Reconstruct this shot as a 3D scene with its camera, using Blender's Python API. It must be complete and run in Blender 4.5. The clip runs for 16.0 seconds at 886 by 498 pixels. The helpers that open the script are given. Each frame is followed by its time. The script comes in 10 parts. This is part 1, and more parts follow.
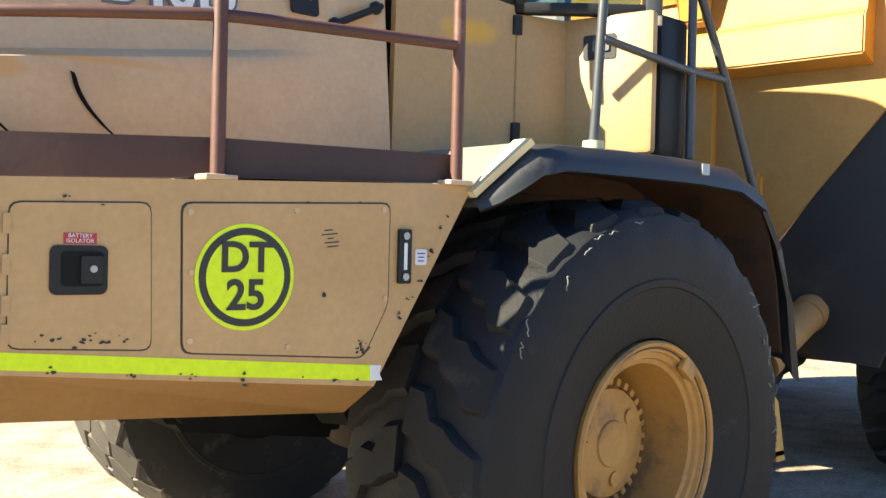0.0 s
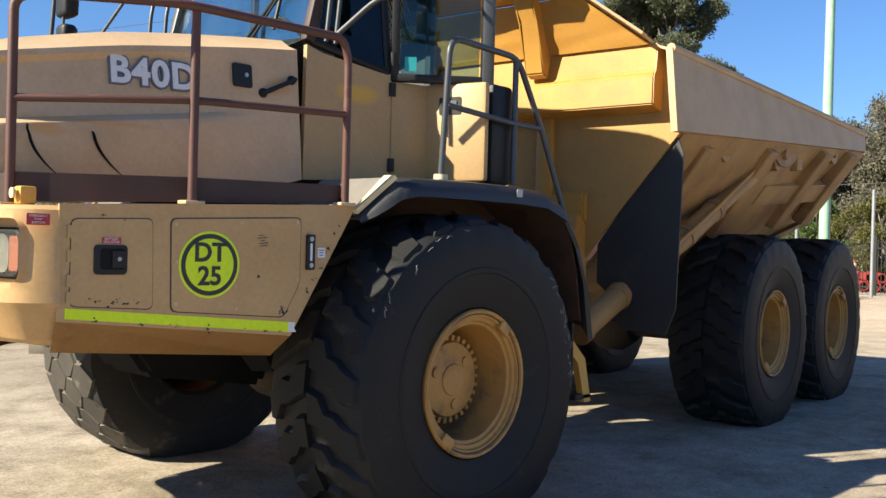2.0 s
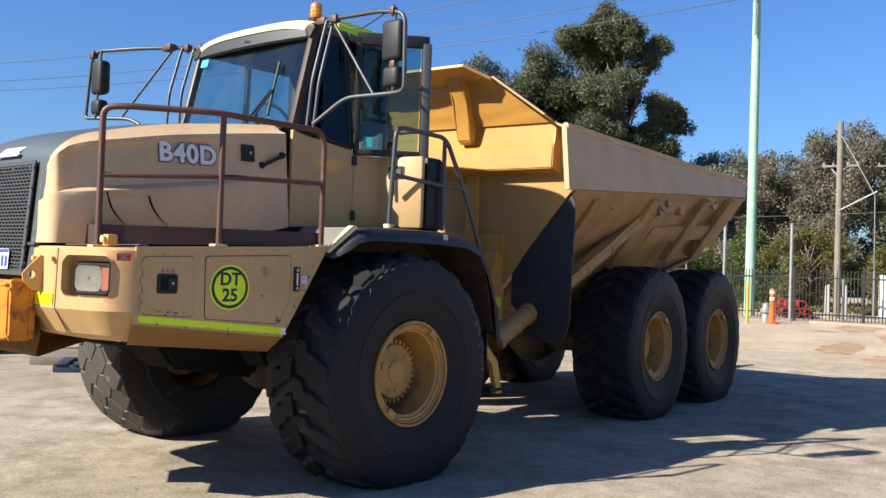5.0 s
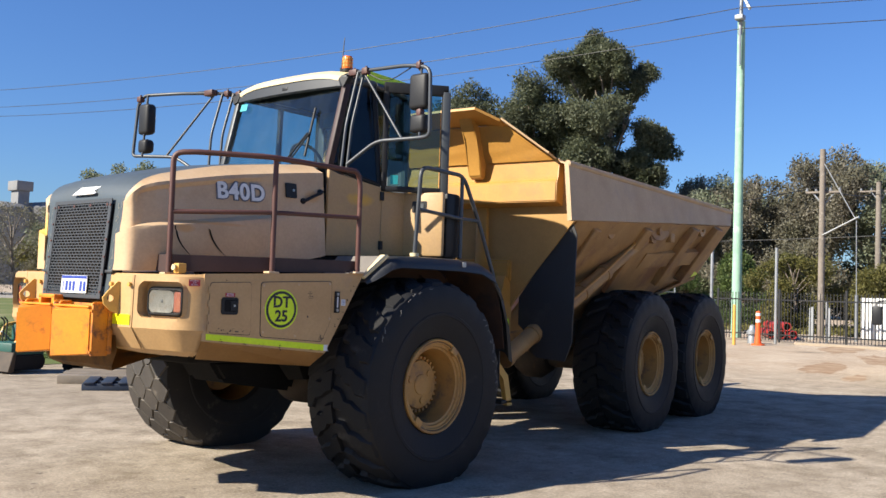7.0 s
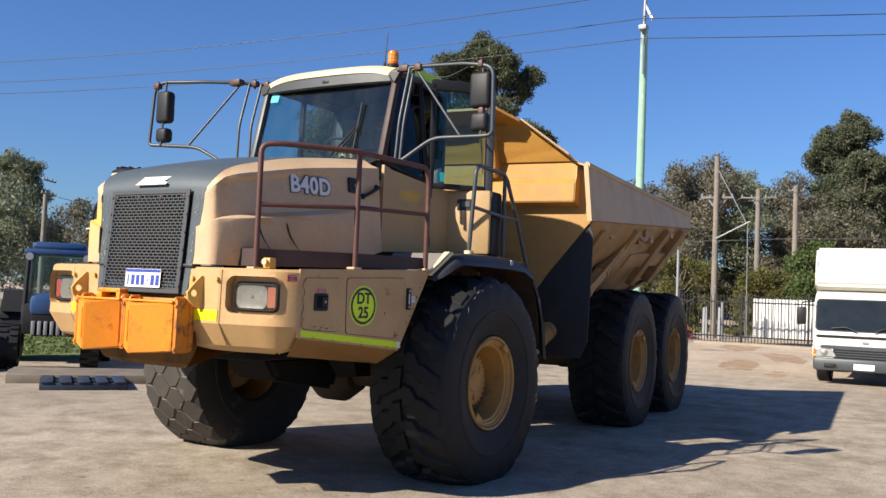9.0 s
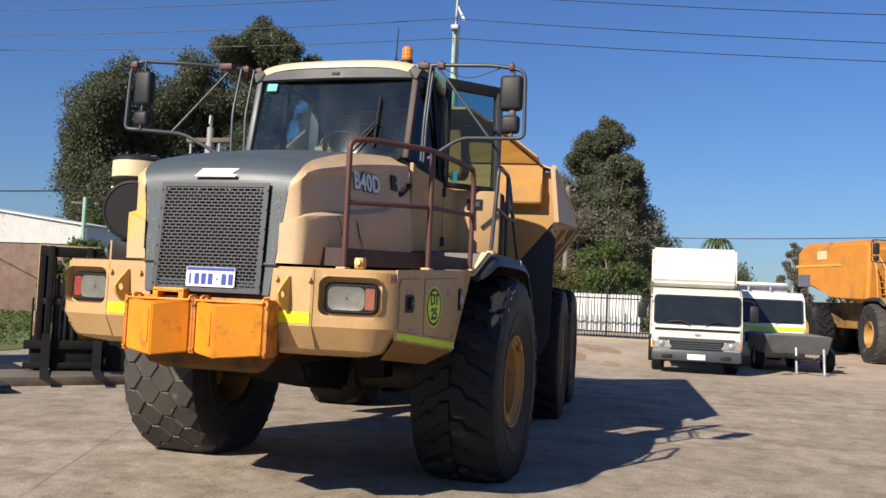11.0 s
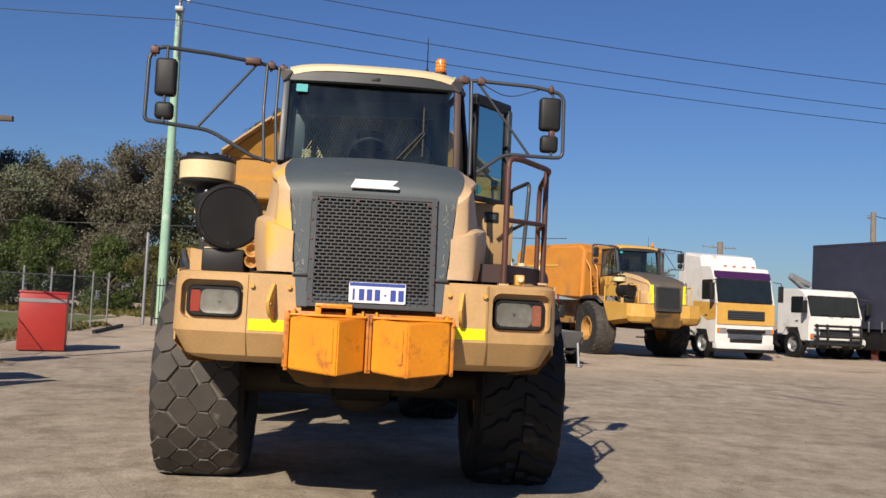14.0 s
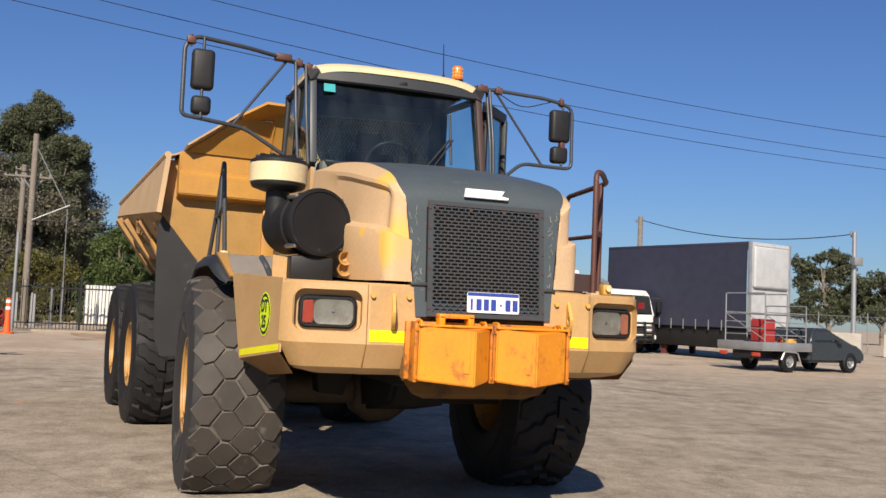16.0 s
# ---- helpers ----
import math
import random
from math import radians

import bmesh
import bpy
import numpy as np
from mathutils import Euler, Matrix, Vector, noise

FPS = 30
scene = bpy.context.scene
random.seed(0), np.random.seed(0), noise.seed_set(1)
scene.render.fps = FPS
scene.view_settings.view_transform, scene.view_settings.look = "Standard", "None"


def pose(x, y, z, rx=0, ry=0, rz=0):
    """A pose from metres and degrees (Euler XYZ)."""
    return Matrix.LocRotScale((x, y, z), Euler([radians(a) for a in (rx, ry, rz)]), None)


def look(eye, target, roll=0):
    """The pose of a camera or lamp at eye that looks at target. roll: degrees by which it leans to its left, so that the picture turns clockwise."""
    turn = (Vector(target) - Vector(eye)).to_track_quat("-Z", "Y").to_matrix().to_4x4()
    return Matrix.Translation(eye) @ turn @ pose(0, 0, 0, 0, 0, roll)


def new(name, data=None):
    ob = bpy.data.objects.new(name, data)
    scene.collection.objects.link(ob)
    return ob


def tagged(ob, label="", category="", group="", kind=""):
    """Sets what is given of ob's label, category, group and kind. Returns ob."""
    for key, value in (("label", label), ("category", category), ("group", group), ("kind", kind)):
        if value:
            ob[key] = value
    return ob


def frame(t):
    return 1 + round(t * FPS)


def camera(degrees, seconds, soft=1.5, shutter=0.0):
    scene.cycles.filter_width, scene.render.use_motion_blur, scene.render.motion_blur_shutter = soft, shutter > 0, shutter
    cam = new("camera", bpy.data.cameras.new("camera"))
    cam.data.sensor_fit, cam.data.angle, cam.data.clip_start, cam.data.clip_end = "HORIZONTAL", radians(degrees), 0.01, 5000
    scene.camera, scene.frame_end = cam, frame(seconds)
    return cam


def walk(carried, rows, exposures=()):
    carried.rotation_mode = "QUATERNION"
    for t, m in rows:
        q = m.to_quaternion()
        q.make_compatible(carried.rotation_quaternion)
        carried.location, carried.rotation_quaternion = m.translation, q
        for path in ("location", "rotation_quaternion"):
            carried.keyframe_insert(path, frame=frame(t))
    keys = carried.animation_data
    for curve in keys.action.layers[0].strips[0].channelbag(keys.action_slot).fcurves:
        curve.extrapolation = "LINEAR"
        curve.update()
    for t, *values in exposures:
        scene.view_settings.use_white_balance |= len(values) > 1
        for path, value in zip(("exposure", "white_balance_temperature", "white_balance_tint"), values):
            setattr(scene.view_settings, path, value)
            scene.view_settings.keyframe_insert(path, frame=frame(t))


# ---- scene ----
cam = camera(50.8, 16.0)
METRES, EYE, TILT, LEAN, TURN = 14.583, 1.575, 0.0, 0.0, 138.26
OX, OY = 2.83, 3.69
ROWS = [
    (0.0, 0.0, 0.0, 0.0, 0.01, -0.33, -1.34),
    (0.5, 0.0011, -0.0297, -0.0007, -4.34, -0.21, -1.41),
    (1.0, 0.0051, -0.0595, 0.0001, -4.69, -0.32, -1.47),
    (1.5, 0.0087, -0.0855, 0.0006, -4.6, -0.27, -1.41),
    (2.0, 0.0069, -0.1128, 0.0009, -5.3, -0.3, -1.5),
    (2.5, 0.0065, -0.1375, 0.0013, -5.62, -0.38, -1.66),
    (3.0, 0.0056, -0.1606, 0.002, -5.63, -0.39, -1.65),
    (3.5, -0.0001, -0.186, 0.0036, -6.24, -0.36, -1.75),
    (4.0, -0.0026, -0.2102, 0.0035, -7.32, 0.08, -1.77),
    (6.5, -0.016, -0.3024, 0.0039, -8.3, 2.63, -1.85),
    (7.0, -0.0292, -0.3134, 0.0033, -8.77, 2.78, -1.9),
    (7.5, -0.0467, -0.3154, 0.0014, -9.6, 2.81, -2.01),
    (8.0, -0.0725, -0.3098, 0.0019, -10.8, 2.78, -2.12),
    (8.5, -0.1042, -0.3029, -0.0005, -12.59, 2.8, -2.22),
    (9.0, -0.1375, -0.2911, -0.0011, -16.79, 2.95, -2.37),
    (11.5, -0.3183, -0.2023, -0.0026, -35.1, 3.02, -2.71),
    (12.0, -0.35, -0.1764, -0.0022, -38.49, 3.08, -2.74),
    (12.5, -0.3833, -0.1549, -0.0028, -42.09, 3.09, -2.75),
    (13.0, -0.4129, -0.1277, -0.005, -46.25, 3.25, -2.75),
    (13.5, -0.4406, -0.0979, -0.0029, -50.14, 3.37, -2.74),
    (14.0, -0.4695, -0.0704, -0.0021, -53.71, 3.5, -2.71),
    (14.5, -0.4946, -0.0368, -0.0026, -56.93, 3.6, -2.72),
    (15.0, -0.5196, -0.0045, -0.0035, -60.14, 3.67, -2.68),
    (15.5, -0.538, 0.0289, -0.005, -64.08, 3.8, -2.57),
    (16.0, -0.5496, 0.0686, -0.0031, -68.4, 3.92, -2.51),
]
walk(cam, [(t, pose(OX, OY, EYE, TILT, LEAN, TURN) @ pose(METRES * x, METRES * y, METRES * z, 90 + pitch, roll, yaw)) for t, x, y, z, yaw, pitch, roll in ROWS],
     exposures=[(0.0, 2.25, 7300.0, -2.0), (0.5, 2.1, 7200.0, -1.0), (1.5, 1.56, 6950.0, 1.0), (3.5, 1.24, 6500.0, 3.0), (7.0, 1.08, 6350.0, 7.0), (9.0, 0.88, 6400.0, 8.0), (11.5, 0.5, 6500.0, 10.0), (12.5, 0.33, 6600.0, 10.0), (14.0, 0.3, 6700.0, 10.0), (16.0, 0.45, 6700.0, 10.0)])

# ---- daylight ----
SUN = Vector((1.33, -0.605, 1.0)).normalized()
world = bpy.data.worlds.new("sky")
scene.world = world
world.use_nodes = True
wn, wl = world.node_tree.nodes, world.node_tree.links
wn.clear()
sky = wn.new("ShaderNodeTexSky")
sky.sky_type, sky.sun_disc = "NISHITA", False
sky.sun_elevation = math.asin(SUN.z)
sky.sun_rotation = math.atan2(SUN.x, SUN.y)
sky.altitude, sky.air_density, sky.dust_density, sky.ozone_density = 20.0, 1.25, 0.22, 2.0
back = wn.new("ShaderNodeBackground")
back.inputs["Strength"].default_value = 0.055
wout = wn.new("ShaderNodeOutputWorld")
deep = wn.new("ShaderNodeMix")
deep.data_type, deep.blend_type = "RGBA", "MULTIPLY"
deep.inputs[0].default_value, deep.inputs[7].default_value = 1.0, (0.48, 0.71, 1.205, 1)
wl.new(sky.outputs["Color"], deep.inputs[6])
wl.new(deep.outputs[2], back.inputs["Color"])
wl.new(back.outputs["Background"], wout.inputs["Surface"])
sun_data = bpy.data.lights.new("sun", "SUN")
sun_data.energy, sun_data.angle, sun_data.color = 5.0, radians(0.53), (1.0, 0.90, 0.77)
sun = new("sun", sun_data)
sun.matrix_world = look(SUN * 50, (0, 0, 0))
scene.view_settings.exposure = 0.0


# ---- materials ----
def ramp(nt, src, lo, hi):
    n = nt.nodes.new("ShaderNodeMapRange")
    n.inputs["From Min"].default_value, n.inputs["From Max"].default_value = lo, hi
    nt.links.new(src, n.inputs["Value"])
    return n.outputs["Result"]


def blend(nt, fac, a, b, mode="MIX"):
    n = nt.nodes.new("ShaderNodeMix")
    n.data_type, n.blend_type = "RGBA", mode
    for sock, v in ((n.inputs[0], fac), (n.inputs[6], a), (n.inputs[7], b)):
        if isinstance(v, bpy.types.NodeSocket):
            nt.links.new(v, sock)
        elif isinstance(v, (int, float)):
            sock.default_value = v
        else:
            sock.default_value = (*v, 1)
    return n.outputs[2]


def noise_of(nt, vec, scale, detail=5.0, rough=0.6):
    n = nt.nodes.new("ShaderNodeTexNoise")
    n.inputs["Scale"].default_value, n.inputs["Detail"].default_value, n.inputs["Roughness"].default_value = scale, detail, rough
    nt.links.new(vec, n.inputs["Vector"])
    return n.outputs["Fac"]


def surface(name, a, b, rough=0.5, metal=0.0, scale=2.5, fine=45.0, bump=0.15, stain=None, cover=0.42, stain_scale=1.6, vary=0.0, island=0.0, spec=0.5):
    """A weathered surface: two tones at a large scale, a fine grain, and stains or dust of a third colour."""
    m = bpy.data.materials.new(name)
    m.use_nodes = True
    nt = m.node_tree
    bsdf = nt.nodes["Principled BSDF"]
    vec = nt.nodes.new("ShaderNodeTexCoord").outputs["Object"]
    big, small = noise_of(nt, vec, scale), noise_of(nt, vec, fine, 3.0)
    col = blend(nt, ramp(nt, big, 0.35, 0.65), a, b)
    col = blend(nt, ramp(nt, small, 0.25, 0.75), blend(nt, 1.0, col, (0.86, 0.86, 0.86), "MULTIPLY"), col)
    if stain:
        s1 = noise_of(nt, vec, stain_scale, 8.0, 0.7)
        col = blend(nt, ramp(nt, s1, 1 - cover, 1.12 - cover), col, stain)
    if vary:
        info = nt.nodes.new("ShaderNodeObjectInfo").outputs["Random"]
        col = blend(nt, ramp(nt, info, 0, 1), blend(nt, 1.0, col, (1 - vary,) * 3, "MULTIPLY"), col)
    if island:
        info = nt.nodes.new("ShaderNodeNewGeometry").outputs["Random Per Island"]
        col = blend(nt, info, blend(nt, 1.0, col, (1 - island,) * 3, "MULTIPLY"), col)
    nt.links.new(col, bsdf.inputs["Base Color"])
    rr = nt.nodes.new("ShaderNodeMapRange")
    rr.inputs["To Min"].default_value, rr.inputs["To Max"].default_value = max(0.05, rough - 0.1), min(1.0, rough + 0.12)
    nt.links.new(big, rr.inputs["Value"])
    nt.links.new(rr.outputs["Result"], bsdf.inputs["Roughness"])
    bsdf.inputs["Metallic"].default_value = metal
    bsdf.inputs["Specular IOR Level"].default_value = spec
    if bump:
        bn = nt.nodes.new("ShaderNodeBump")
        bn.inputs["Strength"].default_value, bn.inputs["Distance"].default_value = bump, 0.004
        nt.links.new(small, bn.inputs["Height"])
        nt.links.new(bn.outputs["Normal"], bsdf.inputs["Normal"])
    return m


def pane_material(name, tint, gloss_rough=0.02, film=0.0):
    m = bpy.data.materials.new(name)
    m.use_nodes = True
    nt = m.node_tree
    nt.nodes.clear()
    tr, gl, mx = (nt.nodes.new(k) for k in ("ShaderNodeBsdfTransparent", "ShaderNodeBsdfGlossy", "ShaderNodeMixShader"))
    lw, out = nt.nodes.new("ShaderNodeLayerWeight"), nt.nodes.new("ShaderNodeOutputMaterial")
    pw, fr = nt.nodes.new("ShaderNodeMath"), nt.nodes.new("ShaderNodeMath")
    pw.operation, fr.operation = "POWER", "MULTIPLY_ADD"
    pw.inputs[1].default_value, fr.inputs[1].default_value, fr.inputs[2].default_value = 4.0, 0.85, 0.045
    nt.links.new(lw.outputs["Facing"], pw.inputs[0])
    nt.links.new(pw.outputs[0], fr.inputs[0])
    tr.inputs["Color"].default_value = (*tint, 1)
    gl.inputs["Roughness"].default_value = gloss_rough
    nt.links.new(fr.outputs[0], mx.inputs[0])
    nt.links.new(tr.outputs[0], mx.inputs[1])
    nt.links.new(gl.outputs[0], mx.inputs[2])
    last = mx
    # Film: faint dust that also stands in for pale reflections on the glass.
    if film:
        vec = nt.nodes.new("ShaderNodeTexCoord").outputs["Object"]
        mp = nt.nodes.new("ShaderNodeMapping")
        mp.inputs["Scale"].default_value = (1.0, 2.2, 0.8)
        nt.links.new(vec, mp.inputs["Vector"])
        dust, last = nt.nodes.new("ShaderNodeBsdfDiffuse"), nt.nodes.new("ShaderNodeMixShader")
        dust.inputs["Color"].default_value = (0.55, 0.60, 0.58, 1)
        amount = nt.nodes.new("ShaderNodeMath")
        amount.operation = "MULTIPLY_ADD"
        amount.inputs[1].default_value, amount.inputs[2].default_value = film, film * 0.25
        nt.links.new(ramp(nt, noise_of(nt, mp.outputs[0], 2.2, 5), 0.40, 0.70), amount.inputs[0])
        nt.links.new(amount.outputs[0], last.inputs[0])
        nt.links.new(mx.outputs[0], last.inputs[1])
        nt.links.new(dust.outputs[0], last.inputs[2])
    nt.links.new(last.outputs[0], out.inputs["Surface"])
    return m


def leaf_material(name, a, b):
    m = bpy.data.materials.new(name)
    m.use_nodes = True
    nt = m.node_tree
    bsdf = nt.nodes["Principled BSDF"]
    vec = nt.nodes.new("ShaderNodeTexCoord").outputs["Object"]
    isl = nt.nodes.new("ShaderNodeNewGeometry").outputs["Random Per Island"]
    col = blend(nt, isl, a, b)
    col = blend(nt, ramp(nt, noise_of(nt, vec, 0.35), 0.35, 0.65), blend(nt, 1.0, col, (0.65, 0.7, 0.6), "MULTIPLY"), col)
    nt.links.new(col, bsdf.inputs["Base Color"])
    bsdf.inputs["Roughness"].default_value = 0.55
    bsdf.inputs["Specular IOR Level"].default_value = 0.25
    thin, both = nt.nodes.new("ShaderNodeBsdfTranslucent"), nt.nodes.new("ShaderNodeMixShader")
    both.inputs[0].default_value = 0.38
    nt.links.new(col, thin.inputs["Color"])
    nt.links.new(bsdf.outputs[0], both.inputs[1])
    nt.links.new(thin.outputs[0], both.inputs[2])
    nt.links.new(both.outputs[0], nt.nodes["Material Output"].inputs["Surface"])
    return m


SAND = surface("sand_paint", (0.54, 0.335, 0.145), (0.48, 0.29, 0.12), 0.48, stain=(0.42, 0.27, 0.14), cover=0.40, bump=0.05)
SAND_PALE = surface("faded_sand_paint", (0.60, 0.42, 0.248), (0.53, 0.358, 0.205), 0.5, stain=(0.55, 0.41, 0.27), cover=0.44, bump=0.05, stain_scale=0.9)
CAB_YELLOW = surface("cab_yellow_paint", (0.48, 0.305, 0.125), (0.43, 0.275, 0.13), 0.5, stain=(0.40, 0.27, 0.13), cover=0.42, bump=0.05, stain_scale=1.8)
BRIGHT = surface("yellow_paint", (0.66, 0.38, 0.09), (0.60, 0.33, 0.06), 0.5, stain=(0.55, 0.40, 0.2), cover=0.4, bump=0.06, stain_scale=1.1)
SAND_PATCH = surface("patchy_sand_paint", (0.60, 0.395, 0.20), (0.57, 0.385, 0.215), 0.5, scale=1.6, stain=(0.60, 0.445, 0.29), cover=0.40, bump=0.05, stain_scale=1.3)
KICK = surface("dark_maroon_plate", (0.055, 0.026, 0.022), (0.04, 0.02, 0.018), 0.6, stain=(0.13, 0.07, 0.05), cover=0.38, stain_scale=4)
GRIME = surface("oily_brown_steel", (0.075, 0.05, 0.03), (0.045, 0.034, 0.024), 0.7, stain=(0.12, 0.07, 0.03), cover=0.42, stain_scale=3)
BIN = surface("bin_yellow_paint", (0.52, 0.262, 0.05), (0.45, 0.22, 0.042), 0.5, stain=(0.36, 0.18, 0.055), cover=0.46, bump=0.08, stain_scale=0.8)
# Lower front wall, browner and darker than the headboard paint.
BIN_WALL = surface("brown_bin_paint", (0.43, 0.245, 0.07), (0.37, 0.205, 0.06), 0.55, stain=(0.28, 0.15, 0.055), cover=0.46, bump=0.08, stain_scale=1.1)
# Hopper paint, browner and darker than the upper side band.
HOPPER = surface("brown_hopper_paint", (0.42, 0.24, 0.085), (0.34, 0.185, 0.065), 0.6, stain=(0.23, 0.115, 0.055), cover=0.5, bump=0.08, stain_scale=1.4)
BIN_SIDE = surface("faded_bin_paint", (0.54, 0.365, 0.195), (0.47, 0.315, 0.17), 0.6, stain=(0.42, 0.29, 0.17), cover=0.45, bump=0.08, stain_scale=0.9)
UNDER = surface("dirty_yellow_underside", (0.32, 0.17, 0.045), (0.22, 0.12, 0.04), 0.7, stain=(0.10, 0.07, 0.045), cover=0.5, stain_scale=2.5)
RIM = surface("rim_paint", (0.50, 0.27, 0.075), (0.41, 0.21, 0.055), 0.55, stain=(0.20, 0.115, 0.055), cover=0.47, stain_scale=4.0)
ORANGE = surface("orange_paint", (0.80, 0.30, 0.012), (0.74, 0.25, 0.012), 0.42, stain=(0.34, 0.11, 0.02), cover=0.45, stain_scale=6.0, bump=0.08)
ORANGE_RUST = surface("rusty_orange_paint", (0.62, 0.21, 0.012), (0.48, 0.15, 0.015), 0.55, stain=(0.16, 0.06, 0.025), cover=0.5, stain_scale=9, bump=0.15)
BLACK_WORN = surface("scuffed_black_plastic", (0.013, 0.013, 0.014), (0.018, 0.018, 0.019), 0.55, stain=(0.075, 0.072, 0.065), cover=0.38, stain_scale=9, spec=0.15, bump=0.2)
HOOD_GREY = surface("slate_grey_paint", (0.070, 0.087, 0.096), (0.058, 0.073, 0.081), 0.45, stain=(0.14, 0.145, 0.14), cover=0.38, stain_scale=5, bump=0.04)
CAB_GREY = surface("cab_grey_paint", (0.062, 0.070, 0.077), (0.05, 0.057, 0.063), 0.45, bump=0.05)
GRILLE = surface("grille_metal", (0.050, 0.054, 0.058), (0.040, 0.043, 0.047), 0.5, stain=(0.09, 0.072, 0.055), cover=0.34, stain_scale=6)
CORE = surface("dusty_radiator_fins", (0.050, 0.038, 0.027), (0.032, 0.025, 0.019), 0.9, 0.0, scale=5, fine=140, bump=0.3, spec=0.1, stain=(0.035, 0.027, 0.02), cover=0.45, stain_scale=7)
SCRATCH = surface("rubbed_primer", (0.30, 0.29, 0.24), (0.22, 0.21, 0.18), 0.7, bump=0)
BLACK = surface("black_plastic", (0.014, 0.014, 0.015), (0.019, 0.019, 0.020), 0.5, stain=(0.045, 0.042, 0.038), cover=0.34, spec=0.3)
CHALK = surface("chalk_line", (0.26, 0.25, 0.235), (0.15, 0.145, 0.135), 0.9, scale=8, bump=0)
# Near-black for black parts, and for shade in gaps and under bodies.
VOID = surface("black_and_shade", (0.017, 0.017, 0.017), (0.022, 0.021, 0.021), 0.9, bump=0, spec=0.04)
RUBBER = surface("tyre_rubber", (0.0122, 0.0124, 0.0142), (0.0168, 0.0168, 0.0182), 0.58, stain=(0.040, 0.037, 0.034), cover=0.38, stain_scale=5.0, fine=70, bump=0.5, island=0.25, spec=0.25)
# Right front tyre: dust, and the sun on it, put into paler colours.
RUBBER_SUN_DUST = surface("dusty_sunlit_rubber", (0.024, 0.022, 0.021), (0.019, 0.018, 0.018), 0.75, stain=(0.10, 0.086, 0.07), cover=0.44, stain_scale=3.0, fine=70, bump=0.3)
TREAD_SUN_DUST = surface("worn_dusty_sunlit_tread", (0.066, 0.056, 0.047), (0.046, 0.040, 0.035), 0.64, spec=0.4, stain=(0.125, 0.106, 0.086), cover=0.40, stain_scale=9, fine=90, bump=0.4)
TREAD = surface("dark_tread", (0.0150, 0.0147, 0.015), (0.020, 0.0195, 0.0192), 0.7, spec=0.2, stain=(0.048, 0.044, 0.039), cover=0.42, stain_scale=4, fine=90, bump=0.3)
GROOVE = surface("dust_filled_groove", (0.15, 0.132, 0.11), (0.10, 0.088, 0.075), 0.9, stain=(0.05, 0.045, 0.04), cover=0.45, stain_scale=6, fine=90)
FLAP = surface("sheet_rubber", (0.017, 0.017, 0.0185), (0.023, 0.023, 0.024), 0.6, stain=(0.035, 0.032, 0.029), cover=0.42, bump=0.1)
FENDER = surface("fender_plastic", (0.015, 0.016, 0.018), (0.021, 0.022, 0.024), 0.5, stain=(0.075, 0.07, 0.065), cover=0.42)
RUST = surface("rusty_maroon_paint", (0.10, 0.036, 0.026), (0.07, 0.028, 0.021), 0.55, stain=(0.19, 0.10, 0.065), cover=0.40, stain_scale=6)
RAIL = surface("dark_steel_paint", (0.055, 0.062, 0.072), (0.042, 0.047, 0.053), 0.42, stain=(0.14, 0.10, 0.08), cover=0.36, stain_scale=8)
GRIT = surface("anti_slip_grit", (0.20, 0.18, 0.16), (0.15, 0.135, 0.12), 0.9, fine=160, bump=0.8)
STEEL = surface("bare_steel", (0.42, 0.42, 0.42), (0.33, 0.33, 0.33), 0.35, 0.9)
GALV = surface("galvanised_steel", (0.36, 0.37, 0.375), (0.27, 0.28, 0.285), 0.5, 0.5, stain=(0.35, 0.33, 0.30), cover=0.4)
HIVIS = surface("hi_vis_tape", (0.72, 0.90, 0.01), (0.66, 0.86, 0.01), 0.45, bump=0.03, stain=(0.45, 0.52, 0.06), cover=0.33)
HIVIS_Y = surface("hi_vis_yellow_tape", (0.92, 0.86, 0.005), (0.86, 0.80, 0.005), 0.45, bump=0.03)
SIGN_RED = surface("sign_red", (0.45, 0.03, 0.045), (0.40, 0.03, 0.04), 0.5, bump=0)
WHITE = surface("white_paint", (0.75, 0.74, 0.71), (0.67, 0.66, 0.63), 0.4, stain=(0.42, 0.38, 0.33), cover=0.40, bump=0.03)
CREAM_WHITE = surface("cream_white_paint", (0.64, 0.61, 0.54), (0.58, 0.55, 0.48), 0.4, stain=(0.55, 0.50, 0.42), cover=0.34, bump=0.03)
PRINT_BLACK = surface("print_black", (0.02, 0.02, 0.022), (0.026, 0.026, 0.026), 0.5, bump=0)
PRINT_WHITE = surface("print_white", (0.78, 0.78, 0.77), (0.72, 0.72, 0.71), 0.5, bump=0)
PRINT_BLUE = surface("print_blue", (0.02, 0.05, 0.30), (0.03, 0.06, 0.32), 0.5, bump=0)
GREY_PRINT = surface("print_grey", (0.11, 0.12, 0.16), (0.13, 0.14, 0.17), 0.5, bump=0)
CREAM = surface("cream_paint", (0.72, 0.60, 0.36), (0.66, 0.53, 0.30), 0.45, stain=(0.5, 0.4, 0.25), cover=0.36)
INDICATOR = surface("indicator_lens", (0.50, 0.17, 0.09), (0.40, 0.12, 0.08), 0.25, bump=0, scale=12)
AMBER = surface("amber_lens", (0.85, 0.20, 0.01), (0.75, 0.15, 0.01), 0.15, bump=0)
RED_LENS = surface("red_lens", (0.50, 0.06, 0.03), (0.42, 0.05, 0.03), 0.15, bump=0)
TEAL = surface("teal_sticker", (0.02, 0.30, 0.33), (0.03, 0.36, 0.37), 0.5, bump=0)
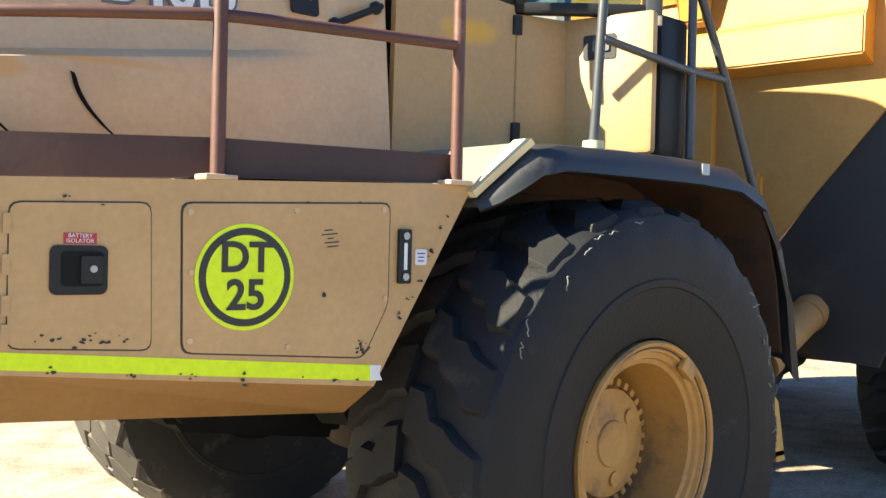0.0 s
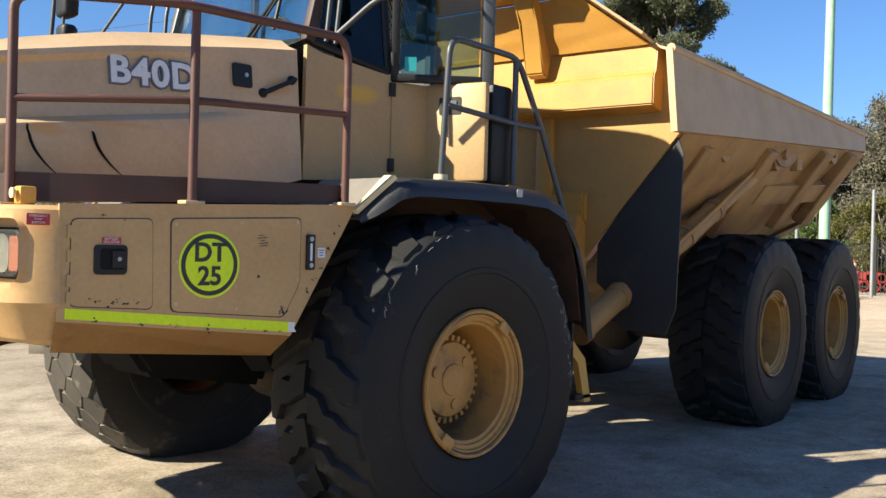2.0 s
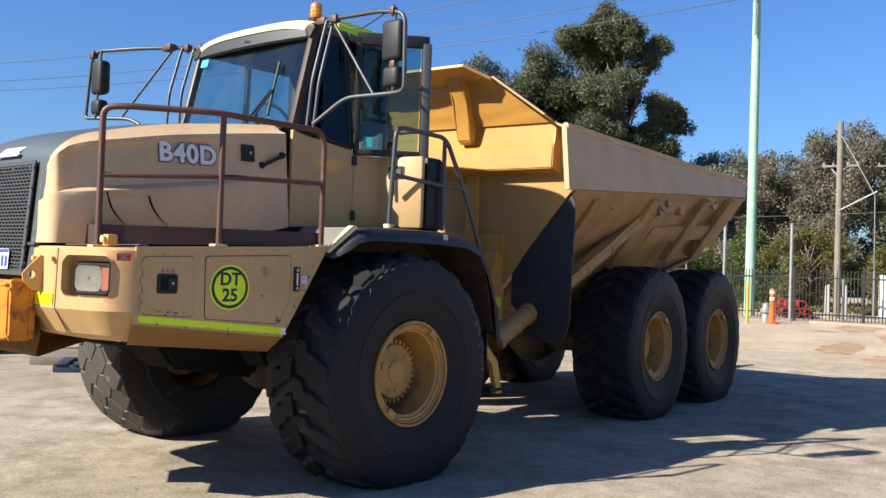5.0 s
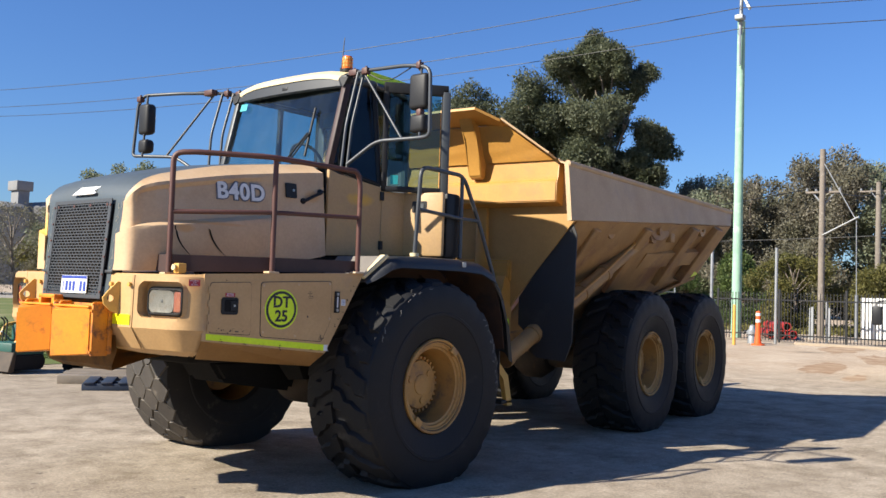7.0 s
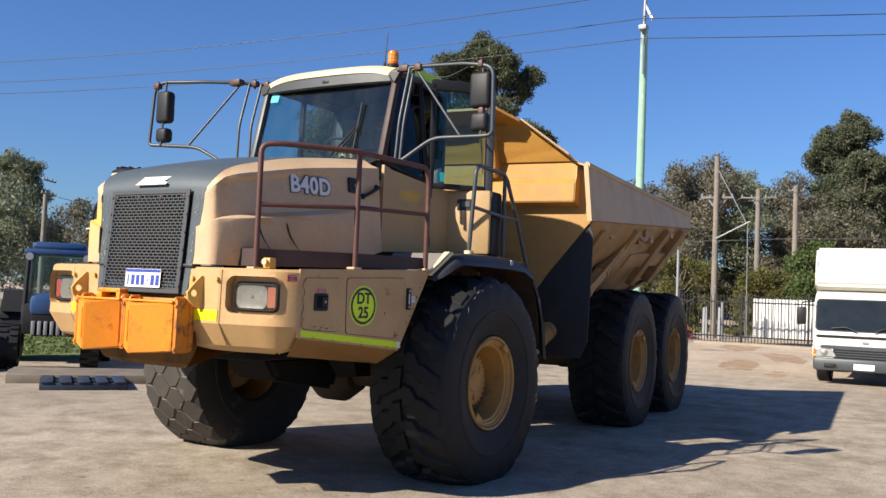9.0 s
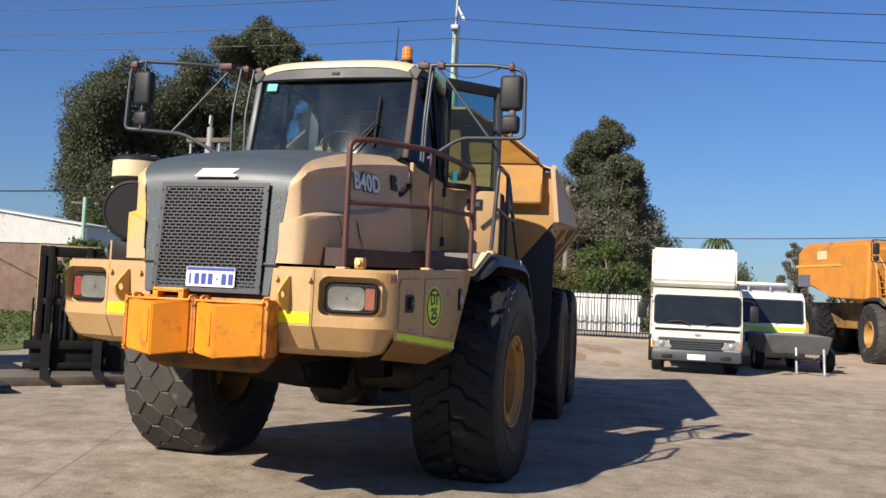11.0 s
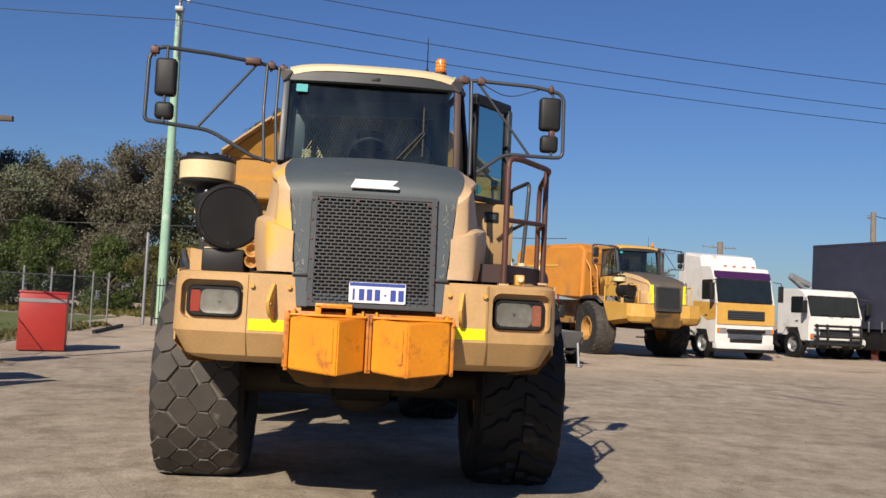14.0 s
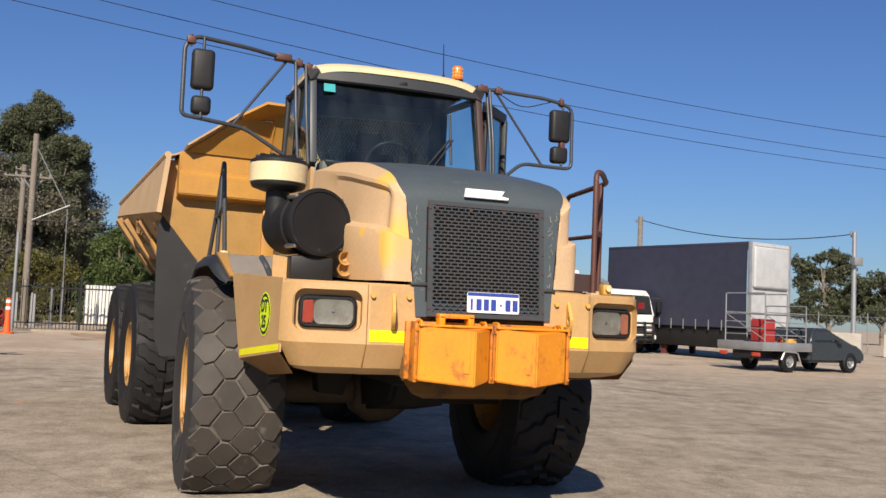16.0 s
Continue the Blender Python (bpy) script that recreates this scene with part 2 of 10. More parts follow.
MIRROR = surface("mirror_face", (0.7, 0.7, 0.7), (0.7, 0.7, 0.7), 0.05, 1.0, bump=0)
SMOKED = pane_material("smoked_glass", (0.14, 0.16, 0.16))
TINTED = pane_material("green_tinted_glass", (0.13, 0.22, 0.235))
DOOR_GLASS = pane_material("pale_green_tinted_glass", (0.50, 0.66, 0.67))
VISOR = surface("visor_grey_paint", (0.032, 0.036, 0.040), (0.026, 0.029, 0.033), 0.5, bump=0.04)
GLASS = pane_material("cab_glass", (0.72, 0.84, 0.85), 0.02, 0.013)
DASH = surface("faded_grey_dash", (0.13, 0.15, 0.14), (0.10, 0.115, 0.11), 0.7)
LENS = pane_material("lamp_glass", (0.82, 0.84, 0.84), 0.08)
REFLECTOR = surface("lamp_reflector", (0.36, 0.335, 0.295), (0.24, 0.22, 0.19), 0.45, 0.25, scale=9, stain=(0.24, 0.19, 0.14), cover=0.46, stain_scale=14)
CHROME_DULL = surface("dull_chrome", (0.42, 0.41, 0.39), (0.30, 0.295, 0.28), 0.4, 0.45, scale=10)
WOOD = surface("weathered_pole_wood", (0.225, 0.19, 0.155), (0.165, 0.14, 0.115), 0.85, stain=(0.30, 0.265, 0.225), cover=0.45, stain_scale=5)
POLE_GREEN = surface("green_treated_pole", (0.33, 0.52, 0.38), (0.27, 0.45, 0.32), 0.75, stain=(0.42, 0.55, 0.45), cover=0.45, stain_scale=2)
BARK = surface("eucalypt_bark", (0.22, 0.18, 0.14), (0.13, 0.105, 0.085), 0.9, stain=(0.36, 0.32, 0.27), cover=0.45)
LEAF_GUM = leaf_material("gum_leaves", (0.088, 0.10, 0.062), (0.18, 0.19, 0.12))
LEAF_DRY = leaf_material("dry_scrub_leaves", (0.155, 0.14, 0.105), (0.265, 0.24, 0.185))
# Far leaves: distance haze is put into the paler greens.
LEAF_HAZED = leaf_material("hazed_tree_leaves", (0.17, 0.19, 0.125), (0.30, 0.315, 0.215))
LEAF_GREEN = leaf_material("green_shrub_leaves", (0.075, 0.11, 0.034), (0.17, 0.215, 0.075))
LEAF_STRAW = leaf_material("straw_bush_leaves", (0.12, 0.115, 0.035), (0.23, 0.20, 0.07))
CURTAIN = surface("dark_curtain_fabric", (0.034, 0.036, 0.060), (0.027, 0.029, 0.049), 0.5, bump=0.1)
RED = surface("red_paint", (0.40, 0.035, 0.028), (0.33, 0.03, 0.026), 0.4, bump=0.03)
CONCRETE = surface("concrete", (0.45, 0.42, 0.37), (0.38, 0.35, 0.30), 0.9, fine=90, bump=0.4)
PURPLE = surface("purple_paint", (0.055, 0.014, 0.075), (0.05, 0.013, 0.068), 0.3, bump=0)
CHARCOAL = surface("charcoal_car_paint", (0.045, 0.055, 0.065), (0.04, 0.05, 0.06), 0.25, 0.3, bump=0)
ALU = surface("aluminium", (0.46, 0.47, 0.48), (0.36, 0.37, 0.38), 0.4, 0.6)
TAN = surface("tan_forklift_paint", (0.42, 0.30, 0.15), (0.36, 0.25, 0.12), 0.5)
PALLET_BLUE = surface("faded_dark_blue_paint", (0.016, 0.03, 0.06), (0.012, 0.022, 0.045), 0.7, stain=(0.06, 0.05, 0.045), cover=0.45)
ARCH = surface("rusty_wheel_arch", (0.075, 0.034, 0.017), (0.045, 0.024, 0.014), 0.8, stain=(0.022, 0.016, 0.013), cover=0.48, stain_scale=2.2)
DARK_BLUE = surface("dark_blue_paint", (0.02, 0.06, 0.16), (0.02, 0.05, 0.13), 0.35)
DARK_GREEN = surface("dark_green_paint", (0.02, 0.10, 0.08), (0.02, 0.08, 0.06), 0.5)
DUMP_ORANGE = surface("orange_truck_paint", (0.62, 0.25, 0.035), (0.55, 0.215, 0.035), 0.5, stain=(0.34, 0.17, 0.06), cover=0.47, stain_scale=1.2)


def worn_paint(m, spots, colour):
    """Rubbed patches of an older paint on a panel: each spot is x, z, half length and half height in the panel's frame."""
    nt = m.node_tree
    bsdf = nt.nodes["Principled BSDF"]
    src = bsdf.inputs["Base Color"].links[0].from_socket
    vec = nt.nodes.new("ShaderNodeTexCoord").outputs["Object"]
    sep = nt.nodes.new("ShaderNodeSeparateXYZ")
    nt.links.new(vec, sep.inputs[0])
    rough = noise_of(nt, vec, 9.0, 6, 0.7)
    for x, z, rx, rz in spots:
        total = None
        for sock, c, r in ((sep.outputs[0], x, rx), (sep.outputs[2], z, rz)):
            d = nt.nodes.new("ShaderNodeMath")
            d.operation = "MULTIPLY_ADD"
            d.inputs[1].default_value, d.inputs[2].default_value = 1 / r, -c / r
            nt.links.new(sock, d.inputs[0])
            q = nt.nodes.new("ShaderNodeMath")
            q.operation = "MULTIPLY"
            nt.links.new(d.outputs[0], q.inputs[0])
            nt.links.new(d.outputs[0], q.inputs[1])
            if total is None:
                total = q.outputs[0]
            else:
                s = nt.nodes.new("ShaderNodeMath")
                s.operation = "ADD"
                nt.links.new(total, s.inputs[0])
                nt.links.new(q.outputs[0], s.inputs[1])
                total = s.outputs[0]
        e = nt.nodes.new("ShaderNodeMath")
        e.operation = "MULTIPLY_ADD"
        e.inputs[1].default_value = 1.3
        nt.links.new(rough, e.inputs[0])
        nt.links.new(total, e.inputs[2])
        src = blend(nt, ramp(nt, e.outputs[0], 1.55, 0.75), src, colour)
    nt.links.new(src, bsdf.inputs["Base Color"])


worn_paint(SAND_PALE, [(0.74, 2.43, 0.10, 0.06), (1.80, 2.115, 0.40, 0.018), (2.0, 2.06, 0.10, 0.04)], (0.56, 0.32, 0.13))
worn_paint(SAND_PATCH, [(2.20, 2.42, 0.13, 0.13), (2.36, 1.98, 0.06, 0.24), (2.12, 2.05, 0.05, 0.05)], (0.66, 0.40, 0.085))
worn_paint(CAB_YELLOW, [(0.22, 2.45, 0.16, 0.07)], (0.60, 0.34, 0.05))


def ground_material():
    m = bpy.data.materials.new("yard_surface")
    m.use_nodes = True
    nt = m.node_tree
    bsdf = nt.nodes["Principled BSDF"]
    vec = nt.nodes.new("ShaderNodeTexCoord").outputs["Object"]
    col = blend(nt, ramp(nt, noise_of(nt, vec, 0.22, 6), 0.38, 0.62), (0.40, 0.338, 0.262), (0.495, 0.424, 0.333))
    col = blend(nt, ramp(nt, noise_of(nt, vec, 1.7, 8, 0.7), 0.42, 0.64), col, (0.275, 0.227, 0.168))
    sep = nt.nodes.new("ShaderNodeSeparateXYZ")
    nt.links.new(vec, sep.inputs[0])
    add = nt.nodes.new("ShaderNodeMath")
    add.operation = "MULTIPLY_ADD"
    add.inputs[1].default_value = 14.0
    nt.links.new(noise_of(nt, vec, 0.16, 5), add.inputs[0])
    nt.links.new(sep.outputs[0], add.inputs[2])
    dirt = blend(nt, ramp(nt, noise_of(nt, vec, 0.6, 7), 0.35, 0.65), (0.56, 0.466, 0.36), (0.45, 0.352, 0.255))
    col = blend(nt, ramp(nt, add.outputs[0], -4.0, -9.0), col, dirt)
    mp = nt.nodes.new("ShaderNodeMapping")
    mp.inputs["Scale"].default_value, mp.inputs["Rotation"].default_value = (1.2, 0.8, 1.0), (0, 0, 0.35)
    nt.links.new(vec, mp.inputs["Vector"])
    oil = noise_of(nt, mp.outputs[0], 0.42, 4, 0.55)
    col = blend(nt, ramp(nt, oil, 0.60, 0.72), col, (0.24, 0.197, 0.15))
    grit = noise_of(nt, vec, 38, 4, 0.8)
    col = blend(nt, ramp(nt, grit, 0.36, 0.62), blend(nt, 1.0, col, (0.56, 0.56, 0.56), "MULTIPLY"), col)
    chips = noise_of(nt, vec, 85, 2, 0.5)
    col = blend(nt, ramp(nt, chips, 0.66, 0.72), col, (0.62, 0.56, 0.46))
    col = blend(nt, ramp(nt, noise_of(nt, vec, 24, 3, 0.6), 0.70, 0.75), col, (0.16, 0.13, 0.10))
    mid = noise_of(nt, vec, 5.5, 6, 0.75)
    col = blend(nt, ramp(nt, mid, 0.30, 0.70), blend(nt, 1.0, col, (0.80, 0.79, 0.78), "MULTIPLY"), blend(nt, 1.0, col, (1.12, 1.11, 1.10), "MULTIPLY"))
    spots = noise_of(nt, vec, 9.0, 2, 0.5)
    col = blend(nt, ramp(nt, spots, 0.68, 0.76), col, (0.13, 0.11, 0.09))
    nt.links.new(col, bsdf.inputs["Base Color"])
    bsdf.inputs["Roughness"].default_value = 0.92
    bsdf.inputs["Specular IOR Level"].default_value = 0.2
    bn = nt.nodes.new("ShaderNodeBump")
    bn.inputs["Strength"].default_value, bn.inputs["Distance"].default_value = 0.5, 0.012
    nt.links.new(grit, bn.inputs["Height"])
    nt.links.new(bn.outputs["Normal"], bsdf.inputs["Normal"])
    return m


YARD = ground_material()
JOINT = surface("dusty_joint", (0.20, 0.165, 0.125), (0.13, 0.108, 0.083), 0.95, scale=3, stain=(0.34, 0.285, 0.215), cover=0.5, stain_scale=2.2, bump=0)


# ---- mesh tools ----
def axes(o, x, y, z):
    m = Matrix.Identity(4)
    for i, v in enumerate((Vector(x).normalized(), Vector(y).normalized(), Vector(z).normalized(), Vector(o))):
        for j in range(3):
            m[j][i] = v[j]
    return m


def finish(name, bm, mat, angle=38, fix=True):
    if fix:
        bmesh.ops.recalc_face_normals(bm, faces=bm.faces)
    me = bpy.data.meshes.new(name)
    bm.to_mesh(me)
    bm.free()
    me.shade_smooth()
    me.set_sharp_from_angle(angle=radians(angle))
    for mm in (mat if isinstance(mat, (list, tuple)) else [mat]):
        me.materials.append(mm)
    return me


def part(name, bm, mat, parent, label="", m=None, angle=38):
    me = bm if isinstance(bm, bpy.types.Mesh) else finish(name, bm, mat, angle)
    ob = new(name, me)
    ob.parent = parent
    if m is not None:
        ob.matrix_basis = m
    return tagged(ob, label)


def thing(name, label, category, group="", kind="", m=None):
    ob = new(name)
    ob.empty_display_size = 0.2
    if m is not None:
        ob.matrix_basis = m
    return tagged(ob, label, category, group, kind)


def box(bm, x0, x1, y0, y1, z0, z1, bev=0.0, m=None, seg=2):
    mm = Matrix.LocRotScale(((x0 + x1) / 2, (y0 + y1) / 2, (z0 + z1) / 2), None, (abs(x1 - x0), abs(y1 - y0), abs(z1 - z0)))
    vs = bmesh.ops.create_cube(bm, size=1.0, matrix=mm)["verts"]
    if bev:
        es = list({e for v in vs for e in v.link_edges})
        vs = [v for v in bmesh.ops.bevel(bm, geom=es, offset=bev, segments=seg, affect="EDGES", profile=0.5)["verts"]]
    if m is not None:
        for v in set(vs):
            v.co = m @ v.co
    return bm


def one_box(*a, **k):
    return box(bmesh.new(), *a, **k)


def prism(bm, pts, vec):
    """A solid from a flat outline and the vector that it is drawn along."""
    a = [bm.verts.new(p) for p in pts]
    b = [bm.verts.new(Vector(p) + Vector(vec)) for p in pts]
    n = len(a)
    bm.faces.new(a)
    bm.faces.new(b[::-1])
    for i in range(n):
        bm.faces.new((a[i], b[i], b[(i + 1) % n], a[(i + 1) % n]))
    return bm


def rrect_points(w, h, r, seg=4):
    pts = []
    for cx, cy, a0 in ((w / 2 - r, h / 2 - r, 0), (-w / 2 + r, h / 2 - r, 90), (-w / 2 + r, -h / 2 + r, 180), (w / 2 - r, -h / 2 + r, 270)):
        for k in range(seg + 1):
            a = radians(a0 + 90 * k / seg)
            pts.append((cx + r * math.cos(a), cy + r * math.sin(a)))
    return pts


def plate(bm, m, w, h, t, r=0.01, lift=0.0):
    return prism(bm, [m @ Vector((x, y, lift)) for x, y in rrect_points(w, h, r)], m.to_3x3() @ Vector((0, 0, t)))


def disc(bm, m, r, t, r_in=0.0, seg=40, lift=0.0):
    """A flat disc or ring of thickness t."""
    prof = [(r_in, lift), (r, lift), (r, lift + t), (r_in, lift + t)]
    return lathe(bm, prof, m, seg, closed=True)


def lathe(bm, prof, m, seg=40, closed=False):
    """Turns a profile of (radius, height) about the local z of m."""
    rings = []
    for r, z in prof:
        if r < 1e-5:
            rings.append([bm.verts.new(m @ Vector((0, 0, z)))])
        else:
            rings.append([bm.verts.new(m @ Vector((r * math.cos(2 * math.pi * k / seg), r * math.sin(2 * math.pi * k / seg), z))) for k in range(seg)])
    pairs = list(zip(rings, rings[1:])) + ([(rings[-1], rings[0])] if closed else [])
    for a, b in pairs:
        for k in range(seg):
            f = [a[k % len(a)], a[(k + 1) % len(a)], b[(k + 1) % len(b)], b[k % len(b)]]
            f = [v for i, v in enumerate(f) if v not in f[:i]]
            if len(f) > 2:
                bm.faces.new(f)
    return bm


def frame_z(p0, p1):
    z = (Vector(p1) - Vector(p0)).normalized()
    x = z.orthogonal().normalized()
    return axes(p0, x, z.cross(x), z)


def rod(bm, p0, p1, r, r2=None, seg=16):
    d = (Vector(p1) - Vector(p0)).length
    return lathe(bm, [(0, 0), (r, 0), (r if r2 is None else r2, d), (0, d)], frame_z(p0, p1), seg)


def tube(bm, pts, r, fillet=0.08, seg=10):
    """A bent pipe along a path with rounded corners."""
    pts = [Vector(p) for p in pts]
    path = [pts[0]]
    for a, b, c in zip(pts, pts[1:], pts[2:]):
        if fillet <= 0:
            path.append(b)
            continue
        u, w = (a - b), (c - b)
        f = min(fillet, u.length * 0.45, w.length * 0.45)
        p, q = b + u.normalized() * f, b + w.normalized() * f
        for k in range(6):
            t = k / 5
            path.append(p * (1 - t) ** 2 + b * 2 * t * (1 - t) + q * t * t)
    path.append(pts[-1])
    ring, side = [], None
    for i, p in enumerate(path):
        d = (path[min(i + 1, len(path) - 1)] - path[max(i - 1, 0)]).normalized()
        side = d.orthogonal().normalized() if side is None else (side - d * side.dot(d)).normalized()
        up = d.cross(side)
        ring.append([bm.verts.new(p + (side * math.cos(2 * math.pi * k / seg) + up * math.sin(2 * math.pi * k / seg)) * r) for k in range(seg)])
    for a, b in zip(ring, ring[1:]):
        for k in range(seg):
            bm.faces.new((a[k], a[(k + 1) % seg], b[(k + 1) % seg], b[k]))
    bm.faces.new(ring[0])
    bm.faces.new(ring[-1])
    return bm


def grid(bm, rows):
    """A sheet through rows of points."""
    vs = [[bm.verts.new(p) for p in row] for row in rows]
    for a, b in zip(vs, vs[1:]):
        for k in range(len(a) - 1):
            bm.faces.new((a[k], a[k + 1], b[k + 1], b[k]))
    return vs


def sheet(bm, rows, thick):
    """A sheet through rows of points with thickness, drawn inwards along its normals."""
    grid(bm, rows)
    bmesh.ops.recalc_face_normals(bm, faces=bm.faces)
    bmesh.ops.solidify(bm, geom=bm.faces[:], thickness=thick)
    return bm


def lettering(name, body, size, m, mat, parent, label="", extrude=0.0015, offset=0.0, space=1.0, wide=1.0):
    cu = bpy.data.curves.new(name, "FONT")
    cu.body, cu.size, cu.extrude, cu.offset, cu.space_character = body, size, extrude, offset, space
    cu.align_x, cu.align_y, cu.resolution_u = "CENTER", "CENTER", 4
    tmp = new(name, cu)
    me = bpy.data.meshes.new_from_object(tmp.evaluated_get(bpy.context.evaluated_depsgraph_get()))
    bpy.data.objects.remove(tmp)
    me.transform(Matrix.Diagonal((wide, 1, 1, 1)))
    me.materials.clear()
    me.materials.append(mat)
    return part(name, me, mat, parent, label, m)


# ---- ground ----
def gz(x):
    return 0.0118 * min(max(0.0, -x - 5.0), 42.0)


def build_ground():
    bm = bmesh.new()
    xs = [-1800, -400, -120, -70, -47, -40, -33, -26, -19, -12, -8, -5, -2, 1, 4, 8, 14, 40, 200, 1800]
    ys = [-1800, -400, -120, -60, -30, -15, -8, -3, 0, 3, 8, 15, 30, 60, 120, 400, 1800]
    grid(bm, [[(x, y, gz(x)) for y in ys] for x in xs])
    for f in bm.faces:
        if f.normal.z < 0:
            f.normal_flip()
    me = finish("ground", bm, YARD, fix=False)
    tagged(new("ground", me), "worn tan concrete and dirt yard surface", "ground", kind="structure")
    # saw-cut joints in the slab
    for a, b in (((2.61, -1.27), (-0.10, -2.45)), ((-0.10, -2.45), (-6.5, -5.2)), ((9.0, 1.5), (2.61, -1.27)), ((-6.3, 6.4), (-10.5, 4.3)), ((-9.5, 3.3), (-15, 6.0))):
        bm = bmesh.new()
        d = Vector((b[0] - a[0], b[1] - a[1], 0)).normalized()
        n = Vector((-d.y, d.x, 0)) * 0.0022
        k = 14
        rows = []
        for i in range(k + 1):
            p = Vector((a[0] + (b[0] - a[0]) * i / k, a[1] + (b[1] - a[1]) * i / k, 0)) + n * 3 * (noise.noise((i * 0.9, a[0], 0)))
            p.z = gz(p.x) + 0.003
            rows.append([p - n, p + n])
        grid(bm, rows)
        tagged(new("slab_joint", finish("slab_joint", bm, JOINT)), "dark saw-cut joint in the yard slab", "joint", kind="structure")


build_ground()


# ---- articulated dump truck ----
HUB = 0.835


def tyre_mesh(name, R=0.925, half=0.375, bead=0.385, pitch=24, step=0.164, mat=None, hub=HUB, high=0.036, tread_mat=None, seed=5, lugs=False):
    """A wide earthmover tyre about the local y axis, with hexagonal tread blocks, standing on the ground hub below."""
    bm = bmesh.new()
    c = R - high
    k = half / 0.375
    prof = [(bead, -0.27), (bead + 0.03, -0.315), (0.52, -0.352), (0.60, -0.368), (0.605, -0.374), (0.63, -0.375), (0.635, -0.370), (0.72, -0.372), (0.80, -0.362), (c - 0.035, -0.345), (c - 0.012, -0.30), (c - 0.004, -0.16), (c, 0)]
    prof = [(r, y * k) for r, y in prof]
    prof += [(r, -y) for r, y in prof[-2::-1]]
    seg = pitch * 4
    lathe(bm, prof, axes((0, 0, 0), (1, 0, 0), (0, 0, -1), (0, 1, 0)), seg)
    # toothed shoulders
    for v in bm.verts:
        r = math.hypot(v.co.x, v.co.z)
        if c - 0.10 < r and abs(v.co.y) > 0.29 * k:
            t = math.atan2(v.co.x, v.co.z) / (2 * math.pi) * pitch + (0.5 if v.co.y > 0 else 0.0)
            if (t % 1.0) < 0.55:
                g = (r + 0.009) / r
                v.co.x, v.co.z, v.co.y = v.co.x * g, v.co.z * g, v.co.y * 1.012
    p, s = 2 * math.pi * R / pitch, step
    v1, v2 = (s * s - p * p / 4) / (2 * s), (s * s + p * p / 4) / (2 * s)
    cells = [(p / 2, -v1), (p / 2, v1), (0, v2), (-p / 2, v1), (-p / 2, -v1), (0, -v2)]
    rnd = random.Random(seed)

    def skin(u, v, h):
        v = max(-0.356 * k, min(0.356 * k, v))
        a = abs(v) / 0.34
        r = c - 0.012 * a * a + h
        if abs(v) > 0.30 * k:
            r -= (abs(v) - 0.30 * k) * 0.55
        t = u / R
        return Vector((r * math.sin(t), v, r * math.cos(t)))

    tread = []
    if lugs:
        # stepped traction bars from the middle to each shoulder
        count = 21
        q = 2 * math.pi * R / count
        for s in (-1, 1):
            bars = []
            for i in range(count):
                u0 = (i + (0.5 if s > 0 else 0.0)) * q
                line = [(0.012, 0.0, 0), (0.09, 0.02, 0), (0.135, 0.085, 0), (0.20, 0.10, 0), (0.25, 0.155, 0), (0.325, 0.175, 0), (0.358, 0.185, 0.04)]
                rings = []
                for v, du, low in line:
                    wd = 0.080 + 0.012 * math.sin(v * 30) + rnd.gauss(0, 0.004)
                    u = u0 + du + rnd.gauss(0, 0.004)
                    hh = high * (1 if v < 0.3 else 0.8 if v < 0.35 else 0.25) + rnd.uniform(-0.003, 0.002)
                    rings.append([bm.verts.new(skin(u + a * wd, s * (v + (0.008 if low and 0 < b else 0.0)), b - low)) for a, b in ((-1.12, 0.0), (-1.0, hh * 0.6), (-0.86, hh), (0.86, hh), (1.0, hh * 0.6), (1.12, 0.0))])
                for a, b in zip(rings, rings[1:]):
                    for e in range(5):
                        bm.faces.new((a[e], a[e + 1], b[e + 1], b[e])).material_index = 1 if e == 2 else 0
                bm.faces.new(rings[0])
                bm.faces.new(rings[-1])
                bars.append(rings)
            for a, b in zip(bars, bars[1:] + bars[:1]):
                for e in range(5):
                    bm.faces.new((a[e][5], b[e][0], b[e + 1][0], a[e + 1][5]))
    for col in range(0 if lugs else 4):
        v0 = (col - 1.5) * s
        for i in range(pitch):
            u0 = (i + 0.5 * (col % 2)) * p
            j, w = rnd.uniform(-0.007, 0.004), rnd.uniform(0.91, 0.97)
            cell = [(u + rnd.gauss(0, 0.007), v + rnd.gauss(0, 0.007)) for u, v in cells]
            low = [bm.verts.new(skin(u0 + u, v0 + v, 0.001)) for u, v in cells]
            mid = [bm.verts.new(skin(u0 + u * w, v0 + v * w, 0.004)) for u, v in cell]
            top = [bm.verts.new(skin(u0 + u * (w - 0.045), v0 + v * (w - 0.045), high + j + rnd.uniform(-0.003, 0.002))) for u, v in cell]
            tread += low
            bm.faces.new(top).material_index = 1
            for a, b in ((low, mid), (mid, top)):
                for q in range(6):
                    bm.faces.new((a[q], a[(q + 1) % 6], b[(q + 1) % 6], b[q])).material_index = 2
    if tread:
        bmesh.ops.remove_doubles(bm, verts=tread, dist=0.002)
    for v in bm.verts:
        if v.co.z < -hub:
            v.co.y *= 1 + 0.35 * (-hub - v.co.z)
            v.co.z = -hub + 0.02 * (v.co.z + hub)
    return finish(name, bm, [mat or RUBBER, tread_mat or TREAD, GROOVE], 30)


